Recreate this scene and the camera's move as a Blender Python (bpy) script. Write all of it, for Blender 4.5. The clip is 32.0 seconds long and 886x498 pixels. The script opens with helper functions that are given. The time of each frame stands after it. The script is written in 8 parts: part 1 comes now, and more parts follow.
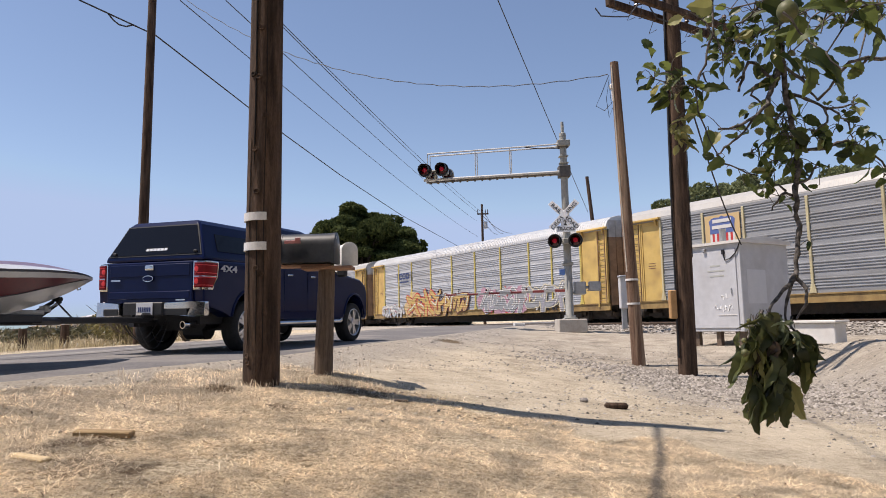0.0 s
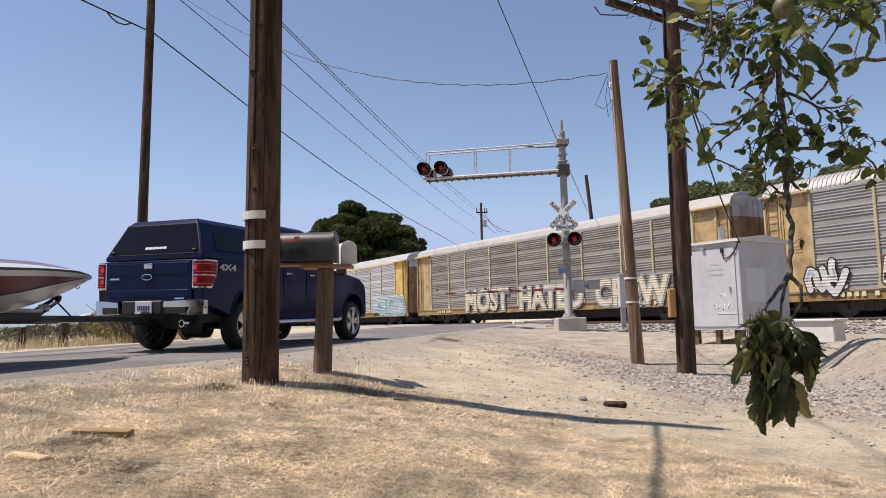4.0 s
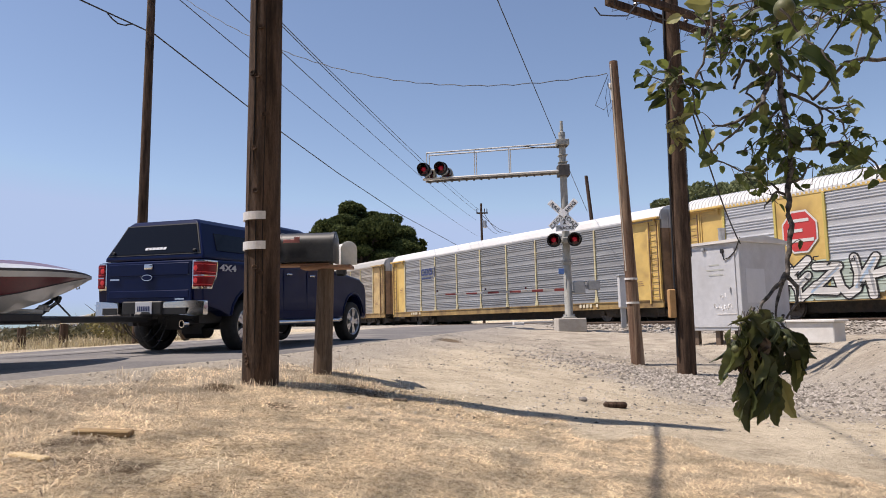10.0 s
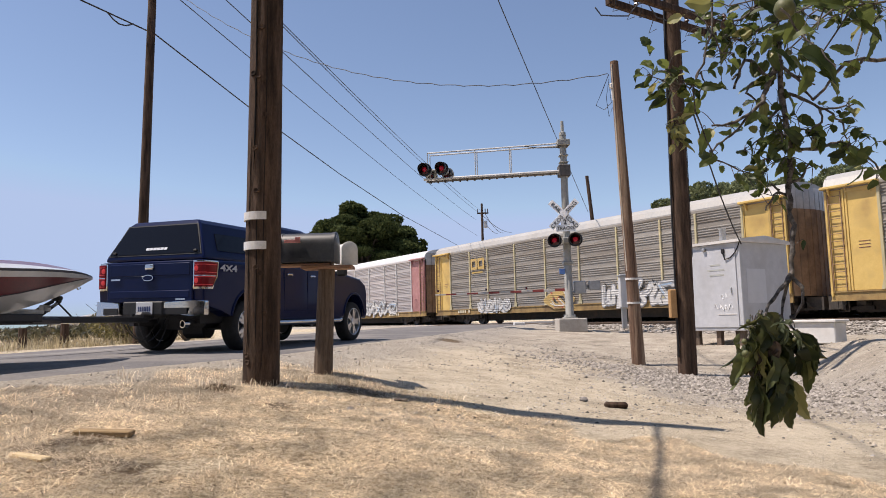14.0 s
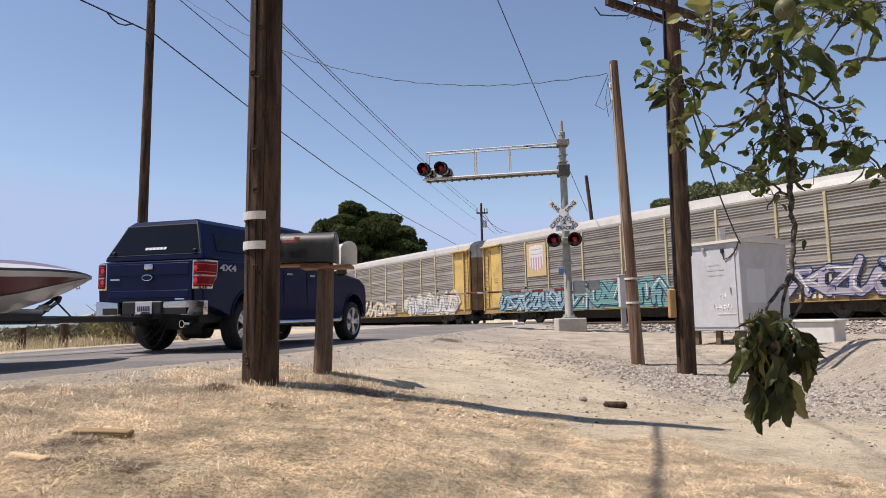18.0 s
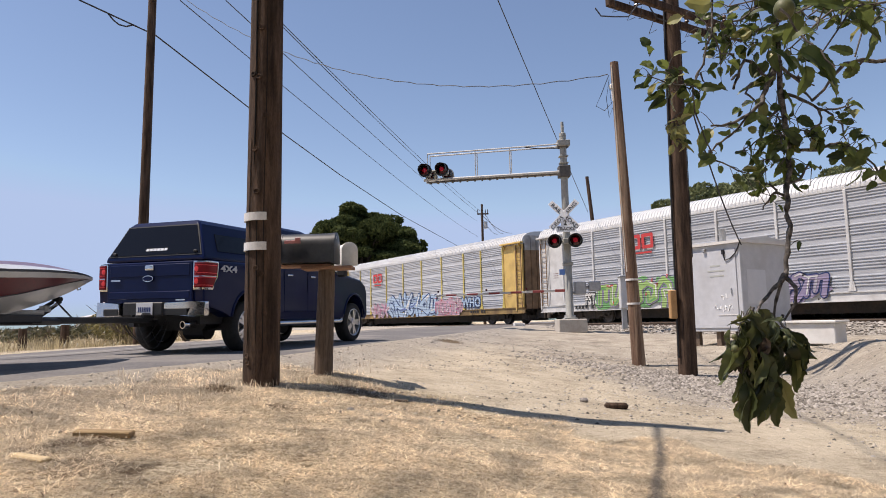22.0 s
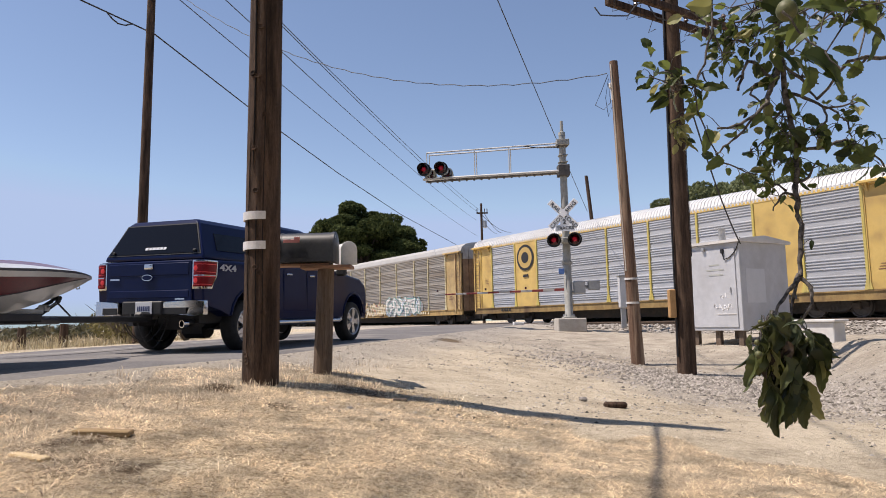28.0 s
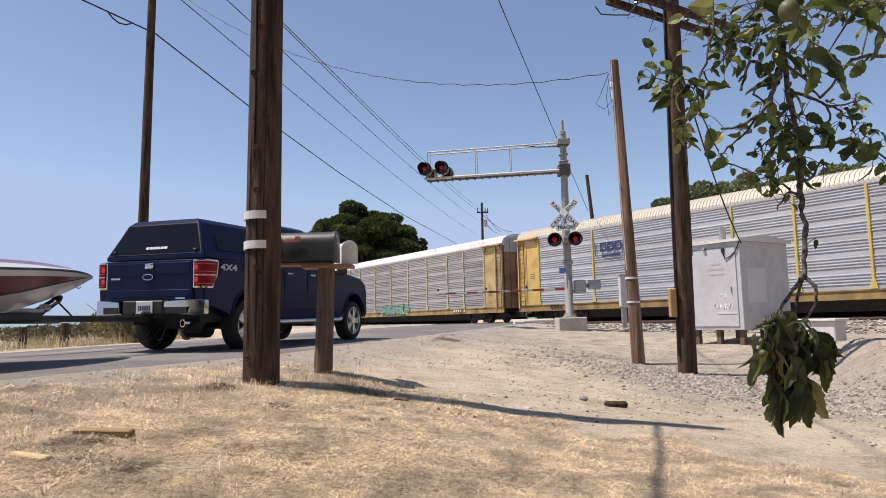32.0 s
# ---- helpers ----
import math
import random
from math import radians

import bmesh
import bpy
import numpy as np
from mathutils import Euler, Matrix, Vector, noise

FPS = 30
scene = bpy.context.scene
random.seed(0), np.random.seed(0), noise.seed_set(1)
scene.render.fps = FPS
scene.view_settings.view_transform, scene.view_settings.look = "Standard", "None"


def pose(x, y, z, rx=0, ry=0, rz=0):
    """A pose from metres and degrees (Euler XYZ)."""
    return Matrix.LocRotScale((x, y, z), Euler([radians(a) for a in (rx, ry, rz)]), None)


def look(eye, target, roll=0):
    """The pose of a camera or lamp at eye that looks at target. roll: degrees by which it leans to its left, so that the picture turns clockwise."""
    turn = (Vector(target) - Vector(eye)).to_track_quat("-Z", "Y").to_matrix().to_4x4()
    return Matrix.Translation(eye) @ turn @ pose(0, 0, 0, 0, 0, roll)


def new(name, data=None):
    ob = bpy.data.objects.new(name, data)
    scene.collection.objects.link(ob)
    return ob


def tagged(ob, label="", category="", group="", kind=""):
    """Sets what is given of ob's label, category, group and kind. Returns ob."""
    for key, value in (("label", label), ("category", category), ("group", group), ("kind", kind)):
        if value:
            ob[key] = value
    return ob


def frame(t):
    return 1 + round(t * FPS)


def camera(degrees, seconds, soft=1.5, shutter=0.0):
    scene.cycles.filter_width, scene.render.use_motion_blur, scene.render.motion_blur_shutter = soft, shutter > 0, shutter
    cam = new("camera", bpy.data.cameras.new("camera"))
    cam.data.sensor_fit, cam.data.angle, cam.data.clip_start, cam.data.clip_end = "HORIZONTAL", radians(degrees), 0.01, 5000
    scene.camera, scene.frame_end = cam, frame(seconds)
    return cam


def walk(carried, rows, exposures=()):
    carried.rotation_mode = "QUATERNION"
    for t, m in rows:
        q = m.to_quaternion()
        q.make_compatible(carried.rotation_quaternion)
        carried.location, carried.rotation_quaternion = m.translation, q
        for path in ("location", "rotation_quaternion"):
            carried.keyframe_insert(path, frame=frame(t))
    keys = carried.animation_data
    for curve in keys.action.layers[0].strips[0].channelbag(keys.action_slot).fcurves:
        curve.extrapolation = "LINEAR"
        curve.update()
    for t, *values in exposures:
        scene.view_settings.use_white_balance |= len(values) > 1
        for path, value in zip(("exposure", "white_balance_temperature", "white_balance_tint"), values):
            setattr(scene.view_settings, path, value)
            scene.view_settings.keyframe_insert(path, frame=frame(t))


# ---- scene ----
# The camera: on a low support, tipped up a little, practically still
EYE = (0.0, 0.0, 0.6)
PITCH, ROLL, LENS = 5.99, -1.29, 65.03
cam = camera(LENS, 32.0, soft=0.92)


def aim(dx, dy):
    """The camera's pose when its picture has slid by dx, dy thousandths of its width."""
    a, b = radians(PITCH) + dy * 0.00127, -dx * 0.00127
    way = Vector((math.sin(b) * math.cos(a), math.cos(b) * math.cos(a), math.sin(a)))
    return look(EYE, Vector(EYE) + way, ROLL)


walk(cam, [(t, aim(dx, dy)) for t, dx, dy in (
    (0, 0.4, 0.6), (0.5, -0.5, -0.6), (2, 0.3, 0.5), (2.5, -0.6, -1.2), (3.5, -0.6, -1.2), (5.5, -0.4, -0.4), (7, -0.4, -0.9),
    (8.5, 0.3, -0.2), (9, 0.4, 0.6), (10, -0.5, -0.4), (11.5, 0.3, -0.2), (12, 0.3, 0), (12.5, 2.4, 2.2), (13, -0.1, -0.2), (13.5, 0.3, 0.4),
    (14, 0.3, -0.2), (14.5, 1.4, 0.8), (16.5, -0.1, -1.1), (18, -0.4, -0.5), (19, 0.3, 0.2), (20, 0.4, 0.6), (21, -0.4, -0.4),
    (22, 0.4, 0.6), (23, 0.3, -0.1), (24, 0.3, -0.2), (25, -0.4, -0.5), (25.5, 0.1, -1.1), (27.5, 0.4, 0.5), (28, -0.4, -0.4),
    (29, -0.4, -0.4), (29.5, -0.5, -1.0), (30.5, -0.3, -0.8), (31, 0.2, -0.3), (31.5, 0, 0.3), (32, 0.3, -1.2))], exposures=((0, 0.20, 6900, 17), (32, 0.20, 6900, 17)))


# Daylight: high sun from the left, clear hazy summer sky
SUN_EL, SUN_AZ = 64.0, 92.0      # degrees; the azimuth counts from +Y towards -X
to_sun = Vector((-math.sin(radians(SUN_AZ)) * math.cos(radians(SUN_EL)), math.cos(radians(SUN_AZ)) * math.cos(radians(SUN_EL)), math.sin(radians(SUN_EL))))
world = bpy.data.worlds.new("world")
scene.world = world
world.use_nodes = True
wn, wl = world.node_tree.nodes, world.node_tree.links
sky = wn.new("ShaderNodeTexSky")
sky.sky_type, sky.sun_disc = "NISHITA", False
sky.sun_elevation, sky.sun_rotation = radians(SUN_EL), radians(-SUN_AZ)
sky.air_density, sky.dust_density, sky.ozone_density = 1.0, 0.8, 1.7
sky.altitude = 800.0
haze = wn.new("ShaderNodeMix")      # summer haze keeps the low sky from growing brighter than its own dull blue
haze.data_type, haze.blend_type = "RGBA", "DARKEN"
haze.inputs["Factor"].default_value = 1.0
haze.inputs["B"].default_value = (2.9, 3.92, 5.8, 1)
wl.new(sky.outputs[0], haze.inputs["A"])
wl.new(haze.outputs["Result"], wn["Background"].inputs[0])
wn["Background"].inputs[1].default_value = 0.127
sun = new("sun", bpy.data.lights.new("sun", "SUN"))
sun.data.energy, sun.data.angle, sun.data.color = 5.0, radians(0.53), (1.0, 0.95, 0.87)
sun.matrix_world = look((0, 0, 50), Vector((0, 0, 50)) - to_sun)


# Mesh tools
class Shape:
    """Gathers points and faces for one mesh."""

    def __init__(self):
        self.v, self.f = [], []

    def add(self, verts, faces):
        n = len(self.v)
        self.v += [tuple(p) for p in verts]
        self.f += [tuple(i + n for i in q) for q in faces]
        return self

    def box(self, c, s, m=None, taper=1.0):
        x, y, z = (a / 2 for a in s)
        pts = [Vector((i * x * (taper if k > 0 else 1), j * y * (taper if k > 0 else 1), k * z)) for k in (-1, 1) for j in (-1, 1) for i in (-1, 1)]
        pts = [(m @ p if m else p) + Vector(c) for p in pts]
        return self.add(pts, [(0, 2, 3, 1), (4, 5, 7, 6), (0, 1, 5, 4), (2, 6, 7, 3), (0, 4, 6, 2), (1, 3, 7, 5)])

    def bevel_box(self, c, s, b, m=None):
        """A box with chamfered edges."""
        h = [a / 2 for a in s]
        pts, faces, key = [], [], {}
        for i in (-1, 1):
            for j in (-1, 1):
                for k in (-1, 1):
                    for axis in range(3):
                        p = [i * (h[0] - b), j * (h[1] - b), k * (h[2] - b)]
                        p[axis] = (i, j, k)[axis] * h[axis]
                        key[i, j, k, axis] = len(pts)
                        pts.append(Vector(p))
        for axis in range(3):
            o = [a for a in range(3) if a != axis]
            for sgn in (-1, 1):
                q = []
                for a, bb in ((-1, -1), (1, -1), (1, 1), (-1, 1)):
                    c3 = [0, 0, 0]
                    c3[axis], c3[o[0]], c3[o[1]] = sgn, a, bb
                    q.append(key[(*c3, axis)])
                faces.append(q)
            for a in (-1, 1):
                for bb in (-1, 1):
                    e = []
                    for sgn in (-1, 1):
                        c3 = [0, 0, 0]
                        c3[axis], c3[o[0]], c3[o[1]] = sgn, a, bb
                        e.append((key[(*c3, o[0])], key[(*c3, o[1])]))
                    faces.append((e[0][0], e[1][0], e[1][1], e[0][1]))
        for i in (-1, 1):
            for j in (-1, 1):
                for k in (-1, 1):
                    faces.append([key[i, j, k, a] for a in range(3)])
        return self.add([(m @ p if m else p) + Vector(c) for p in pts], faces)

    def tube(self, pts, r, seg=8, caps=True):
        """A round bar along points; r is one radius or one a point."""
        pts = [Vector(p) for p in pts]
        rs = [r] * len(pts) if isinstance(r, (int, float)) else list(r)
        rings, up = [], Vector((0, 0, 1))
        for i, p in enumerate(pts):
            d = (pts[min(i + 1, len(pts) - 1)] - pts[max(i - 1, 0)]).normalized()
            a = d.cross(up)
            a = d.cross(Vector((1, 0, 0))) if a.length < 0.05 else a
            a.normalize()
            b = d.cross(a)
            rings.append([p + (a * math.cos(6.28318 * k / seg) + b * math.sin(6.28318 * k / seg)) * rs[i] for k in range(seg)])
        faces = [(i * seg + k, i * seg + (k + 1) % seg, (i + 1) * seg + (k + 1) % seg, (i + 1) * seg + k) for i in range(len(pts) - 1) for k in range(seg)]
        if caps:
            faces += [tuple(range(seg))[::-1], tuple((len(pts) - 1) * seg + k for k in range(seg))]
        return self.add([p for q in rings for p in q], faces)

    def loft(self, rings, closed=True, caps=True):
        n = len(rings[0])
        m = n if closed else n - 1
        faces = [(i * n + k, i * n + (k + 1) % n, (i + 1) * n + (k + 1) % n, (i + 1) * n + k) for i in range(len(rings) - 1) for k in range(m)]
        if caps:
            faces += [tuple(range(n))[::-1], tuple((len(rings) - 1) * n + k for k in range(n))]
        return self.add([p for q in rings for p in q], faces)

    def prism(self, outline, axis, a, b):
        """A flat outline of two coordinates, drawn out along an axis from a to b."""
        def at(p, w):
            q = list(p)
            q.insert(axis, w)
            return q
        n = len(outline)
        return self.add([at(p, a) for p in outline] + [at(p, b) for p in outline],
                        [tuple(range(n)), tuple(range(n, 2 * n))[::-1]] + [(i, i + n, (i + 1) % n + n, (i + 1) % n) for i in range(n)])

    def mesh(self, name, mat=None, smooth=0.0):
        me = bpy.data.meshes.new(name)
        me.from_pydata(self.v, [], self.f)
        bm = bmesh.new()
        bm.from_mesh(me)
        bmesh.ops.recalc_face_normals(bm, faces=bm.faces)
        if smooth:
            for e in bm.edges:
                e.smooth = len(e.link_faces) != 2 or e.calc_face_angle(0) < radians(smooth)
            for q in bm.faces:
                q.smooth = True
        bm.to_mesh(me)
        bm.free()
        me.materials.append(mat)
        return me


def part(name, shape, mat, parent=None, label="", smooth=0.0):
    """One mesh object, under a thing or a part."""
    ob = new(name, shape.mesh(name, mat, smooth) if isinstance(shape, Shape) else shape)
    if parent:
        ob.parent = parent
    return tagged(ob, label)


def share(name, me, mat, parent, m=None, label=""):
    """An object on a shared mesh, with a material of its own."""
    ob = new(name, me)
    ob.parent = parent
    ob.material_slots[0].link = "OBJECT"
    ob.material_slots[0].material = mat
    if m:
        ob.matrix_basis = m
    return tagged(ob, label)


def thing(name, label, category, m=None, group="", kind=""):
    ob = new(name)
    ob.empty_display_size = 0.2
    if m:
        ob.matrix_basis = m
    return tagged(ob, label, category, group, kind)


def sag(a, b, drop, n=14):
    """Points of a hanging cable."""
    a, b = Vector(a), Vector(b)
    return [a.lerp(b, i / n) - Vector((0, 0, drop * 4 * (i / n) * (1 - i / n))) for i in range(n + 1)]


def smoothstep(x):
    x = np.clip(x, 0, 1)
    return x * x * (3 - 2 * x)


# Materials
def surface(name, c1, c2, scale=8.0, rough=0.7, metal=0.0, bump=0.2, fine=60.0, stretch=(1, 1, 1), dirt=None, dirt_scale=1.2, dirt_amount=0.5, spec=0.5, own=0.0, coat=0.0, bump_size=0.01):
    """Two-tone grain, large stains and fine relief. own: how much each object differs."""
    ma = bpy.data.materials.new(name)
    ma.use_nodes = True
    n, l = ma.node_tree.nodes, ma.node_tree.links
    b = n["Principled BSDF"]
    co, mp = n.new("ShaderNodeTexCoord"), n.new("ShaderNodeMapping")
    mp.inputs["Scale"].default_value = stretch
    info = n.new("ShaderNodeObjectInfo")
    shift = n.new("ShaderNodeVectorMath")
    shift.operation = "MULTIPLY_ADD"
    shift.inputs[1].default_value = (1, 1, 1)
    k = n.new("ShaderNodeMath")
    k.operation = "MULTIPLY"
    k.inputs[1].default_value = 37.0
    l.new(info.outputs["Random"], k.inputs[0])
    l.new(co.outputs["Object"], shift.inputs[0])
    l.new(k.outputs[0], shift.inputs[2])
    l.new(shift.outputs[0], mp.inputs[0])
    t1, t2 = n.new("ShaderNodeTexNoise"), n.new("ShaderNodeTexNoise")
    t1.inputs["Scale"].default_value, t1.inputs["Detail"].default_value, t1.inputs["Roughness"].default_value = scale, 6, 0.65
    t2.inputs["Scale"].default_value, t2.inputs["Detail"].default_value = fine, 4
    l.new(mp.outputs[0], t1.inputs["Vector"])
    l.new(mp.outputs[0], t2.inputs["Vector"])
    r1 = n.new("ShaderNodeValToRGB")
    r1.color_ramp.elements[0].position, r1.color_ramp.elements[1].position = 0.36, 0.64
    r1.color_ramp.elements[0].color, r1.color_ramp.elements[1].color = (*c1, 1), (*c2, 1)
    mix0 = n.new("ShaderNodeMath")
    mix0.operation = "MULTIPLY_ADD"
    mix0.inputs[1].default_value, mix0.inputs[2].default_value = 0.35, 0.0
    l.new(t2.outputs["Fac"], mix0.inputs[0])
    mix1 = n.new("ShaderNodeMath")
    mix1.operation = "MULTIPLY_ADD"
    mix1.inputs[1].default_value = 0.65
    l.new(t1.outputs["Fac"], mix1.inputs[0])
    l.new(mix0.outputs[0], mix1.inputs[2])
    l.new(mix1.outputs[0], r1.inputs[0])
    colour = r1.outputs[0]
    if dirt:
        t3 = n.new("ShaderNodeTexNoise")
        t3.inputs["Scale"].default_value, t3.inputs["Detail"].default_value = dirt_scale, 5
        l.new(mp.outputs[0], t3.inputs["Vector"])
        r3 = n.new("ShaderNodeValToRGB")
        r3.color_ramp.elements[0].position, r3.color_ramp.elements[1].position = 0.45, 0.75
        r3.color_ramp.elements[1].color = (dirt_amount, dirt_amount, dirt_amount, 1)
        l.new(t3.outputs["Fac"], r3.inputs[0])
        mx = n.new("ShaderNodeMix")
        mx.data_type = "RGBA"
        l.new(r3.outputs[0], mx.inputs["Factor"])
        l.new(colour, mx.inputs["A"])
        mx.inputs["B"].default_value = (*dirt, 1)
        colour = mx.outputs["Result"]
    if own:
        hsv, m2 = n.new("ShaderNodeHueSaturation"), n.new("ShaderNodeMath")
        m2.operation = "MULTIPLY_ADD"
        m2.inputs[1].default_value, m2.inputs[2].default_value = 2 * own, 1 - own
        l.new(info.outputs["Random"], m2.inputs[0])
        l.new(m2.outputs[0], hsv.inputs["Value"])
        l.new(colour, hsv.inputs["Color"])
        colour = hsv.outputs[0]
    l.new(colour, b.inputs["Base Color"])
    b.inputs["Roughness"].default_value, b.inputs["Metallic"].default_value = rough, metal
    b.inputs["Specular IOR Level"].default_value = spec
    b.inputs["Coat Weight"].default_value = coat
    b.inputs["Coat Roughness"].default_value = 0.05
    if bump:
        bp = n.new("ShaderNodeBump")
        bp.inputs["Strength"].default_value, bp.inputs["Distance"].default_value = bump, bump_size
        l.new(mix1.outputs[0], bp.inputs["Height"])
        l.new(bp.outputs[0], b.inputs["Normal"])
    return ma


def plain(name, c, rough=0.5, metal=0.0, glow=0.0, spec=0.5):
    ma = bpy.data.materials.new(name)
    ma.use_nodes = True
    b = ma.node_tree.nodes["Principled BSDF"]
    b.inputs["Base Color"].default_value = (*c, 1)
    b.inputs["Roughness"].default_value, b.inputs["Metallic"].default_value = rough, metal
    b.inputs["Specular IOR Level"].default_value = spec
    if glow:
        b.inputs["Emission Color"].default_value = (*c, 1)
        b.inputs["Emission Strength"].default_value = glow
    return ma


# The lie of the land. The road's near edge runs from ROAD along WAY; the railway lies across it
ROAD, WAY_YAW, ROAD_WIDTH = (-3.1, 4.9), 0.235, 6.6
TRACK_YAW, TRACK_D, RAIL_Z = 0.5708, 26.96, 0.40
TN = (math.cos(TRACK_YAW), math.sin(TRACK_YAW))      # across the tracks, away from the camera
TD = (-math.sin(TRACK_YAW), math.cos(TRACK_YAW))     # along the tracks, away


def road_frame(x, y):
    """How far along the road and how far off its near edge a place lies (to the right: positive)."""
    s, c = math.sin(WAY_YAW), math.cos(WAY_YAW)
    return (x - ROAD[0]) * s + (y - ROAD[1]) * c, (x - ROAD[0]) * c - (y - ROAD[1]) * s


def road_z(a):
    return 0.255 - 0.035 * np.exp(-((a - 4.6) / 2.6) ** 2) + 0.135 * smoothstep((a - 6) / 28)


def ground_z(x, y):
    x, y = np.asarray(x, float), np.asarray(y, float)
    a, q = road_frame(x, y)
    near_track = x * TN[0] + y * TN[1]
    z = road_z(a) - 0.04 * smoothstep((q + ROAD_WIDTH - 0.25) / 0.3) * (1 - smoothstep((q + 0.5) / 0.3)) - 0.012
    fall = 0.6 * smoothstep((q - 0.2) / 6.2) * (0.45 + 0.55 * smoothstep((a + 5) / 6)) + 0.1 * smoothstep((q - 0.3) / 1.0)
    fall = fall * (1 - 0.6 * smoothstep((near_track - 10.5) / 5.5) * (0.4 + 0.6 * smoothstep((near_track - 14) / 5)))
    z = z - fall
    bed = smoothstep((near_track - 19.2) / 2.2) * (1 - smoothstep((near_track - 33) / 3))
    on_road = smoothstep((q + ROAD_WIDTH + 0.4) / 0.4) * (1 - smoothstep(q / 0.5))
    z = z + (np.maximum(z, 0.24) - z) * bed * (1 - on_road)
    left = smoothstep((-q - ROAD_WIDTH) / 3)
    z = z - 0.12 * left * (1 - bed)
    rough = np.zeros_like(z)
    for k, (fx, fy, h) in enumerate(((0.9, 0.5, 0.03), (-0.6, 1.3, 0.025), (2.3, 1.1, 0.012), (-1.9, 3.1, 0.010), (4.7, 3.3, 0.006), (-6.1, 5.2, 0.004))):
        rough = rough + h * np.sin(fx * x + fy * y + k * 1.7) * np.sin(fy * x * 0.7 - fx * y * 1.2 + k)
    for cx, cy, r, h in ((-1.77, 5.55, 0.20, 0.05), (-1.74, 5.38, 0.06, -0.05), (0.5, 5.75, 0.9, -0.05)):
        rough = rough + h * np.exp(-((x - cx) ** 2 + (y - cy) ** 2) / r ** 2)
    rough = rough + 0.055 * np.exp(-((x + 1.15) / 0.6) ** 2 - ((y - 6.9) / 0.5) ** 2)      # straw-covered brow by the mailbox post
    # an earth bank that rises to the level of the tracks
    bank = 0.47 * smoothstep((x - 4.6 - 0.27 * (y - 7.2)) / 1.5) * (1 - smoothstep((near_track - 13.2) / 2.6)) * smoothstep((y - 4) / 3)
    return z + bank + rough * (1 - on_road)


def drop_to(x, y):
    return float(ground_z(x, y))


def grown(n, span, first):
    """Grid lines about zero that lie first apart in the middle and reach span at the ends."""
    lo, hi = 0.01, 20.0
    for _ in range(60):
        mid = (lo + hi) / 2
        lo, hi = (mid, hi) if span * math.sinh(mid / n) / math.sinh(mid) > first else (lo, mid)
    return np.array([span * math.sinh(lo * i / n) / math.sinh(lo) for i in range(-n, n + 1)])


def sheet(name, xs, ys, zf, mat):
    gx, gy = np.meshgrid(xs, ys)
    v = np.stack([gx.ravel(), gy.ravel(), zf(gx.ravel(), gy.ravel())], 1)
    nx, ny = len(xs), len(ys)
    i = np.arange(nx * ny).reshape(ny, nx)
    f = np.stack([i[:-1, :-1].ravel(), i[:-1, 1:].ravel(), i[1:, 1:].ravel(), i[1:, :-1].ravel()], 1)
    me = bpy.data.meshes.new(name)
    me.from_pydata(v.tolist(), [], f.tolist())
    me.polygons.foreach_set("use_smooth", [True] * len(me.polygons))
    me.materials.append(mat)
    return new(name, me)


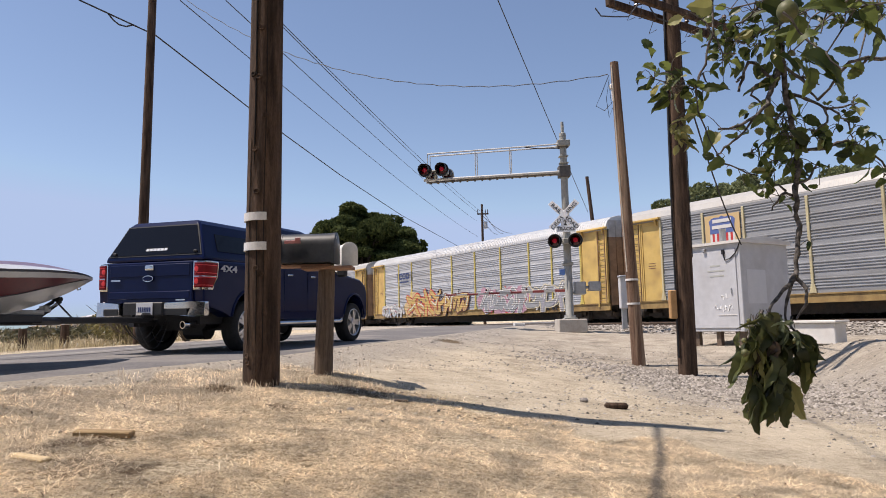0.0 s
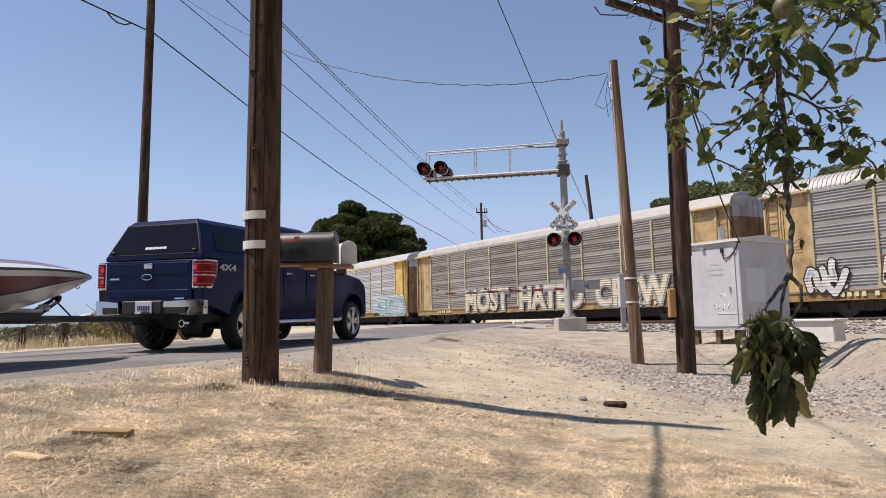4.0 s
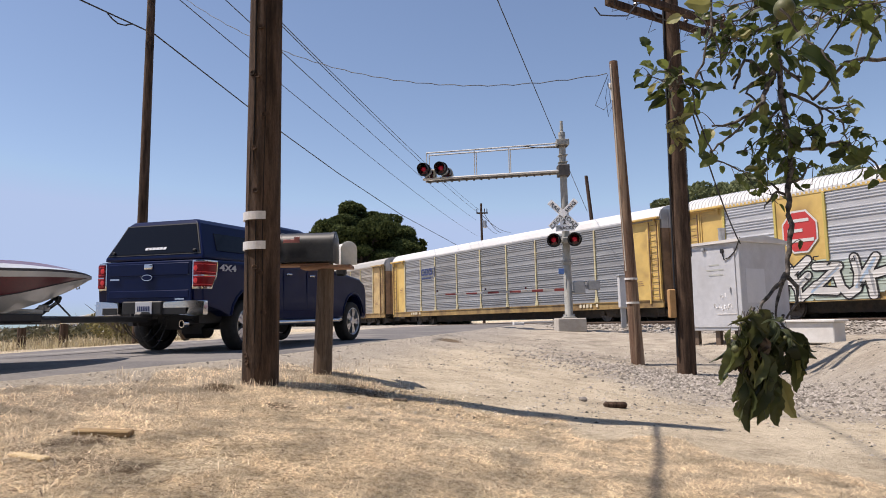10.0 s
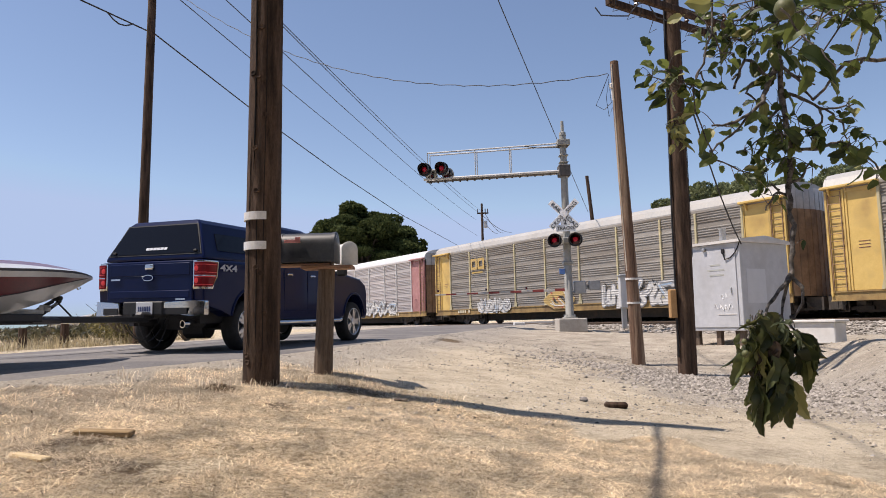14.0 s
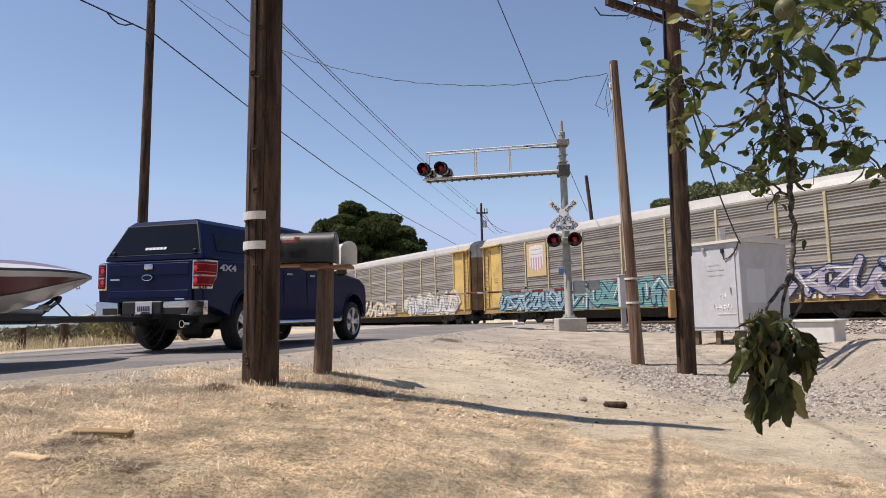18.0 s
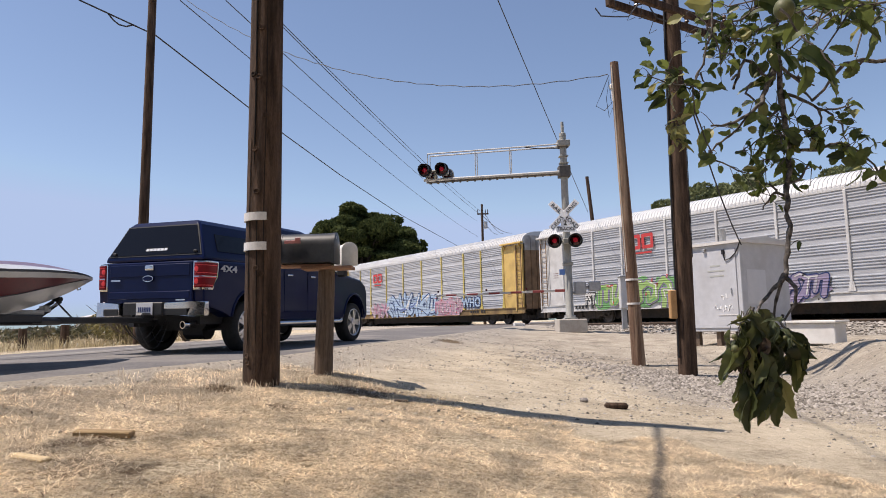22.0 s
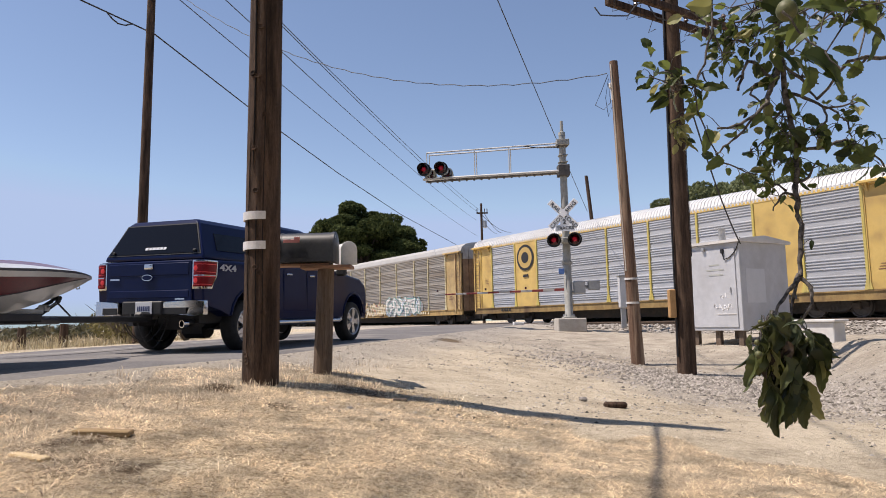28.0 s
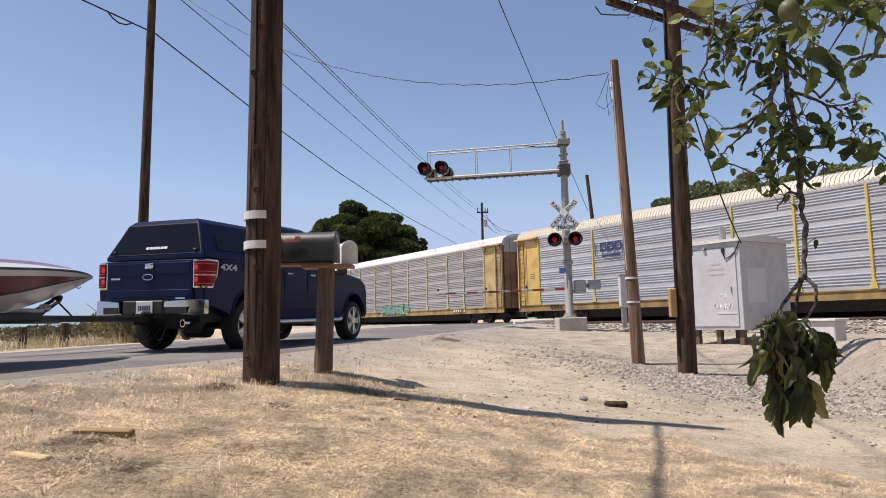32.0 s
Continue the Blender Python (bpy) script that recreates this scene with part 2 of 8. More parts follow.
def ground_material():
    """Straw, dirt and gravel by their own patches on the plan."""
    ma = bpy.data.materials.new("dry ground")
    ma.use_nodes = True
    n, l = ma.node_tree.nodes, ma.node_tree.links
    b = n["Principled BSDF"]
    b.inputs["Roughness"].default_value, b.inputs["Specular IOR Level"].default_value = 0.95, 0.1
    geo, sep = n.new("ShaderNodeNewGeometry"), n.new("ShaderNodeSeparateXYZ")
    l.new(geo.outputs["Position"], sep.inputs[0])

    def calc(op, p, q=None, r=None):
        m = n.new("ShaderNodeMath")
        m.operation = op
        for i, w in enumerate((p, q, r)):
            if w is None:
                continue
            if isinstance(w, (int, float)):
                m.inputs[i].default_value = w
            else:
                l.new(w, m.inputs[i])
        return m.outputs[0]

    def noise_of(scale, detail=5, rough=0.6):
        t = n.new("ShaderNodeTexNoise")
        t.inputs["Scale"].default_value, t.inputs["Detail"].default_value, t.inputs["Roughness"].default_value = scale, detail, rough
        l.new(geo.outputs["Position"], t.inputs["Vector"])
        return t.outputs["Fac"]

    def ramp(x, lo, hi):
        m = n.new("ShaderNodeMapRange")
        m.interpolation_type = "SMOOTHSTEP"
        m.inputs[1].default_value, m.inputs[2].default_value = lo, hi
        l.new(x, m.inputs[0])
        return m.outputs[0]

    def tone(x, *stops):
        r = n.new("ShaderNodeValToRGB")
        while len(r.color_ramp.elements) < len(stops):
            r.color_ramp.elements.new(0.5)
        for e, (p, c) in zip(r.color_ramp.elements, stops):
            e.position, e.color = p, (*c, 1)
        l.new(x, r.inputs[0])
        return r.outputs[0]

    def blend(f, p, q):
        m = n.new("ShaderNodeMix")
        m.data_type = "RGBA"
        l.new(f, m.inputs["Factor"])
        l.new(p, m.inputs["A"])
        l.new(q, m.inputs["B"])
        return m.outputs["Result"]

    s, c = math.sin(WAY_YAW), math.cos(WAY_YAW)
    q = calc("SUBTRACT", calc("MULTIPLY", calc("SUBTRACT", sep.outputs[0], ROAD[0]), c), calc("MULTIPLY", calc("SUBTRACT", sep.outputs[1], ROAD[1]), s))
    a = calc("ADD", calc("MULTIPLY", calc("SUBTRACT", sep.outputs[0], ROAD[0]), s), calc("MULTIPLY", calc("SUBTRACT", sep.outputs[1], ROAD[1]), c))
    wob = calc("MULTIPLY", calc("SUBTRACT", noise_of(0.9), 0.5), 1.6)
    straw = tone(calc("ADD", calc("MULTIPLY", noise_of(24, 8, 0.8), 0.5), calc("MULTIPLY", noise_of(120, 5, 0.75), 0.5)), (0.42, (0.095, 0.066, 0.038)), (0.495, (0.53, 0.43, 0.29)), (0.58, (0.83, 0.74, 0.56)))
    grit = calc("ADD", calc("MULTIPLY", noise_of(1.3, 8, 0.75), 0.5), calc("MULTIPLY", noise_of(20, 8, 0.85), 0.5))
    tan_soil = tone(grit, (0.36, (0.22, 0.178, 0.128)), (0.5, (0.52, 0.442, 0.330)), (0.64, (0.70, 0.61, 0.472)))
    grey_soil = tone(grit, (0.36, (0.150, 0.128, 0.103)), (0.5, (0.375, 0.328, 0.265)), (0.64, (0.58, 0.52, 0.43)))
    off = calc("ADD", calc("ADD", calc("MULTIPLY", sep.outputs[0], TN[0]), calc("MULTIPLY", sep.outputs[1], TN[1])), wob)
    dirt = blend(ramp(off, 6.0, 10.5), tan_soil, grey_soil)
    gravel = tone(noise_of(45, 4, 0.7), (0.35, (0.17, 0.152, 0.130)), (0.55, (0.40, 0.365, 0.318)), (0.7, (0.60, 0.555, 0.49)))
    # straw on the knoll by the camera and beyond the far side of the road, dirt elsewhere
    e1 = calc("ADD", calc("ADD", calc("MULTIPLY", sep.outputs[0], 0.66), calc("MULTIPLY", sep.outputs[1], 0.75)), wob)
    knoll = calc("SUBTRACT", 1.0, ramp(e1, 4.5, 5.3))
    far = calc("MULTIPLY", ramp(calc("ADD", calc("MULTIPLY", q, -1.0), wob), ROAD_WIDTH + 1.0, ROAD_WIDTH + 1.8), 0.9)
    col = blend(calc("MAXIMUM", knoll, far), dirt, straw)
    # gravel shoulder along the road, a gravel patch by the poles, ballast along the rails
    g1 = calc("MULTIPLY", calc("SUBTRACT", 1.0, ramp(calc("ADD", calc("ABSOLUTE", calc("SUBTRACT", q, 0.2)), calc("MULTIPLY", wob, 0.3)), 0.3, 1.7)), 0.75)
    px, py = calc("SUBTRACT", sep.outputs[0], 4.4), calc("SUBTRACT", sep.outputs[1], 10.0)
    d2 = calc("ADD", calc("MULTIPLY", calc("MULTIPLY", px, px), 0.16), calc("MULTIPLY", calc("MULTIPLY", py, py), 0.09))
    g2 = calc("MULTIPLY", calc("SUBTRACT", 1.0, ramp(calc("ADD", d2, wob), 0.1, 1.0)), 0.8)
    nt = calc("ADD", calc("MULTIPLY", sep.outputs[0], TN[0]), calc("MULTIPLY", sep.outputs[1], TN[1]))
    g3 = calc("MULTIPLY", ramp(calc("ADD", nt, calc("MULTIPLY", wob, 0.4)), 18.8, 19.6), calc("SUBTRACT", 1.0, ramp(nt, 35, 36)))
    col = blend(calc("MAXIMUM", calc("MAXIMUM", g1, g2), g3), col, gravel)
    # bare soil thrown up in small heaps
    soil = tone(noise_of(55, 8, 0.8), (0.36, (0.075, 0.055, 0.037)), (0.64, (0.24, 0.18, 0.12)))
    for cx, cy, r in ((-1.77, 5.46, 0.17), (-0.75, 6.25, 0.30), (-1.45, 2.95, 0.20), (-1.72, 3.3, 0.12), (-1.8, 3.08, 0.10), (-1.12, 4.85, 0.12), (7.95, 13.1, 0.45), (0.1, 15.1, 0.3)):
        dx, dy = calc("SUBTRACT", sep.outputs[0], cx), calc("SUBTRACT", sep.outputs[1], cy)
        d = calc("SQRT", calc("ADD", calc("MULTIPLY", dx, dx), calc("MULTIPLY", dy, dy)))
        patch = calc("SUBTRACT", 1.0, ramp(calc("ADD", d, calc("MULTIPLY", calc("SUBTRACT", noise_of(6), 0.5), 0.5)), r * 0.6, r * 1.2))
        col = blend(patch, col, soil)
    l.new(col, b.inputs["Base Color"])
    bp = n.new("ShaderNodeBump")
    bp.inputs["Strength"].default_value, bp.inputs["Distance"].default_value = 0.9, 0.04
    l.new(calc("ADD", noise_of(30, 8, 0.75), calc("MULTIPLY", noise_of(7, 5), 1.2)), bp.inputs["Height"])
    l.new(bp.outputs[0], b.inputs["Normal"])
    return ma


ground = tagged(sheet("ground", grown(185, 1500, 0.06) + 0.5, grown(185, 1500, 0.06) + 6.0, ground_z, ground_material()),
                "dry straw-covered dirt ground with gravel patches beside the road", "ground", kind="structure")
asphalt = surface("asphalt", (0.082, 0.078, 0.077), (0.195, 0.185, 0.180), 22, 0.9, bump=0.45, fine=160, dirt=(0.25, 0.229, 0.206), dirt_scale=0.7, dirt_amount=0.85, spec=0.25)


def road_sheet(name, a0, a1, q0, q1, lift, mat, n=90, m=14, ragged=0.0):
    s, c = math.sin(WAY_YAW), math.cos(WAY_YAW)
    v, f = [], []
    for i in range(n + 1):
        a = a0 + (a1 - a0) * i / n
        for j in range(m + 1):
            w = j / m
            q = q0 + (q1 - q0) * w
            if ragged and j in (0, m):
                q += ragged * (noise.noise((a * 1.3, j, 0)) + 0.5 * noise.noise((a * 4.1, j, 3)))
            crown = 0.03 * (1 - (2 * w - 1) ** 4) if ragged else 0
            v.append((ROAD[0] + a * s + q * c, ROAD[1] + a * c - q * s, float(road_z(a)) + lift + crown - (0.03 if ragged else 0)))
            if i < n and j < m:
                k = i * (m + 1) + j
                f.append((k, k + 1, k + m + 2, k + m + 1))
    me = bpy.data.meshes.new(name)
    me.from_pydata(v, [], f)
    me.polygons.foreach_set("use_smooth", [True] * len(me.polygons))
    me.materials.append(mat)
    return new(name, me)


worn_line = surface("worn white road paint", (0.18, 0.17, 0.16), (0.36, 0.345, 0.32), 3, 0.85, bump=0.1, fine=60, dirt=(0.19, 0.18, 0.17), dirt_scale=1.6, dirt_amount=0.8, spec=0.2)
road = tagged(road_sheet("road", -60, 90, -ROAD_WIDTH, 0.0, 0.0, asphalt, 260, 14, 0.12), "worn grey asphalt country road up to a level crossing", "road", kind="structure")
for q in (-4.1,):
    tagged(road_sheet("road_line", -20, 22, q - 0.06, q + 0.06, 0.034 if q < -1 else -0.008, worn_line, 120, 1), "worn pale edge line on the asphalt", "road line", kind="structure")


# The train: covered car carriers on the far track, moving towards the camera's right
CAR_PITCH, CAR_LEN, CAR_HALF = 28.5887, 27.04, 1.6
EDGES = (0, 2.0, 4.4, 6.45, 9.28, 12.11, 14.94, 17.77, 20.6, 22.65, 25.04, 27.04)
SILL, EAVE, RIDGE, WALL0 = 0.64, 5.05, 5.72, 1.02


def train_at(k, t):
    """The middle of car k along the track at t seconds."""
    return -4.1526 + CAR_PITCH * k - 23.3514 * t + 0.01269 * t * t - CAR_LEN / 2


def car_pose(k, t):
    s, d = train_at(k, t), TRACK_D + CAR_HALF
    return pose(TN[0] * d + TD[0] * s, TN[1] * d + TD[1] * s, RAIL_Z, 0, 0, math.degrees(TRACK_YAW) - 90)


yellows = {
    "bright": surface("yellow car paint", (0.58, 0.39, 0.115), (0.68, 0.48, 0.16), 3, 0.55, bump=0.05, dirt=(0.26, 0.15, 0.06), dirt_scale=1.5, dirt_amount=0.65, own=0.08),
    "dirty": surface("faded yellow car paint", (0.42, 0.29, 0.12), (0.54, 0.40, 0.20), 3, 0.65, bump=0.08, dirt=(0.16, 0.09, 0.05), dirt_scale=1.4, dirt_amount=0.75, own=0.10),
    "bright_post": surface("yellow post paint", (0.50, 0.39, 0.09), (0.60, 0.49, 0.14), 3, 0.6, bump=0.05, dirt=(0.34, 0.27, 0.12), dirt_scale=1.5, dirt_amount=0.6, own=0.08),
    "post": surface("pale yellow post paint", (0.46, 0.40, 0.23), (0.56, 0.50, 0.31), 3, 0.6, bump=0.05, dirt=(0.29, 0.23, 0.15), dirt_scale=1.5, dirt_amount=0.7, own=0.12),
    "sill": surface("rust-streaked yellow sill paint", (0.24, 0.15, 0.06), (0.42, 0.29, 0.11), 3, 0.75, bump=0.1, stretch=(1, 1, 0.5), dirt=(0.11, 0.065, 0.04), dirt_scale=1.2, dirt_amount=0.9, own=0.15),
    "white": surface("white car paint", (0.50, 0.50, 0.49), (0.64, 0.63, 0.61), 3, 0.5, bump=0.05, dirt=(0.32, 0.29, 0.25), dirt_scale=1.4, dirt_amount=0.5, own=0.05),
    "pink": surface("faded red car paint", (0.34, 0.15, 0.15), (0.44, 0.23, 0.22), 3, 0.65, bump=0.08, dirt=(0.20, 0.09, 0.08), dirt_scale=1.4, dirt_amount=0.7, own=0.08),
}


def panel_paint(name, c1, c2, dirt, amount):
    return surface(name, c1, c2, 2.4, 0.6, 0.1, bump=0.05, fine=30, stretch=(0.35, 1, 5.0), dirt=dirt, dirt_scale=0.7, dirt_amount=amount, own=0.09)


panels = {
    "clean": panel_paint("galvanised steel panel", (0.34, 0.355, 0.38), (0.52, 0.535, 0.56), (0.30, 0.29, 0.28), 0.55),
    "mid": panel_paint("weathered steel panel", (0.27, 0.27, 0.265), (0.42, 0.42, 0.41), (0.21, 0.19, 0.165), 0.7),
    "brown": panel_paint("rust-stained steel panel", (0.22, 0.20, 0.175), (0.37, 0.345, 0.31), (0.16, 0.125, 0.09), 0.8),
    "white": panel_paint("white steel panel", (0.44, 0.45, 0.47), (0.56, 0.57, 0.58), (0.38, 0.36, 0.34), 0.5),
    "slate": panel_paint("dull slate-grey panel", (0.21, 0.22, 0.23), (0.33, 0.34, 0.355), (0.17, 0.16, 0.15), 0.6),
    "pink": panel_paint("pinkish weathered panel", (0.38, 0.355, 0.35), (0.50, 0.47, 0.46), (0.32, 0.26, 0.25), 0.6),
}
roofs = {
    "white": surface("white roof sheet", (0.54, 0.55, 0.56), (0.64, 0.65, 0.65), 2, 0.5, bump=0.04, dirt=(0.48, 0.45, 0.42), dirt_scale=0.5, dirt_amount=0.5),
    "grey": surface("galvanised roof sheet", (0.34, 0.335, 0.32), (0.43, 0.42, 0.40), 2, 0.5, 0.1, bump=0.04, dirt=(0.36, 0.33, 0.29), dirt_scale=0.5, dirt_amount=0.6),
    "cream": surface("cream roof sheet", (0.52, 0.485, 0.40), (0.60, 0.565, 0.48), 2, 0.55, bump=0.04, dirt=(0.45, 0.40, 0.32), dirt_scale=0.5, dirt_amount=0.6),
}
zinc = surface("dull zinc sheet", (0.40, 0.40, 0.40), (0.54, 0.54, 0.53), 4, 0.5, 0.3, bump=0.05, dirt=(0.20, 0.18, 0.16), dirt_scale=1.3, dirt_amount=0.7, own=0.1)
rust = surface("rust-brown end door", (0.20, 0.128, 0.074), (0.34, 0.215, 0.125), 3, 0.8, bump=0.1, dirt=(0.09, 0.06, 0.042), dirt_scale=1.3, dirt_amount=0.7, own=0.15)
grime = surface("grimy running gear steel", (0.035, 0.03, 0.027), (0.075, 0.065, 0.055), 9, 0.85, bump=0.3, dirt=(0.11, 0.075, 0.05), dirt_scale=3, dirt_amount=0.6)
wheel_steel = surface("worn wheel steel", (0.10, 0.085, 0.075), (0.16, 0.14, 0.125), 12, 0.6, 0.4, bump=0.1)


def ribbed_panel(width, height, waves, depth, vertical=False):
    """A thin sheet with ridges that run along it."""
    prof = []
    for i in range(waves):
        # a flat band, then four narrow ridges
        z0, h = height * i / waves, height / waves
        prof += [(z0, 0.0), (z0 + h * 0.26, 0.0)]
        for j in range(4):
            a, b = z0 + h * (0.27 + 0.182 * j), h * 0.182
            prof += [(a, 0.0), (a + b * 0.18, -depth), (a + b * 0.52, -depth * 0.85), (a + b * 0.60, 0.0)]
    prof.append((height, 0.0))
    s = Shape()
    front = [(x, y, z) for z, y in prof for x in (-width / 2, width / 2)]
    back = [(x, y + 0.03, z) for z, y in prof for x in (-width / 2, width / 2)]
    m = len(prof)
    s.add(front, [(2 * i, 2 * i + 1, 2 * i + 3, 2 * i + 2) for i in range(m - 1)])
    s.add([(-width / 2, 0.03, 0), (width / 2, 0.03, 0), (width / 2, 0.03, height), (-width / 2, 0.03, height)], [(0, 3, 2, 1)])
    return s.mesh("panel")


PANEL_H = EAVE - 0.16 - WALL0
panel_mesh = {round(EDGES[i + 1] - EDGES[i], 2): ribbed_panel(EDGES[i + 1] - EDGES[i] - 0.1, PANEL_H, 6, 0.030) for i in range(1, 10)}
flat_mesh = {round(EDGES[i + 1] - EDGES[i], 2): Shape().bevel_box((0, 0.0, PANEL_H / 2), (EDGES[i + 1] - EDGES[i] - 0.1, 0.06, PANEL_H), 0.008).mesh("panel") for i in (2, 8)}
post_mesh = Shape().bevel_box((0, -0.02, PANEL_H / 2), (0.115, 0.11, PANEL_H), 0.015).box((0, -0.045, 0.18), (0.30, 0.05, 0.36), taper=0.5).mesh("post")


def roof_mesh(ribbed):
    prof = [(-1.63, EAVE - 0.12), (-1.63, EAVE + 0.02), (-1.50, EAVE + 0.30), (-1.22, EAVE + 0.50), (-0.7, EAVE + 0.62), (0, RIDGE)]
    prof += [(-y, z) for y, z in prof[-2::-1]]
    xs = []
    n = 150
    for i in range(n):
        x0, h = -CAR_LEN / 2 + CAR_LEN * i / n, CAR_LEN / n
        xs += [(x0, 0), (x0 + h * 0.45, 0), (x0 + h * 0.55, 1), (x0 + h * 0.95, 1)]
    xs.append((CAR_LEN / 2, 0))
    lift = 0.024 if ribbed else 0.003
    rings = [[(x, y * (1 + 0.012 * up * (1 if ribbed else 0.1)), z + (lift * up if 0 < j < len(prof) - 1 else 0)) for j, (y, z) in enumerate(prof)] for x, up in xs]
    return Shape().loft(rings, closed=False, caps=True).mesh("roof", smooth=0)


roof_meshes = {True: roof_mesh(True), False: roof_mesh(False)}
sill_mesh = Shape().bevel_box((0, -1.56, (SILL + WALL0) / 2), (CAR_LEN, 0.10, WALL0 - SILL), 0.01).box((0, -1.60, WALL0 - 0.03), (CAR_LEN, 0.10, 0.05)).box((0, -1.60, SILL + 0.02), (CAR_LEN, 0.12, 0.04)).mesh("sill")
rail_mesh = Shape().bevel_box((0, -1.60, EAVE - 0.10), (CAR_LEN, 0.09, 0.13), 0.01).mesh("top_rail")
# the centre sill hangs extra deep, to stand in for shade below the car
deck_shape = Shape().box((0, 0, 0.95), (CAR_LEN - 0.1, 3.0, 0.14)).box((0, 0, 0.56), (CAR_LEN - 0.8, 1.2, 0.72))
for i in range(-5, 6):
    deck_shape.box((i * 2.2, 0, 0.80), (0.12, 2.9, 0.2))
deck_mesh = deck_shape.mesh("deck")
far = Shape().box((0, 1.56, (WALL0 + EAVE) / 2 - 0.05), (CAR_LEN - 0.2, 0.06, EAVE - WALL0)).box((0, 1.57, 0.83), (CAR_LEN, 0.1, 0.38))
for e in EDGES[1:-1]:
    far.box((e - CAR_LEN / 2, 1.61, (WALL0 + EAVE) / 2), (0.13, 0.08, EAVE - WALL0))
far_mesh = far.mesh("far_wall")
end_sheet = Shape().bevel_box((0, 0, PANEL_H / 2), (1.15, 0.07, PANEL_H), 0.01)
end_sheet.box((0, -0.045, PANEL_H - 0.1), (1.2, 0.04, 0.10)).box((-0.56, -0.045, PANEL_H / 2), (0.07, 0.05, PANEL_H)).box((0.56, -0.045, PANEL_H / 2), (0.07, 0.05, PANEL_H))
end_sheet_mesh = end_sheet.mesh("end_sheet")
stile = Shape().bevel_box((0, 0.02, PANEL_H / 2), (0.72, 0.06, PANEL_H), 0.01).bevel_box((-0.33, -0.03, PANEL_H / 2 - 0.1), (0.09, 0.12, PANEL_H + 0.2), 0.01).bevel_box((0.33, -0.03, PANEL_H / 2), (0.07, 0.12, PANEL_H), 0.01)
stile_mesh = stile.mesh("corner_panel")
ladder = Shape()
for i in range(13):
    ladder.tube([(-0.24, -0.09, 0.15 + i * 0.29), (0.24, -0.09, 0.15 + i * 0.29)], 0.014, 5)
for x in (-0.24, 0.24):
    ladder.box((x, -0.08, 1.9), (0.03, 0.05, 3.8))
ladder_mesh = ladder.mesh("ladder")


header_mesh = Shape().bevel_box((0, -0.12, -0.06), (2.1, 0.24, 0.10), 0.015).prism([(-0.04, -0.10), (-0.22, -0.10), (-0.04, -0.42)], 0, -0.80, -0.74).prism([(-0.04, -0.10), (-0.22, -0.10), (-0.04, -0.42)], 0, 0.74, 0.80).mesh("header")


def door_shape(z0, z1, bulge):
    """A pair of bowed end doors made of upright leaves."""
    n = 8
    front, back = [], []
    for i in range(n + 1):
        y = -1.45 + 2.9 * i / n
        x = bulge * (1 - (2 * i / n - 1) ** 2)
        front += [(x, y)] if i in (0, n) else [(x, y - 0.03), (x - 0.05, y - 0.015), (x - 0.05, y + 0.015), (x, y + 0.03)]
        back.append((x - 0.10, y))
    return Shape().prism(front + back[::-1], 2, z0, z1)


door_mesh = door_shape(WALL0 - 0.1, EAVE - 0.55, 0.32).mesh("end_door")
cap_mesh = door_shape(EAVE - 0.55, EAVE + 0.36, 0.30).mesh("door_head")
bogie_frame = Shape()
for y in (-1.0, 1.0):
    bogie_frame.prism([(-1.25, 0.40), (-1.25, 0.58), (-0.6, 0.72), (0.6, 0.72), (1.25, 0.58), (1.25, 0.40), (0.75, 0.46), (0.45, 0.24), (-0.45, 0.24), (-0.75, 0.46)], 1, y - 0.07, y + 0.07)
    for x in (-0.87, 0.87):
        bogie_frame.bevel_box((x, y * 1.06, 0.45), (0.3, 0.22, 0.26), 0.03)
    for x in (-0.16, 0, 0.16):
        bogie_frame.tube([(x, y * 1.03, 0.30), (x, y * 1.03, 0.58)], 0.075, 7)
bogie_frame.box((0, 0, 0.55), (0.45, 2.2, 0.22))
bogie_mesh = bogie_frame.mesh("bogie")
wheel = Shape()
for y in (-0.76, 0.76):
    o = math.copysign(1, y)
    wheel.loft([[(r * math.cos(a * 0.31416), y + w * o, r * math.sin(a * 0.31416)) for a in range(20)] for r, w in ((0.10, 0.09), (0.14, 0.03), (0.33, 0.03), (0.36, 0.07), (0.42, 0.07), (0.43, -0.05), (0.46, -0.06), (0.45, -0.08), (0.1, -0.08))])
wheel.tube([(0, -0.95, 0), (0, 0.95, 0)], 0.085, 10)
wheel_mesh = wheel.mesh("wheelset", smooth=40)
coupler_mesh = Shape().box((0.45, 0, 0.78), (0.9, 0.22, 0.22)).box((0.33, 0, 0.60), (0.70, 1.2, 0.52)).bevel_box((0.80, 0, 0.78), (0.30, 0.38, 0.30), 0.05).mesh("coupler")

gear = Shape()
for y in (-0.55, 0.15, 0.7):
    gear.box((-0.55, y, 0.36), (1.1, 0.10, 0.14))
gear.box((-0.2, 0, 0.42), (0.10, 2.3, 0.22)).tube([(-0.9, -1.1, 0.55), (-0.9, 1.1, 0.55)], 0.10, 8).bevel_box((-0.62, -0.95, 0.48), (0.45, 0.35, 0.30), 0.04)
for y, d in ((-0.35, 0.30), (0.30, 0.34), (-0.75, 0.26)):
    gear.tube([(0.05, y, 0.70), (0.22, y * 0.9, 0.70 - d), (0.45, y * 0.7, 0.66 - d), (0.72, y * 0.5, 0.50)], 0.035, 6)
for y in (-1.40, 1.40):
    gear.tube([(-0.12, y, 0.64), (-0.12, y, 0.24), (-0.52, y, 0.24), (-0.52, y, 0.64)], 0.018, 6)
gear_mesh = gear.mesh("brake_gear")

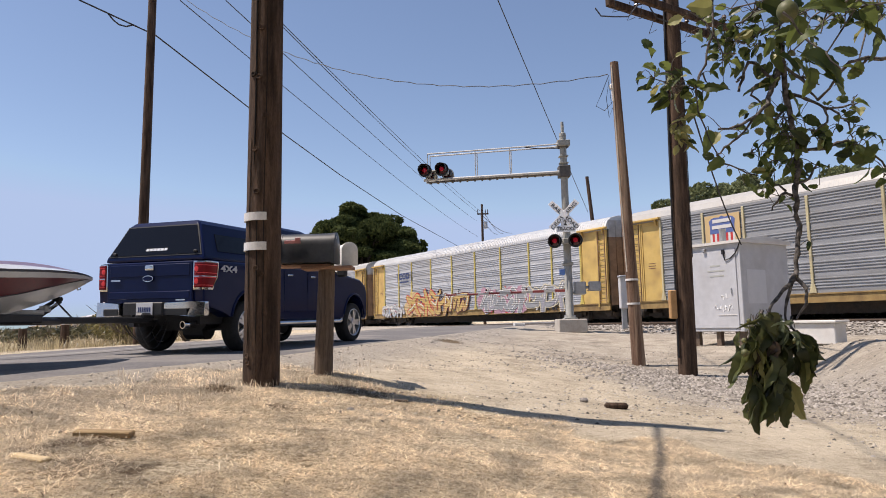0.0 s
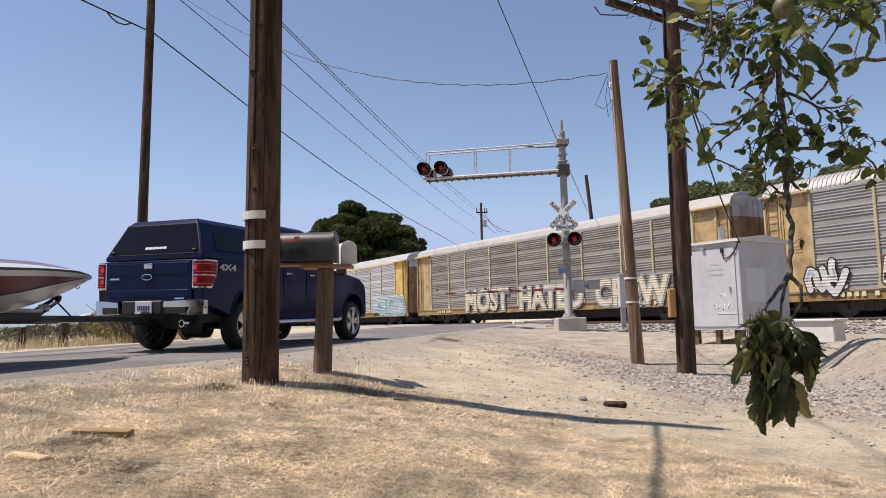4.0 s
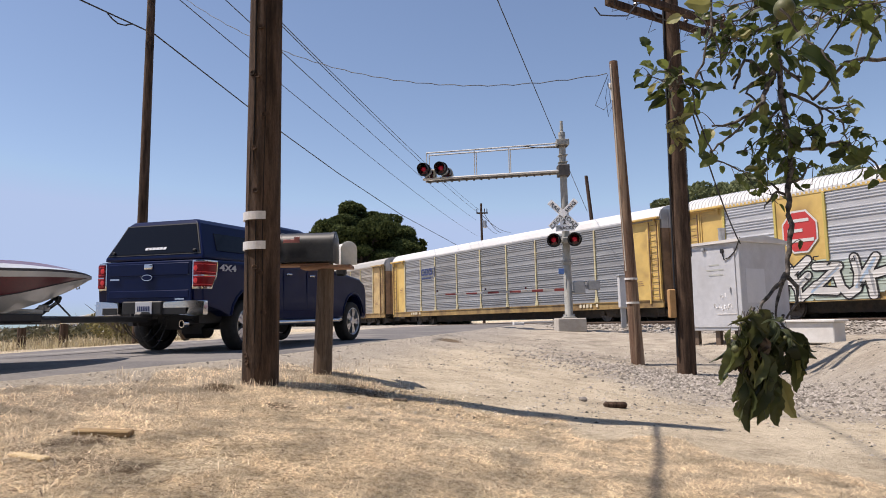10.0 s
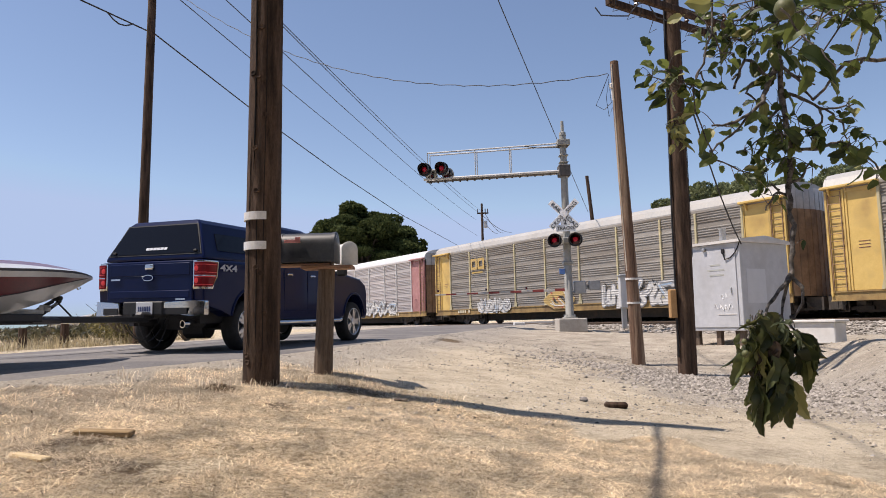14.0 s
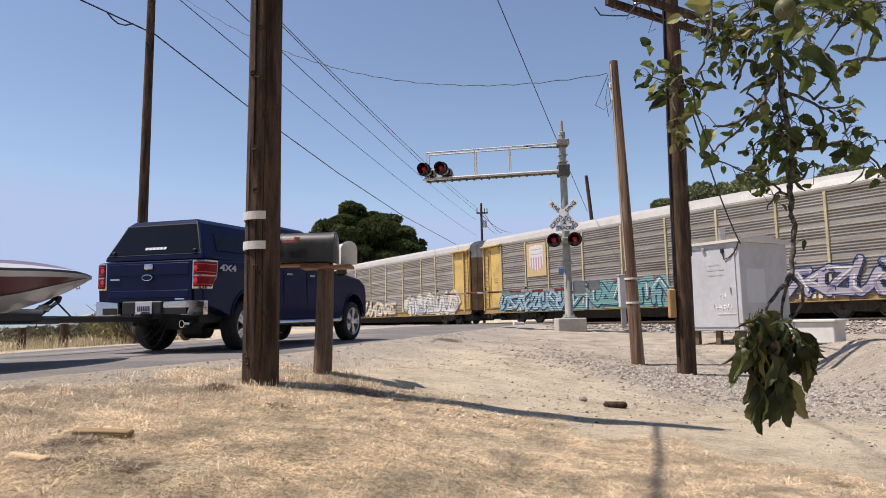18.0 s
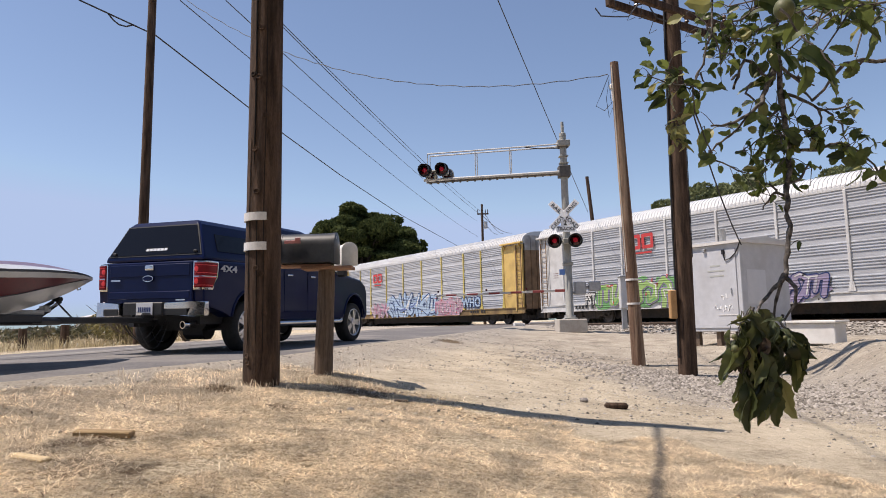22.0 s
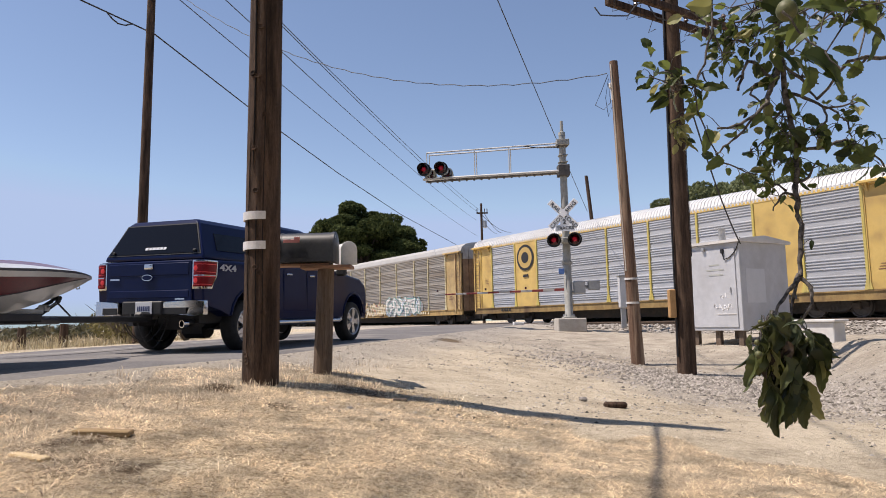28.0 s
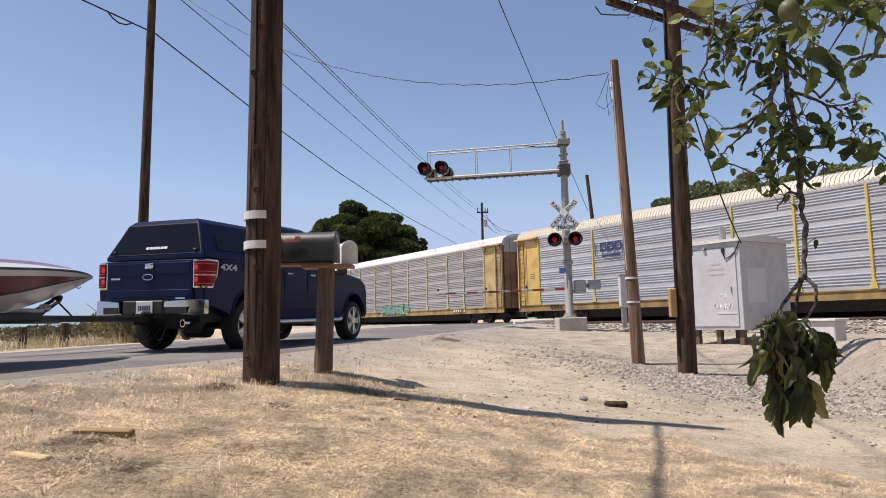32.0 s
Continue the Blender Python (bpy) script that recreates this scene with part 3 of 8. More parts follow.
# lettering that stands for marks on the cars
inks = {k: plain(k + " paint", c, 0.6) for k, c in dict(
    white=(0.62, 0.61, 0.59), black=(0.02, 0.02, 0.022), red=(0.50, 0.04, 0.04), blue=(0.084, 0.13, 0.329), navy=(0.02, 0.04, 0.14), cyan=(0.267, 0.413, 0.479),
    sky=(0.326, 0.445, 0.591), teal=(0.121, 0.306, 0.3), mint=(0.381, 0.46, 0.401), straw=(0.56, 0.40, 0.20), green=(0.109, 0.314, 0.102), lime=(0.279, 0.444, 0.133), orange=(0.462, 0.25, 0.125), gold=(0.5, 0.341, 0.116), pink=(0.464, 0.265, 0.338),
    magenta=(0.328, 0.116, 0.228), purple=(0.244, 0.205, 0.324), flame=(0.56, 0.30, 0.11), ember=(0.27, 0.085, 0.06), lilac=(0.36, 0.34, 0.40), maroon=(0.157, 0.055, 0.055), grey=(0.30, 0.31, 0.33), rust=(0.42, 0.13, 0.05), cream=(0.65, 0.58, 0.42)).items()}


def spray_paint(name, c):
    """Sprayed paint that follows the ridges of the panel, patchy and a little faded."""
    ma = bpy.data.materials.new(name)
    ma.use_nodes = True
    n, l = ma.node_tree.nodes, ma.node_tree.links
    b = n["Principled BSDF"]
    b.inputs["Roughness"].default_value, b.inputs["Specular IOR Level"].default_value = 0.6, 0.3
    geo, xyz = n.new("ShaderNodeNewGeometry"), n.new("ShaderNodeSeparateXYZ")
    l.new(geo.outputs["Position"], xyz.inputs[0])
    z = n.new("ShaderNodeMath")
    z.operation = "MULTIPLY_ADD"
    z.inputs[1].default_value, z.inputs[2].default_value = 6 / PANEL_H, -(WALL0 + RAIL_Z) * 6 / PANEL_H + 10
    l.new(xyz.outputs["Z"], z.inputs[0])
    fr = n.new("ShaderNodeMath")
    fr.operation = "FRACT"
    l.new(z.outputs[0], fr.inputs[0])
    ramp = n.new("ShaderNodeValToRGB")
    e = ramp.color_ramp.elements
    e[0].position, e[0].color = 0.0, (0, 0, 0, 1)
    e[1].position, e[1].color = 0.27, (0, 0, 0, 1)
    for j in range(4):
        a, w = 0.27 + 0.182 * j, 0.182
        for f, v in ((0.18, 1.0), (0.52, 0.85), (0.62, 0.0), (0.98, 0.0)):
            e.new(min(a + w * f, 0.999)).color = (v, v, v, 1)
    l.new(fr.outputs[0], ramp.inputs[0])
    bump = n.new("ShaderNodeBump")
    bump.inputs["Strength"].default_value, bump.inputs["Distance"].default_value = 0.8, 0.03
    l.new(ramp.outputs[0], bump.inputs["Height"])
    l.new(bump.outputs[0], b.inputs["Normal"])
    tex, mix, tc = n.new("ShaderNodeTexNoise"), n.new("ShaderNodeMix"), n.new("ShaderNodeTexCoord")
    tex.inputs["Scale"].default_value, tex.inputs["Detail"].default_value, tex.inputs["Roughness"].default_value = 1.7, 6, 0.68
    l.new(tc.outputs["Object"], tex.inputs["Vector"])
    mix.data_type = "RGBA"
    fade = n.new("ShaderNodeValToRGB")
    fade.color_ramp.elements[0].position, fade.color_ramp.elements[1].position = 0.38, 0.66
    l.new(tex.outputs["Fac"], fade.inputs[0])
    l.new(fade.outputs[0], mix.inputs[0])
    mix.inputs[6].default_value = (*c, 1)
    mix.inputs[7].default_value = (*[v * 0.70 + (0.07 if max(c) > 0.2 else 0.015) * q for v, q in zip(c, (1.0, 0.92, 0.80))], 1)
    l.new(mix.outputs[2], b.inputs["Base Color"])
    return ma


sprays = {k: spray_paint("sprayed " + k + " paint", tuple(m.node_tree.nodes["Principled BSDF"].inputs["Base Color"].default_value)[:3]) for k, m in inks.items()}


def flat_text(body, height, mat, parent, m, name="lettering", bold=0.0, squeeze=1.0, label="", centre=True):
    cu = bpy.data.curves.new(name, "FONT")
    cu.body, cu.size, cu.offset = body, height * 1.38, bold
    cu.extrude = 0.004
    cu.resolution_u = 3
    cu.align_x = "CENTER" if centre else "LEFT"
    tmp = bpy.data.objects.new(name, cu)
    me = bpy.data.meshes.new_from_object(tmp)
    bpy.data.objects.remove(tmp)
    bpy.data.curves.remove(cu)
    for v in me.vertices:
        v.co.x *= squeeze
    me.materials.clear()
    me.materials.append(mat)
    ob = new(name, me)
    ob.parent = parent
    ob.matrix_basis = m
    return tagged(ob, label)


FACE = pose(0, 0, 0, 90, 0, 0)      # writing on the side that faces the road


def stroke(s, pts, w, y):
    """A flat paint stroke with round ends and turns; each piece lies a hair in front of the last."""
    pts = [Vector((p[0], p[1])) for p in pts]
    for i, (a, b) in enumerate(zip(pts, pts[1:])):
        d = b - a
        if d.length < 1e-4:
            continue
        u = math.atan2(d.y, d.x)
        ring = [a + Vector((math.cos(u + v), math.sin(u + v))) * w for v in (1.571, 2.2, 2.85, 3.43, 4.08, 4.712)]
        ring += [b + Vector((math.cos(u + v), math.sin(u + v))) * w for v in (-1.571, -0.94, -0.29, 0.29, 0.94, 1.571)]
        s.add([(p.x, y - 0.0006 * i, max(p.y, SILL + 0.02)) for p in ring], [tuple(range(12))])


# bent and hooked strokes of sprayed figures, in a square of one
FIGURES = (
    ((0.86, 0.82), (0.5, 0.98), (0.14, 0.78), (0.3, 0.56), (0.74, 0.44), (0.84, 0.18), (0.5, 0.02), (0.12, 0.16)),
    ((0.1, 0.04), (0.28, 0.55), (0.5, 0.98), (0.72, 0.5), (0.92, 0.04), (0.6, 0.36), (0.3, 0.34)),
    ((0.16, 0.0), (0.12, 0.5), (0.2, 0.98), (0.7, 0.92), (0.84, 0.7), (0.5, 0.52), (0.78, 0.3), (0.92, 0.02)),
    ((0.82, 0.9), (0.3, 0.98), (0.08, 0.52), (0.26, 0.06), (0.72, 0.02), (0.9, 0.4), (0.56, 0.46)),
    ((0.1, 0.96), (0.14, 0.4), (0.34, 0.04), (0.7, 0.06), (0.88, 0.42), (0.9, 0.98)),
    ((0.1, 0.02), (0.16, 0.96), (0.52, 0.4), (0.84, 0.04), (0.9, 0.98)),
    ((0.88, 0.96), (0.18, 0.94), (0.14, 0.5), (0.7, 0.52), (0.2, 0.46), (0.12, 0.04), (0.9, 0.06)),
    ((0.14, 0.98), (0.2, 0.02), (0.24, 0.5), (0.88, 0.96), (0.4, 0.56), (0.92, 0.02)),
)


# second colour within each fill
SECOND = dict(white="sky", grey="lilac", cream="straw", gold="orange", sky="blue", cyan="teal", teal="cyan", mint="teal", green="lime", lime="green", pink="magenta", magenta="purple", purple="lilac", lilac="purple", flame="red", maroon="red", orange="gold")


def graffiti(car, x0, x1, z0, z1, fill, line, back, seed):
    """Sprayed fat interlocking figures, which cannot be read, on the side of a car between x0 and x1."""
    rng = random.Random(seed)
    z0 = max(SILL + 0.06, z0 - 0.12)
    h = z1 - z0
    n = max(2, round((x1 - x0) / (h * 0.58)))
    w = (x1 - x0) / n
    if back:
        s = Shape()
        for i in range(n * 3):
            cx, cz, r = x0 + (x1 - x0) * (i + 0.5) / (n * 3), z0 + h * rng.uniform(0.3, 0.6), h * rng.uniform(0.3, 0.58)
            k = [(cx + r * 0.9 * math.cos(a * 0.5236) * rng.uniform(0.6, 1.25), -1.664, max(cz + r * math.sin(a * 0.5236) * rng.uniform(0.8, 1.1), SILL + 0.05)) for a in range(12)]
            s.add([(p[0], p[1] - 0.0003 * i, p[2]) for p in k], [tuple(range(12))])
        tagged(part("graffiti_background", s, sprays[back], car), kind="stuff")
    under, body, light, drip, shade, tags = Shape(), Shape(), Shape(), Shape(), Shape(), Shape()
    last, lean = -1, rng.uniform(-0.12, 0.2)
    for i in range(n):
        k = rng.choice([q for q in range(len(FIGURES)) if q != last])
        last, flip, turn = k, rng.random() < 0.5, rng.choice((1.571, -1.571, 0.55, -0.55, 2.6))
        up, wide = rng.uniform(0.86, 1.08), rng.uniform(1.0, 1.18)
        pts = []
        for px, pz in FIGURES[k]:
            px, pz = (1 - px if flip else px) - 0.5, pz - 0.5
            px, pz = px * math.cos(turn) - pz * math.sin(turn), px * math.sin(turn) + pz * math.cos(turn)
            pts.append((x0 + w * (i + 0.5 + px * wide) + lean * h * pz, z0 + h * (0.5 + pz * 0.82 * up) + rng.uniform(-0.02, 0.02) * h))
        o = -0.006 * (i % 2)
        stroke(under, pts, h * 0.130, -1.680 + o)
        stroke(body, pts, h * 0.088, -1.692 + o)
        if rng.random() < 0.8:
            a = rng.randrange(len(pts) - 2)
            stroke(light, [(x + 0.03 * h, z + 0.035 * h) for x, z in pts[a:a + 3]], h * 0.022, -1.706)
        if rng.random() < 0.65:
            a = rng.randrange(len(pts) - 2)
            stroke(shade, [(x - 0.025 * h, z - 0.035 * h) for x, z in pts[a:a + 3]], h * 0.030, -1.704)
        for _ in range(2):
            x, z = x0 + w * (i + rng.random()), z0 + h * rng.uniform(0.0, 1.05)
            stroke(tags, [(x + h * rng.uniform(-0.09, 0.09), z + h * rng.uniform(-0.07, 0.07)) for _ in range(4)], h * 0.013, -1.709)
        if rng.random() < 0.5:
            x = pts[-1][0] + rng.uniform(-0.1, 0.1)
            stroke(drip, [(x, pts[-1][1]), (x, pts[-1][1] - h * rng.uniform(0.1, 0.3))], h * 0.02, -1.678)
    tagged(part("graffiti_outline", under, sprays[line], car), kind="stuff")
    tagged(part("graffiti_fill", body, sprays[fill], car), kind="stuff")
    for name, q, ink in (("graffiti_highlight", light, "white" if fill not in ("white", "cream") else "grey"), ("graffiti_drip", drip, line), ("graffiti_shade", shade, SECOND[fill]), ("graffiti_tag", tags, rng.choice(("black", "white", "navy", "red")))):
        if q.v:
            tagged(part(name, q, sprays[ink], car), kind="stuff")


def flames(car, x0, x1, z0, z1, seed):
    """Sprayed red ground with two coats of thin flames along its top, bands, and a pale crossed figure."""
    rng = random.Random(seed)
    coats = {k: Shape() for k in ("ember", "rust", "flame", "straw", "maroon", "white", "navy")}
    n = 60
    top = [z1 - 0.75 + 0.14 * math.sin(i * 0.7) + 0.10 * rng.uniform(-1, 1) for i in range(n + 1)]
    xs = [x0 + (x1 - x0) * i / n for i in range(n + 1)]
    coats["ember"].add([(x, -1.668, z0) for x in xs] + [(x, -1.668, z) for x, z in zip(xs, top)], [(i, i + 1, n + 2 + i, n + 1 + i) for i in range(n)])
    coats["maroon"].add([(x, -1.671, z0) for x in xs] + [(x, -1.671, z0 + 0.32 + 0.07 * rng.uniform(-1, 1)) for x in xs], [(i, i + 1, n + 2 + i, n + 1 + i) for i in range(n)])
    for k, y, low, high, wide in (("rust", -1.674, 0.35, 0.85, 0.16), ("flame", -1.677, 0.25, 0.75, 0.10), ("straw", -1.680, 0.15, 0.60, 0.055)):
        for i in range(n):
            if rng.random() < 0.25:
                continue
            x, w, h = xs[i] + rng.uniform(-0.05, 0.05), wide * rng.uniform(0.6, 1.3), rng.uniform(low, high)
            lean, b = rng.uniform(-0.10, 0.10), top[i] - 0.20
            pts = [(x - w, b), (x + w * 0.9, b + 0.02), (x + w + lean * 0.3, b + h * 0.25), (x + w * 0.35 + lean, b + h * 0.55), (x + w * 0.5 + lean * 1.4, b + h * 0.8), (x + lean * 1.2, b + h), (x - w * 0.3 + lean, b + h * 0.6), (x - w + lean * 0.2, b + h * 0.3)]
            coats[k].add([(px, y - 0.0001 * (i % 7), pz) for px, pz in pts], [tuple(range(8))])
    cx, cz = x0 + (x1 - x0) * 0.42, z0 + 0.62
    for q, w, y in (("navy", 0.10, -1.684), ("white", 0.055, -1.690)):
        for d in (-1, 1):
            stroke(coats[q], [(cx - 1.0, cz - 0.30 * d), (cx - 0.3, cz - 0.1 * d), (cx + 0.4, cz + 0.16 * d), (cx + 1.05, cz + 0.30 * d)], w, y - 0.002 * (d + 1))
        stroke(coats[q], [(cx + 0.42 * math.cos(a * 0.6283), cz + 0.22 + 0.26 * math.sin(a * 0.6283)) for a in range(11)], w, y - 0.008)
        for x in (cx - 1.9, cx + 1.7, cx + 2.6):
            stroke(coats[q], [(x - 0.2, cz - 0.2), (x + 0.12, cz + 0.1), (x - 0.08, cz + 0.25), (x + 0.25, cz + 0.30)], w * 0.7, y)
    for k, q in coats.items():
        tagged(part("graffiti_flame" if k in ("flame", "straw", "rust") else "graffiti_background", q, sprays[k], car), kind="stuff")


def graffiti_word(car, word, x, z, height, fill, line, squeeze=1.0):
    """A sprayed word that can be read: a fat outline under the letters."""
    m = pose(x, -1.69, z) @ FACE
    flat_text(word, height, sprays[line], car, m, "graffiti_word", bold=height * 0.13, squeeze=squeeze)
    flat_text(word, height, sprays[fill], car, pose(0, -0.012, 0) @ m, "graffiti_word", bold=height * 0.045, squeeze=squeeze)


WORDS = {5: (("MOST", -4.7, 0.85, 1.35, "cream", "grey", 0.95), ("HATED", 1.5, 0.85, 1.3, "cream", "grey", 0.95), ("CREW", 7.6, 0.85, 1.35, "cream", "grey", 0.9)), 8: (("LOKEY", -0.25, 0.80, 1.1, "white", "grey", 1.12),), 12: (("SPAIN", 9.7, 0.72, 1.05, "black", "cream", 0.68),), 19: (("FST", -9.4, 1.0, 0.6, "white", "black", 0.6),), 20: (("WHO", 8.0, 1.2, 0.64, "sky", "navy", 0.95),)}


def sign_plate(car, seg, z, w, h, ink, y=-1.66):
    x = (EDGES[seg] + EDGES[seg + 1]) / 2 - CAR_LEN / 2
    return part("sign_plate", Shape().bevel_box((x, y, z), (w, 0.02, h), 0.004), inks[ink], car), x


def emblem(car, kind, seg):
    """The owner's mark, as plain shapes in its colours."""
    x = (EDGES[seg] + EDGES[seg + 1]) / 2 - CAR_LEN / 2
    y = -1.667
    if kind in ("shield", "pale_shield"):
        pale = kind == "pale_shield"
        part("emblem_board", Shape().box((x, -1.655, 3.72), (1.75, 0.03, 1.95)), inks["straw"], car, "pale yellow emblem board")
        k, zz = 1.18, 3.86
        s = Shape().add([(x + a * k, y - 0.01, zz + (b - 0.12) * k) for a, b in ((-0.56, 0.60), (-0.46, 0.70), (-0.30, 0.74), (-0.12, 0.72), (0, 0.78), (0.12, 0.72), (0.30, 0.74), (0.46, 0.70), (0.56, 0.60), (0.52, 0.38), (0.53, 0.12), (-0.53, 0.12), (-0.52, 0.38))], [tuple(range(13))])
        part("emblem", s, inks["white" if pale else "blue"], car, "white field of a faded shield emblem" if pale else "blue field of a shield emblem")
        for i in range(11):
            a0 = -0.53 + i * 1.06 / 11
            foot = [(a, -0.22 - 0.44 * math.sqrt(max(0.0, 1 - (a / 0.54) ** 2))) for a in (a0, a0 + 0.048, a0 + 0.0964)]
            s = Shape().add([(x + a * k, y - 0.006, zz + b * k) for a, b in [(a0 + 0.0964, 0.0), (a0, 0.0)] + foot], [(0, 1, 2, 3, 4)])
            part("emblem_stripe", s, inks[("pink" if pale else "red") if i % 2 else "white"], car)
        for z, w in ((0.47, 0.8), (0.24, 0.85)):
            part("emblem_bar", Shape().box((x, y - 0.018, zz + z * k), (w * k, 0.01, 0.13 * k)), inks["white"], car)
    elif kind == "octagon":
        for r, d, ink in ((0.86, 0, "white"), (0.78, 0.008, "red")):
            part("emblem", Shape().add([(x + r * 0.92 * math.cos((a + 0.5) * 0.7854), y - d, 3.45 + r * 1.08 * math.sin((a + 0.5) * 0.7854)) for a in range(8)], [tuple(range(8))]), inks[ink], car)
        s = Shape()
        for i, (o, w) in enumerate(((-0.02, 0.85), (-0.18, 0.62), (0.05, 1.05))):
            s.box((x + o, y - 0.018, 3.90 - i * 0.40), (w, 0.008, 0.13))
        part("emblem", s, inks["white"], car)
    elif kind == "round":
        for r, d, ink in ((0.80, 0, "black"), (0.64, 0.008, "gold"), (0.34, 0.016, "black")):
            part("emblem", Shape().add([(x + r * math.cos(a * 0.314), y - d, 3.95 + r * math.sin(a * 0.314)) for a in range(20)], [tuple(range(20))]), inks[ink], car)
        part("emblem", Shape().box((x, y, 2.85), (0.5, 0.01, 0.16)), inks["black"], car)
    elif kind == "red_stripes":
        for i, w in enumerate((1.5, 1.1)):
            part("emblem_stripe", Shape().box((x - 0.2 * i, y - 0.03, 3.6 - 0.28 * i), (w, 0.01, 0.11)), inks["red"], car)
    elif kind == "board_black":
        part("emblem_board", Shape().box((x, y - 0.02, 3.75), (2.2, 0.02, 1.25)), inks["straw"], car, "pale yellow owner's board")
        for i in range(3):
            part("emblem_block", Shape().bevel_box((x - 0.6 + i * 0.6, y - 0.04, 3.75), (0.46, 0.012, 0.62), 0.003), inks["black"], car)
            part("emblem_gap", Shape().box((x - 0.54 + i * 0.6, y - 0.05, 3.75), (0.22, 0.008, 0.26)), inks["straw"], car)
    elif kind.startswith("wordmark"):
        ink = dict(red="red", black="black", gold="gold", navy="navy", white="white", green="teal")[kind[9:]]
        n, size = (3, 0.30) if kind[9:] in ("black", "navy") else (2, 0.46)
        for i in range(n):
            bx = x - 0.05 + (i - (n - 1) / 2) * size * 1.75
            ring = Shape()
            stroke(ring, [(bx - size * 0.6, 3.7), (bx + size * 0.6, 3.7), (bx + size * 0.6, 3.7 + size * 1.25), (bx - size * 0.6, 3.7 + size * 1.25), (bx - size * 0.6, 3.7)], size * 0.19, y - 0.03)
            part("emblem_block", ring, inks[ink], car)
        part("emblem_bar", Shape().box((x - 0.05, y - 0.037, 3.42), (1.3, 0.01, 0.09)), inks[ink], car)
        if kind[9:] in ("black", "navy"):
            for o in (-1.15, 1.05):
                part("emblem_bar", Shape().box((x + o, y - 0.037, 3.85), (0.06, 0.01, 0.75)), inks[ink], car)
    elif kind == "red_board":
        part("emblem", Shape().box((x - 0.35, y - 0.02, 3.88), (2.55, 0.02, 2.0)), inks["rust"], car, "orange-red owner's board")
        s = Shape()
        for i, w in enumerate((1.9, 1.6, 1.75)):
            s.box((x - 0.50, y - 0.035, 4.35 - i * 0.55), (w, 0.008, 0.24))
        part("emblem", s, inks["white"], car)
    elif kind == "white_board":
        part("emblem_board", Shape().box((x, -1.652, 3.62), (1.8, 0.03, 1.9)), inks["straw"], car, "pale yellow board")
        part("emblem", Shape().box((x, y - 0.02, 3.6), (1.15, 0.02, 1.25)), inks["white"], car, "blank white board")


# number: panels, paint, roof, ribbed roof, painted bays, marks, graffiti (from, to, low, high, fill, outline, ground)
CARS = {}
CARS[0] = ("mid", "dirty", "grey", 0, (2,), (), ())
CARS[1] = ("slate", "bright", "grey", 0, (), (("shield", 2),), ((6.5, 13, 1.1, 2.3, "purple", "navy", "grey"),))
CARS[2] = ("clean", "bright", "white", 1, (), (("wordmark_navy", 2),), ((-11.8, -8.3, 0.75, 1.7, "white", "grey", None), (-7.6, -3.4, 0.75, 2.5, "gold", "red", "straw"), (-3.6, 0.5, 0.75, 2.4, "gold", "maroon", None), (2.3, 6.8, 0.85, 2.3, "grey", "white", "pink"), (7.0, 10.4, 0.85, 2.4, "grey", "cream", None)))
CARS[3] = ("clean", "bright", "grey", 0, (), (("wordmark_red", 3),), ())
CARS[4] = ("mid", "dirty", "grey", 1, (), (("red_stripes", 5),), ((-11.8, -10.4, 0.9, 2.2, "white", "black", None), (-8.9, -6.7, 0.9, 2.6, "white", "maroon", None), (-4.3, -1.4, 0.9, 2.2, "grey", "black", None), (-1.2, 4.4, 0.9, 2.5, "white", "black", None), (4.8, 10.2, 0.9, 2.3, "grey", "black", None)))
CARS[5] = ("brown", "dirty", "grey", 0, (), (), ())
CARS[6] = ("clean", "bright", "white", 1, (2, 10), (("wordmark_black", 2),), ((-12.0, -9.4, 0.9, 2.0, "grey", "navy", None), (-8.9, -0.7, 0.7, 2.5, "white", "black", "grey"), (-0.7, 1.1, 0.7, 2.2, "white", "navy", "cyan"), (1.3, 5.8, 0.7, 2.5, "maroon", "white", "maroon"), (8.8, 12.8, 0.7, 2.4, "cyan", "white", "cyan")))
CARS[7] = ("brown", "dirty", "grey", 0, (), (("board_black", 2),), ((-11.9, -7.6, 0.7, 1.9, "pink", "navy", "cyan"), (-7.5, -5.0, 0.7, 2.1, "cyan", "black", "gold"), (-5.0, -3.1, 0.7, 2.1, "magenta", "lilac", "pink"), (-3.0, 2.1, 0.7, 2.2, "green", "mint", "green"), (2.5, 6.8, 0.7, 2.5, "white", "black", None), (7.1, 9.2, 0.7, 2.4, "white", "gold", None), (9.3, 12.4, 0.7, 2.3, "pink", "maroon", None)))
CARS[8] = ("brown", "dirty", "grey", 0, (), (("red_board", 3),), ((8.6, 12.2, 0.75, 2.3, "white", "grey", None),))
CARS[9] = ("clean", "bright", "white", 1, (2, 8), (("octagon", 2), ("octagon", 8)), ((-12, -5, 0.75, 2.3, "white", "black", "mint"), (-3.5, 4, 0.8, 2.6, "magenta", "pink", "magenta"), (9.6, 11.8, 0.8, 2.4, "teal", "black", None)))
CARS[10] = ("slate", "bright", "white", 0, (), (("wordmark_navy", 2),), ())
CARS[11] = ("brown", "dirty", "grey", 0, (), (("shield", 2),), ((-6.2, -3.4, 0.75, 2.3, "flame", "purple", None), (-3.2, 1.6, 0.75, 2.2, "white", "navy", "orange"), (2.0, 3.5, 0.75, 2.5, "sky", "blue", "white")))
CARS[12] = ("brown", "bright", "grey", 0, (), (("white_board", 2),), ((-11, -4.4, 0.7, 2.3, "cyan", "white", "cyan"), (-2.3, 3.8, 0.7, 2.3, "lilac", "purple", "lilac")))
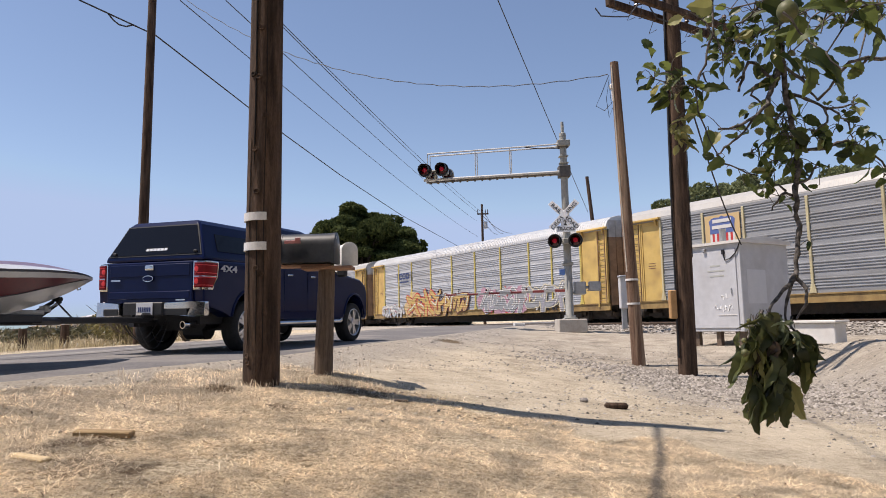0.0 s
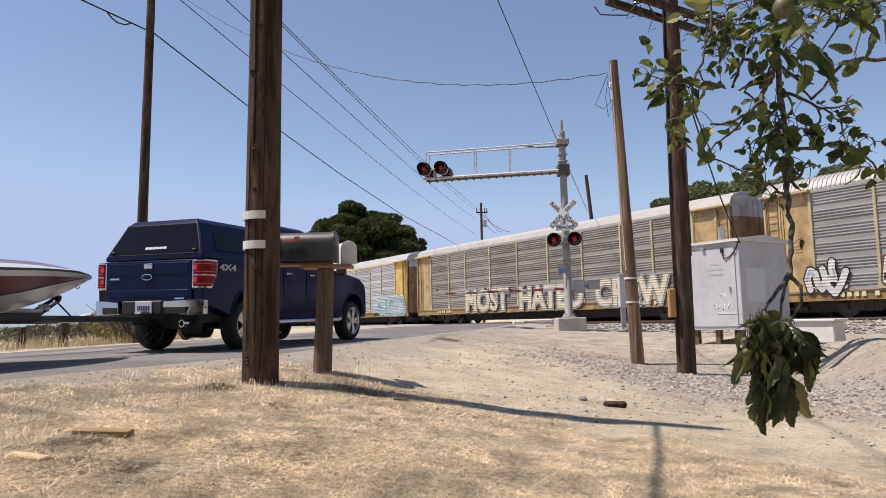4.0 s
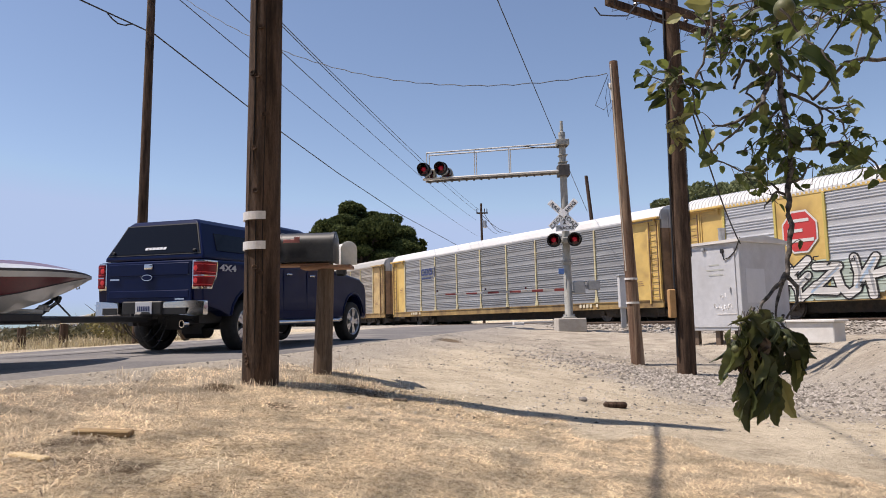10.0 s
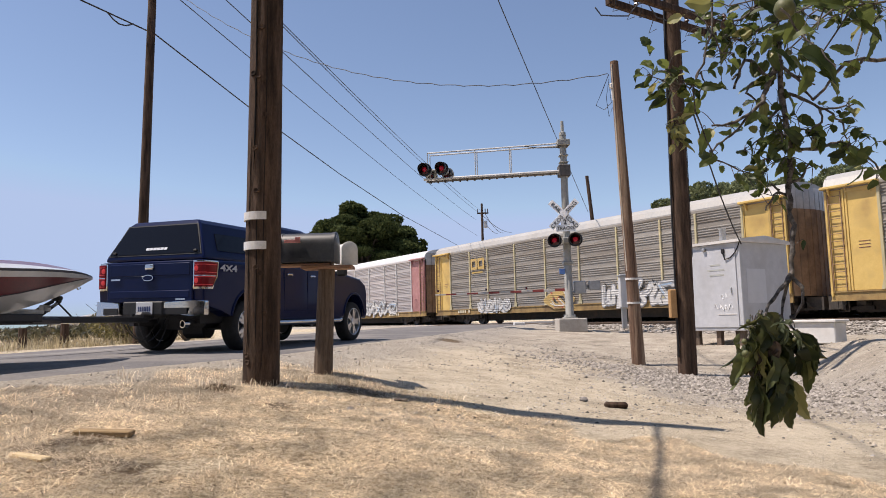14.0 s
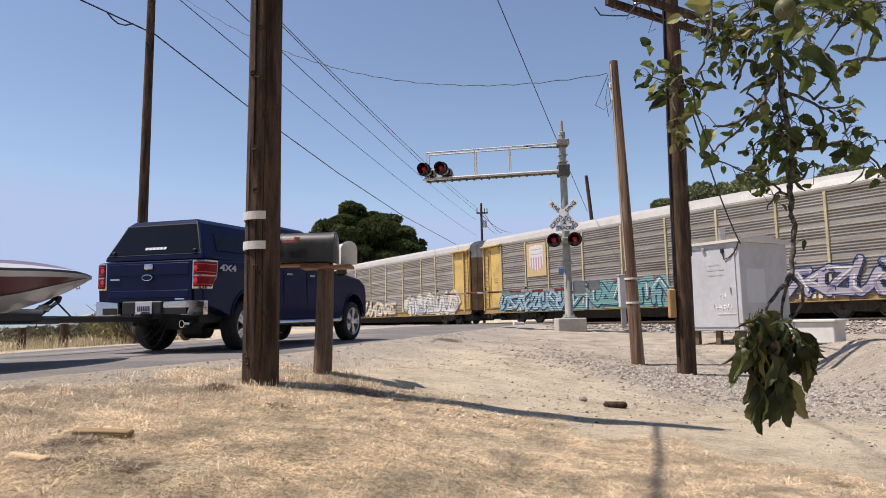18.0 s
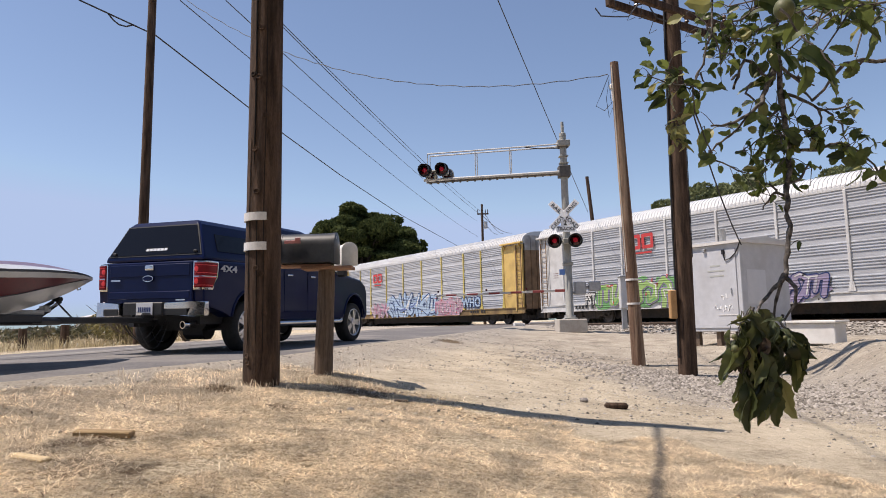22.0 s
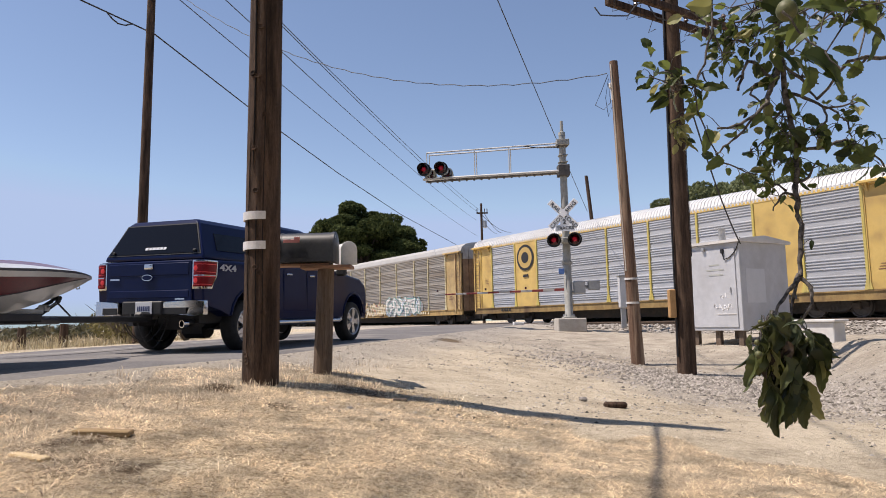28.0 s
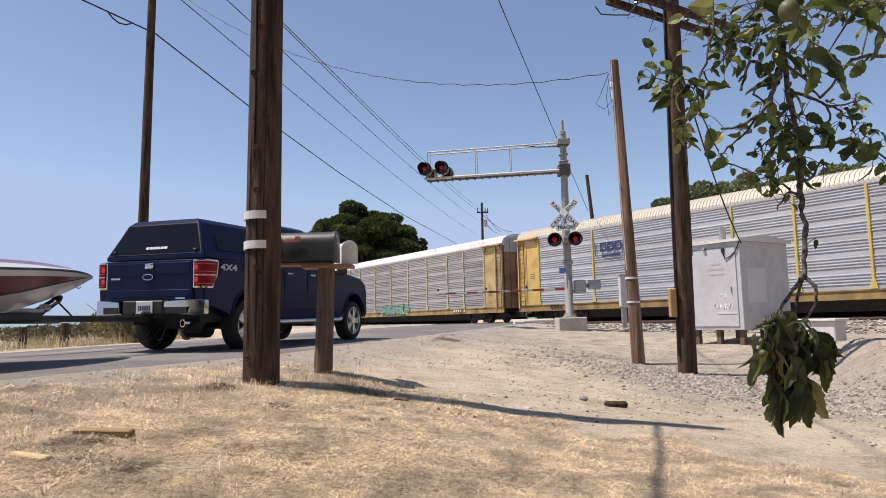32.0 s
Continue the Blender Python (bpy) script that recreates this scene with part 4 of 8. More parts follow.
CARS[13] = ("brown", "bright", "grey", 0, (), (("wordmark_gold", 2),), ((-8.1, -4.9, 0.75, 1.6, "white", "grey", "white"), (-1.4, 0.9, 0.75, 1.9, "gold", "straw", None), (3.2, 8.4, 0.75, 2.0, "white", "grey", None)))
CARS[14] = ("pink", "pink", "white", 0, (), (), ((2, 9, 0.9, 2.0, "white", "grey", None),))
CARS[15] = ("mid", "bright", "grey", 0, (), (("board_black", 3),), ((-8.6, -2.6, 0.75, 2.2, "white", "black", None), (1.7, 9.0, 0.8, 2.3, "grey", "navy", None), (9.0, 12.0, 0.8, 2.0, "cream", "maroon", None)))
CARS[16] = ("brown", "bright", "grey", 0, (), (("pale_shield", 2),), ((-11.6, -5.7, 0.7, 1.9, "cyan", "navy", "teal"), (-5.3, 1.4, 0.7, 2.1, "teal", "navy", "teal"), (2.8, 7.2, 0.75, 2.0, "grey", "purple", None), (7.4, 12.4, 0.75, 2.2, "lilac", "navy", None)))
CARS[17] = ("brown", "bright", "grey", 0, (), (("wordmark_gold", 2),), ((-11.5, 3.0, 0.8, 2.0, "cream", "grey", None), (5, 12, 0.8, 2.2, "white", "grey", "cream")))
CARS[18] = ("clean", "bright", "cream", 1, (), (("wordmark_navy", 2),), ())
CARS[19] = ("clean", "white", "white", 1, (), (("wordmark_red", 3),), ((-8.7, -2.2, 0.66, 2.2, "lime", "purple", "green"), (-2.6, 1.2, 0.66, 2.3, "green", "purple", "lime"), (1.0, 3.3, 0.66, 1.9, "purple", "navy", "purple")))
CARS[20] = ("clean", "bright", "white", 1, (), (("wordmark_red", 3),), ((-11.7, -8.8, 0.75, 2.2, "grey", "navy", None), (-6.7, -3.8, 0.75, 1.9, "pink", "lilac", None), (-3.6, 3.4, 0.7, 2.4, "sky", "navy", "sky"), (3.5, 6.7, 0.75, 1.9, "pink", "lilac", "pink")))
CARS[21] = ("clean", "white", "white", 1, (2, 8), (("red_stripes", 7),), ())
CARS[22] = ("clean", "bright", "white", 1, (2, 8), (("wordmark_white", 2),), ((-11.9, -5.3, 0.8, 1.9, "grey", "black", None), (-3.4, 4.4, 0.7, 2.2, "white", "sky", "sky"), (6.2, 12.6, 0.7, 2.4, "white", "black", "black")))
CARS[23] = ("brown", "bright", "grey", 0, (), (("wordmark_green", 8),), ((-6, 0, 0.8, 1.8, "white", "grey", None),))
CARS[24] = ("clean", "bright", "white", 1, (2, 8), (("round", 2),), ())
CARS[25] = ("brown", "dirty", "grey", 0, (), (("shield", 2),), ((-12.5, -8.1, 0.75, 2.2, "white", "grey", "white"), (-7.8, -4.2, 0.75, 1.9, "white", "teal", None), (-3.8, 2.4, 0.75, 1.8, "cream", "straw", None), (2.6, 7.9, 0.75, 2.2, "white", "teal", "grey")))
CARS[26] = ("brown", "dirty", "grey", 0, (), (("shield", 2),), ((-5.2, 1.3, 0.7, 1.8, "maroon", "pink", "maroon"), (1.6, 6.8, 0.7, 2.3, "white", "grey", "cyan")))
CARS[27] = ("clean", "bright", "cream", 1, (), (("wordmark_navy", 3),), ())
CARS[28] = ("mid", "dirty", "white", 0, (), (), ((-3, 1.5, 0.8, 1.6, "teal", "lime", None),))
CARS[29] = ("mid", "bright", "grey", 0, (), (), ())
LABELS = {"clean": "light grey ribbed sides", "mid": "weathered grey ribbed sides", "slate": "slate-grey ribbed sides", "brown": "rust-stained ribbed sides", "white": "white ribbed sides", "pink": "pinkish weathered ribbed sides"}
PAINTS = {"bright": "yellow ends", "dirty": "faded yellow ends", "white": "white ends", "pink": "faded red ends"}
train_cars = {}


def railcar(k):
    skin, paint, roof, ribbed, bays, marks, art = CARS[k]
    sprayed = ", graffiti" if art else ""
    car = thing("railcar", "car-carrier railcar, %s, %s%s" % (LABELS[skin], PAINTS[paint], sprayed), "railcar", car_pose(k, 0), "cars of the freight train")
    share("deck", deck_mesh, grime, car)
    share("sill", sill_mesh, yellows["sill" if paint != "white" else "white"], car)
    share("top_rail", rail_mesh, yellows[paint] if 2 in bays or paint == "white" else panels[skin], car)
    share("roof", roof_meshes[bool(ribbed)], roofs[roof], car)
    share("far_wall", far_mesh, panels[skin], car)
    half = CAR_LEN / 2
    for i in range(1, 10):
        w, x = round(EDGES[i + 1] - EDGES[i], 2), (EDGES[i] + EDGES[i + 1]) / 2 - half
        if i in bays and w in flat_mesh:
            share("flat_panel", flat_mesh[w], yellows[paint], car, pose(x, -1.6, WALL0))
        elif i in bays:
            share("panel", panel_mesh[w], yellows[paint], car, pose(x, -1.6, WALL0))
        else:
            share("panel", panel_mesh[w], panels[skin], car, pose(x, -1.6, WALL0))
    for e in EDGES[1:-1]:
        share("post", post_mesh, yellows["bright_post" if skin == "clean" else "post"] if paint in ("bright", "dirty") else yellows["white"], car, pose(e - half, -1.6, WALL0))
    for sgn in (-1, 1):
        share("end_sheet", end_sheet_mesh, yellows[paint], car, pose(sgn * (half - 1.38), -1.58, WALL0))
        share("corner_panel", stile_mesh, yellows[paint], car, pose(sgn * (half - 0.40), -1.58, WALL0))
        share("header", header_mesh, yellows[paint], car, pose(sgn * (half - 1.0), -1.6, EAVE))
        share("ladder", ladder_mesh, rust, car, pose(sgn * (half - 0.40), -1.58, WALL0))
        turn = pose(sgn * half, 0, 0, 0, 0, 0 if sgn > 0 else 180)
        share("end_door", door_mesh, (rust if paint != "white" else zinc), car, turn)
        share("door_head", cap_mesh, zinc, car, turn)
        share("coupler", coupler_mesh, grime, car, turn)
        share("brake_gear", gear_mesh, grime, car, turn)
        bogie = share("bogie", bogie_mesh, grime, car, pose(sgn * 9.9, 0, 0))
        for dx in (-0.87, 0.87):
            share("wheelset", wheel_mesh, wheel_steel, bogie, pose(dx, 0, 0.42))
    # running numbers as plain bars, and a placard frame
    dark = skin in ("clean", "white")
    for x0, z in ((half - 5.6, 0.86), (-half + 3.0, 0.86)):
        for i in range(4 + k % 3):
            part("number_bar", Shape().box((x0 + i * 0.26 + (0.2 if i > 3 else 0), -1.665, z), (0.16, 0.008, 0.17)), inks["black" if dark else "cream"], car)
    for i in range(3):
        part("stencil_bar", Shape().box((half - 1.38, -1.622, 1.75 + 0.10 * i), (0.5 - 0.1 * i, 0.006, 0.025)), inks["maroon"], car)
        part("stencil_bar", Shape().box((-half + 1.38, -1.622, 2.6 + 0.12 * i), (0.42, 0.006, 0.022)), inks["maroon"], car)
    for kind, seg in marks:
        emblem(car, kind, seg)
    for i, (x0, x1, z0, z1, fill, line, back) in enumerate(art):
        graffiti(car, x0, x1, z0, z1, fill, line, back, k * 10 + i)
    if k == 11:
        flames(car, 3.2, 10.0, 0.72, 2.35, 5)
    for word, x, z, height, fill, line, squeeze in WORDS.get(k, ()):
        graffiti_word(car, word, x, z, height, fill, line, squeeze)
    train_cars[k] = car


for k in CARS:
    railcar(k)


# Two tracks
rail_steel = surface("rusty rail steel", (0.10, 0.07, 0.05), (0.20, 0.14, 0.10), 12, 0.7, 0.3, bump=0.2)
tie_wood = surface("weathered tie wood", (0.08, 0.065, 0.05), (0.17, 0.14, 0.11), 6, 0.95, bump=0.4, stretch=(1, 6, 1))
stone = surface("grey crushed stone", (0.18, 0.160, 0.143), (0.39, 0.355, 0.32), 14, 0.95, bump=0.4, own=0.2)


def on_track(s, d, z):
    return (TN[0] * d + TD[0] * s, TN[1] * d + TD[1] * s, z)


RAIL_SECTION = ((-0.075, -0.17), (0.075, -0.17), (0.075, -0.15), (0.012, -0.13), (0.012, -0.04), (0.037, -0.03), (0.037, 0), (-0.037, 0), (-0.037, -0.03), (-0.012, -0.04), (-0.012, -0.13), (-0.075, -0.15))
TRACK_MIDS = (TRACK_D + CAR_HALF, TRACK_D + CAR_HALF - 4.6)
turn_track = Matrix.Rotation(TRACK_YAW, 4, "Z")
tie = Shape().bevel_box((0, 0, -0.26), (2.6, 0.23, 0.18), 0.015).mesh("sleeper", tie_wood)
for mid in TRACK_MIDS:
    track = thing("railway_track", "steel railway track on wooden sleepers in ballast", "track", Matrix.Translation(on_track(0, mid, RAIL_Z)) @ turn_track, "parallel railway tracks", "structure")
    for o in (-0.755, 0.755):
        s = Shape()
        s.loft([[(a + o, y, b) for a, b in RAIL_SECTION] for y in (-70, 160)])
        part("rail", s, rail_steel, track)
    for i in range(130):
        part("sleeper", tie, None, track).location = (random.uniform(-0.03, 0.03), -14 + i * 0.56, random.uniform(-0.01, 0.01))


def scatter_stones(name, label, count, where, size, mat=None):
    """Loose stones, too many to count, joined."""
    v, f = [], []
    rng = random.Random(5)
    for _ in range(count):
        x, y, z = where(rng)
        r = size * (0.4 + 1.3 * rng.random() ** 2.2)
        a, b, c = r * rng.uniform(0.7, 1.2), r * rng.uniform(0.7, 1.2), r * rng.uniform(0.5, 0.9)
        w = rng.uniform(0, 6.28)
        k = len(v)
        ring = [(x + a * math.cos(w + i * 1.2566) * rng.uniform(0.8, 1.1), y + b * math.sin(w + i * 1.2566) * rng.uniform(0.8, 1.1), z + c * rng.uniform(-0.1, 0.35)) for i in range(5)]
        v += ring + [(x + a * 0.2, y, z + c), (x, y, z - c * 0.7)]
        f += [(k + i, k + (i + 1) % 5, k + 5) for i in range(5)] + [(k + (i + 1) % 5, k + i, k + 6) for i in range(5)]
    me = bpy.data.meshes.new(name)
    me.from_pydata(v, [], f)
    me.materials.append(mat or stone_loose)
    return tagged(new(name, me), label, "gravel", kind="stuff")


def piece_tones(name, c1, c2):
    """A dull mineral whose pieces differ in tone."""
    ma = bpy.data.materials.new(name)
    ma.use_nodes = True
    n, l = ma.node_tree.nodes, ma.node_tree.links
    g, r = n.new("ShaderNodeNewGeometry"), n.new("ShaderNodeValToRGB")
    r.color_ramp.elements[0].color, r.color_ramp.elements[1].color = (*c1, 1), (*c2, 1)
    l.new(g.outputs["Random Per Island"], r.inputs[0])
    l.new(r.outputs[0], n["Principled BSDF"].inputs["Base Color"])
    n["Principled BSDF"].inputs["Roughness"].default_value = 0.95
    return ma


stone_loose = piece_tones("loose stone", (0.12, 0.104, 0.086), (0.43, 0.39, 0.345))


def by_track(rng):
    d, s = rng.uniform(19.3, 23.6), rng.uniform(3, 34)
    x, y, _ = on_track(s, d, 0)
    a, q = road_frame(x, y)
    if -ROAD_WIDTH - 1 < q < 1.4:
        x, y, _ = on_track(rng.uniform(3, 22), d, 0)
    return x, y, drop_to(x, y) + 0.02


def by_poles(rng):
    u, v = rng.gauss(0, 2.0), rng.gauss(0, 0.75)
    x, y = 4.1 + 0.42 * u + 0.91 * v, 10.6 - 0.91 * u + 0.42 * v
    return x, y, drop_to(x, y)


def by_road(rng):
    a = rng.uniform(-6, 22)
    q = abs(rng.gauss(0, 0.7)) - 0.05
    x, y = ROAD[0] + a * math.sin(WAY_YAW) + q * math.cos(WAY_YAW), ROAD[1] + a * math.cos(WAY_YAW) - q * math.sin(WAY_YAW)
    return x, y, max(drop_to(x, y), float(road_z(a)) if q < 0 else -9)


def on_dirt(rng):
    k, u = rng.randrange(60), rng.random()
    x, y = -0.3 + (k * 0.618 % 1) * 9, 5.5 + 14 * (k * 0.414 % 1) ** 1.3
    x, y = (x + rng.gauss(0, 0.45), y + rng.gauss(0, 0.45)) if u < 0.6 else (rng.uniform(-0.5, 9), 5.5 + 14 * rng.random())
    return x, y, drop_to(x, y)


scatter_stones("ballast_gravel", "grey crushed ballast stones beside the rails", 5200, by_track, 0.06)
scatter_stones("gravel", "loose grey gravel around the utility poles", 9000, by_poles, 0.026)
clod = piece_tones("dirt clod", (0.32, 0.275, 0.21), (0.56, 0.50, 0.41))
scatter_stones("dirt_clods", "small clods and pebbles scattered on bare dirt", 3000, on_dirt, 0.015, clod)
scatter_stones("roadside_gravel", "fine gravel along the asphalt edge", 1600, by_road, 0.014)
pebble = piece_tones("pale and dark pebble", (0.05, 0.044, 0.036), (0.46, 0.42, 0.37))
scatter_stones("pebbles", "scattered pale and dark pebbles on bare dirt", 9000, on_dirt, 0.014, pebble)
# the planked crossing between the rails
plank = surface("worn crossing plank", (0.10, 0.095, 0.09), (0.17, 0.16, 0.15), 8, 0.9, bump=0.3)
crossing = thing("crossing_surface", "dark crossing panels between the rails at road level", "crossing", Matrix.Translation((0, 0, 0)), kind="structure")
for mid in TRACK_MIDS:
    s0 = 31.5 + (mid - 28.56) * 0.95
    for i in range(4):
        for d0, d1 in ((-1.5, -0.82), (-0.66, 0.66), (0.82, 1.5)):
            c = on_track(s0 - 2.2 + i * 2.45 + 1.2, mid + (d0 + d1) / 2, RAIL_Z - 0.09)
            part("crossing_panel", Shape().bevel_box((0, 0, 0), (d1 - d0, 2.42, 0.16), 0.012), plank, crossing).matrix_basis = Matrix.Translation(c) @ turn_track


# Poles, wires and mailboxes
pole_wood = surface("brown weathered pole wood", (0.036, 0.023, 0.016), (0.155, 0.100, 0.070), 3, 0.9, bump=1.0, fine=40, stretch=(7, 7, 0.7), dirt=(0.018, 0.012, 0.009), dirt_scale=1.6, dirt_amount=1.0, spec=0.2, bump_size=0.02)
pole_grey = surface("sun-bleached pole wood", (0.075, 0.044, 0.031), (0.25, 0.160, 0.112), 4, 0.9, bump=0.6, fine=34, stretch=(7, 7, 0.4), dirt=(0.50, 0.38, 0.27), dirt_scale=1.0, dirt_amount=0.85, spec=0.2, bump_size=0.02)
post_wood = surface("split grey post wood", (0.075, 0.052, 0.038), (0.24, 0.185, 0.142), 6, 0.9, bump=0.6, fine=30, stretch=(8, 8, 0.5), dirt=(0.08, 0.05, 0.035), dirt_scale=3, dirt_amount=0.6, spec=0.2, bump_size=0.02)
wire_black = plain("black cable", (0.012, 0.012, 0.014), 0.6)
wire_grey = plain("dull weathered wire", (0.045, 0.05, 0.065), 0.7)
band_white = surface("white reflective band", (0.62, 0.60, 0.57), (0.78, 0.76, 0.73), 20, 0.5, bump=0.1)
galv = surface("galvanised steel", (0.34, 0.35, 0.36), (0.48, 0.49, 0.50), 10, 0.45, 0.5, bump=0.1, dirt=(0.25, 0.24, 0.22), dirt_scale=2, dirt_amount=0.5)
crack_dark = plain("dark split in wood", (0.012, 0.009, 0.007), 0.95)
porcelain = plain("brown porcelain", (0.06, 0.03, 0.02), 0.25)


def pole_shape(base, top, r0, r1, seg=18, rough=0.012, seed=1):
    """A round timber with an uneven surface, sunk a little into the ground."""
    base, top = Vector(base), Vector(top)
    n = 40
    s, rings = Shape(), []
    for i in range(n + 1):
        w = i / n
        p = base.lerp(top, w)
        ring = []
        for k in range(seg):
            a = 6.28318 * k / seg
            d = 1 + rough * 6 * noise.noise((math.cos(a) * 1.5 + seed, math.sin(a) * 1.5, p.z * 0.5)) * 0.35 + rough * 3 * noise.noise((math.cos(a) * 5, math.sin(a) * 5 + seed, p.z * 0.3))
            ring.append(p + Vector((math.cos(a), math.sin(a), 0)) * (r0 + (r1 - r0) * w) * d)
        rings.append(ring)
    return s.loft(rings)


def utility_pole(base, top, r0, r1, mat, label, seed, group=""):
    base, top = Vector(base), Vector(top)
    p = thing("utility_pole", label, "utility pole", Matrix.Translation(base), group)
    part("shaft", pole_shape((0, 0, -0.3), top - base, r0, r1, seed=seed), mat, p, smooth=60)
    return p


near_pole = utility_pole((-1.610, 6.100, 0.053), (-1.505, 6.1, 7.5), 0.157, 0.130, pole_wood, "thick brown weathered wooden utility pole with two white bands", 1)
for z in (1.24, 1.50):
    part("band", Shape().loft([[(math.cos(-1.16 - a * 0.16) * r + 0.02, math.sin(-1.16 - a * 0.16) * r, z + d) for a in range(17)] for r, d in ((0.150, -0.035), (0.166, -0.035), (0.166, 0.035), (0.150, 0.035))], closed=False, caps=False), band_white, near_pole, "white reflective band")
for z, a in ((0.24, 4.15), (0.30, 4.05), (1.0, 4.9), (1.05, 4.6), (2.1, 4.4), (2.75, 4.55), (2.78, 4.2), (3.2, 4.7), (1.72, 4.55), (0.66, 5.1), (2.4, 5.0)):
    part("knot", Shape().loft([[(math.cos(a) * 0.150 + q * math.cos(k * 0.7854) * math.sin(a) * -1 + 0.012 * z, math.sin(a) * (0.150 + d) + q * math.cos(k * 0.7854) * math.cos(a), z + q * math.sin(k * 0.7854) * 0.8) for k in range(8)] for q, d in ((0.035, -0.01), (0.024, 0.012), (0.012, 0.006))]), pole_wood, near_pole)
for a, z0, z1, r in ((4.35, 1.9, 7.6, 0.009), (4.62, 0.4, 1.6, 0.005), (5.0, 0.2, 3.4, 0.004), (4.1, 0.3, 2.2, 0.004)):
    part("crack", Shape().tube([(math.cos(a + 0.03 * math.sin(z * 3)) * (0.157 - 0.0034 * z) + 0.0135 * z, math.sin(a + 0.03 * math.sin(z * 3)) * (0.157 - 0.0034 * z), z) for z in [z0 + (z1 - z0) * i / 12 for i in range(13)]], [r * (0.3 if i in (0, 12) else 1) for i in range(13)], 5), crack_dark, near_pole)
utility_pole((-7.90, 18.0, 0.15), (-7.70, 18.0, 11.0), 0.142, 0.095, pole_wood, "tall brown wooden utility pole beyond the road", 2)
right_pole = utility_pole((4.216, 12.300, -0.456), (4.315, 12.3, 7.6), 0.165, 0.135, pole_wood, "brown wooden utility pole with double crossarms", 3)
lean_pole = utility_pole((3.846, 14.000, -0.370), (3.642, 14.000, 5.904), 0.135, 0.085, pole_grey, "slightly leaning sun-bleached wooden service pole", 4)
far_pole = utility_pole((4.0, 70, 0.2), (4.020, 70.000, 12.485), 0.16, 0.11, pole_wood, "distant dark utility pole with a crossarm", 5)
utility_pole((10.35, 45, 0.2), (9.549, 45.000, 9.926), 0.15, 0.11, pole_wood, "bare dark pole beyond the railway", 6)

# fittings of the pole with crossarms
rb = right_pole.matrix_basis.translation
for off, zz in ((-0.17, 6.15), (0.19, 6.13)):
    arm = Shape().bevel_box((0, 0, 0), (3.0, 0.10, 0.13), 0.012)
    o = part("crossarm", arm, pole_wood, right_pole)
    o.matrix_basis = Matrix.Translation(Vector((4.20 + TD[0] * off - rb.x + 0.14, 12.35 + TD[1] * off - rb.y, zz - rb.z))) @ turn_track
    for u in (-1.4, -0.75, 0.65, 1.3):
        ins = part("insulator", Shape().loft([[(u + q * math.cos(k * 0.7854), q * math.sin(k * 0.7854), h) for k in range(8)] for q, h in ((0.015, 0.06), (0.02, 0.1), (0.05, 0.12), (0.03, 0.16), (0.05, 0.19), (0.03, 0.24))]), porcelain, o)
for pts, r in ((((-0.130, -0.06, 3.2), (-0.105, -0.06, 4.6), (-0.06, -0.06, 7.2)), 0.022), (((0.175, -0.08, 2.1), (0.190, -0.08, 4.0), (0.205, -0.06, 6.2)), 0.007), (((-0.168, -0.08, 0.35), (-0.158, -0.08, 1.2), (-0.138, -0.06, 2.9), (-0.130, -0.06, 3.2)), 0.018)):
    part("conduit", Shape().tube(pts, r, 8), wire_black, right_pole, smooth=60)
part("junction_box", Shape().bevel_box((-0.22, -0.08, 1.28), (0.12, 0.12, 0.50), 0.015), surface("orange-brown box paint", (0.36, 0.20, 0.08), (0.48, 0.28, 0.12), 8, 0.7, bump=0.1), right_pole, "orange-brown junction box")
for k, (u, d) in enumerate(((-1.35, 0.25), (-1.0, 0.32), (-0.7, 0.22), (-0.45, 0.45), (0.35, 0.5), (0.55, 0.3))):
    a = Vector((TN[0] * u - 0.02, TN[1] * u - 0.1, 6.1 - rb.z))
    part("drop_lead", Shape().tube([a, a + Vector((0.03 * (k % 2), 0, -d * 0.5)), a + Vector((-0.05, 0.02, -d)), a + Vector((0.1, 0.05, -d * 0.8))], 0.007, 5), wire_black, right_pole)
loop = [Vector((TN[0] * u - 0.1, TN[1] * u - 0.15, 6.05 - rb.z + h)) for u, h in ((-1.75, -0.25), (-1.62, -0.36), (-1.3, -0.3), (-0.95, -0.22), (-0.7, 0.05), (-0.45, 0.15), (-0.2, -0.08), (0.1, -0.08), (0.35, 0.1), (0.6, 0.2))]
part("lead", Shape().tube(loop, 0.012, 6), wire_grey, right_pole)

# fittings of the leaning pole
for px, pz in ((-0.065, 1.74), (-0.055, 1.26)):
    part("band", Shape().loft([[(math.cos(a * 0.3927) * r + px, math.sin(a * 0.3927) * r, pz + d) for a in range(16)] for r, d in ((0.118, -0.02), (0.131, -0.02), (0.131, 0.02), (0.118, 0.02))], caps=False), band_white, lean_pole, "white strap")
# a thin paler strip up the left edge of the shaft
part("wire_moulding", Shape().tube([(-0.0326 * z - 0.118 + 0.0075 * z, -0.055, z) for z in (1.9, 3.0, 4.2, 5.4, 6.2)], 0.017, 6), surface("pale mottled strip", (0.36, 0.30, 0.24), (0.60, 0.54, 0.46), 6, 0.9, stretch=(1, 1, 0.4), dirt=(0.22, 0.15, 0.10), dirt_scale=1.4, dirt_amount=0.8), lean_pole, "pale strip up the left edge of the pole", smooth=60)
part("service_head", Shape().bevel_box((-0.29, -0.02, 5.75), (0.07, 0.07, 0.12), 0.02).tube([(-0.28, -0.02, 5.7), (-0.27, -0.02, 5.45)], 0.02, 8), band_white, lean_pole)
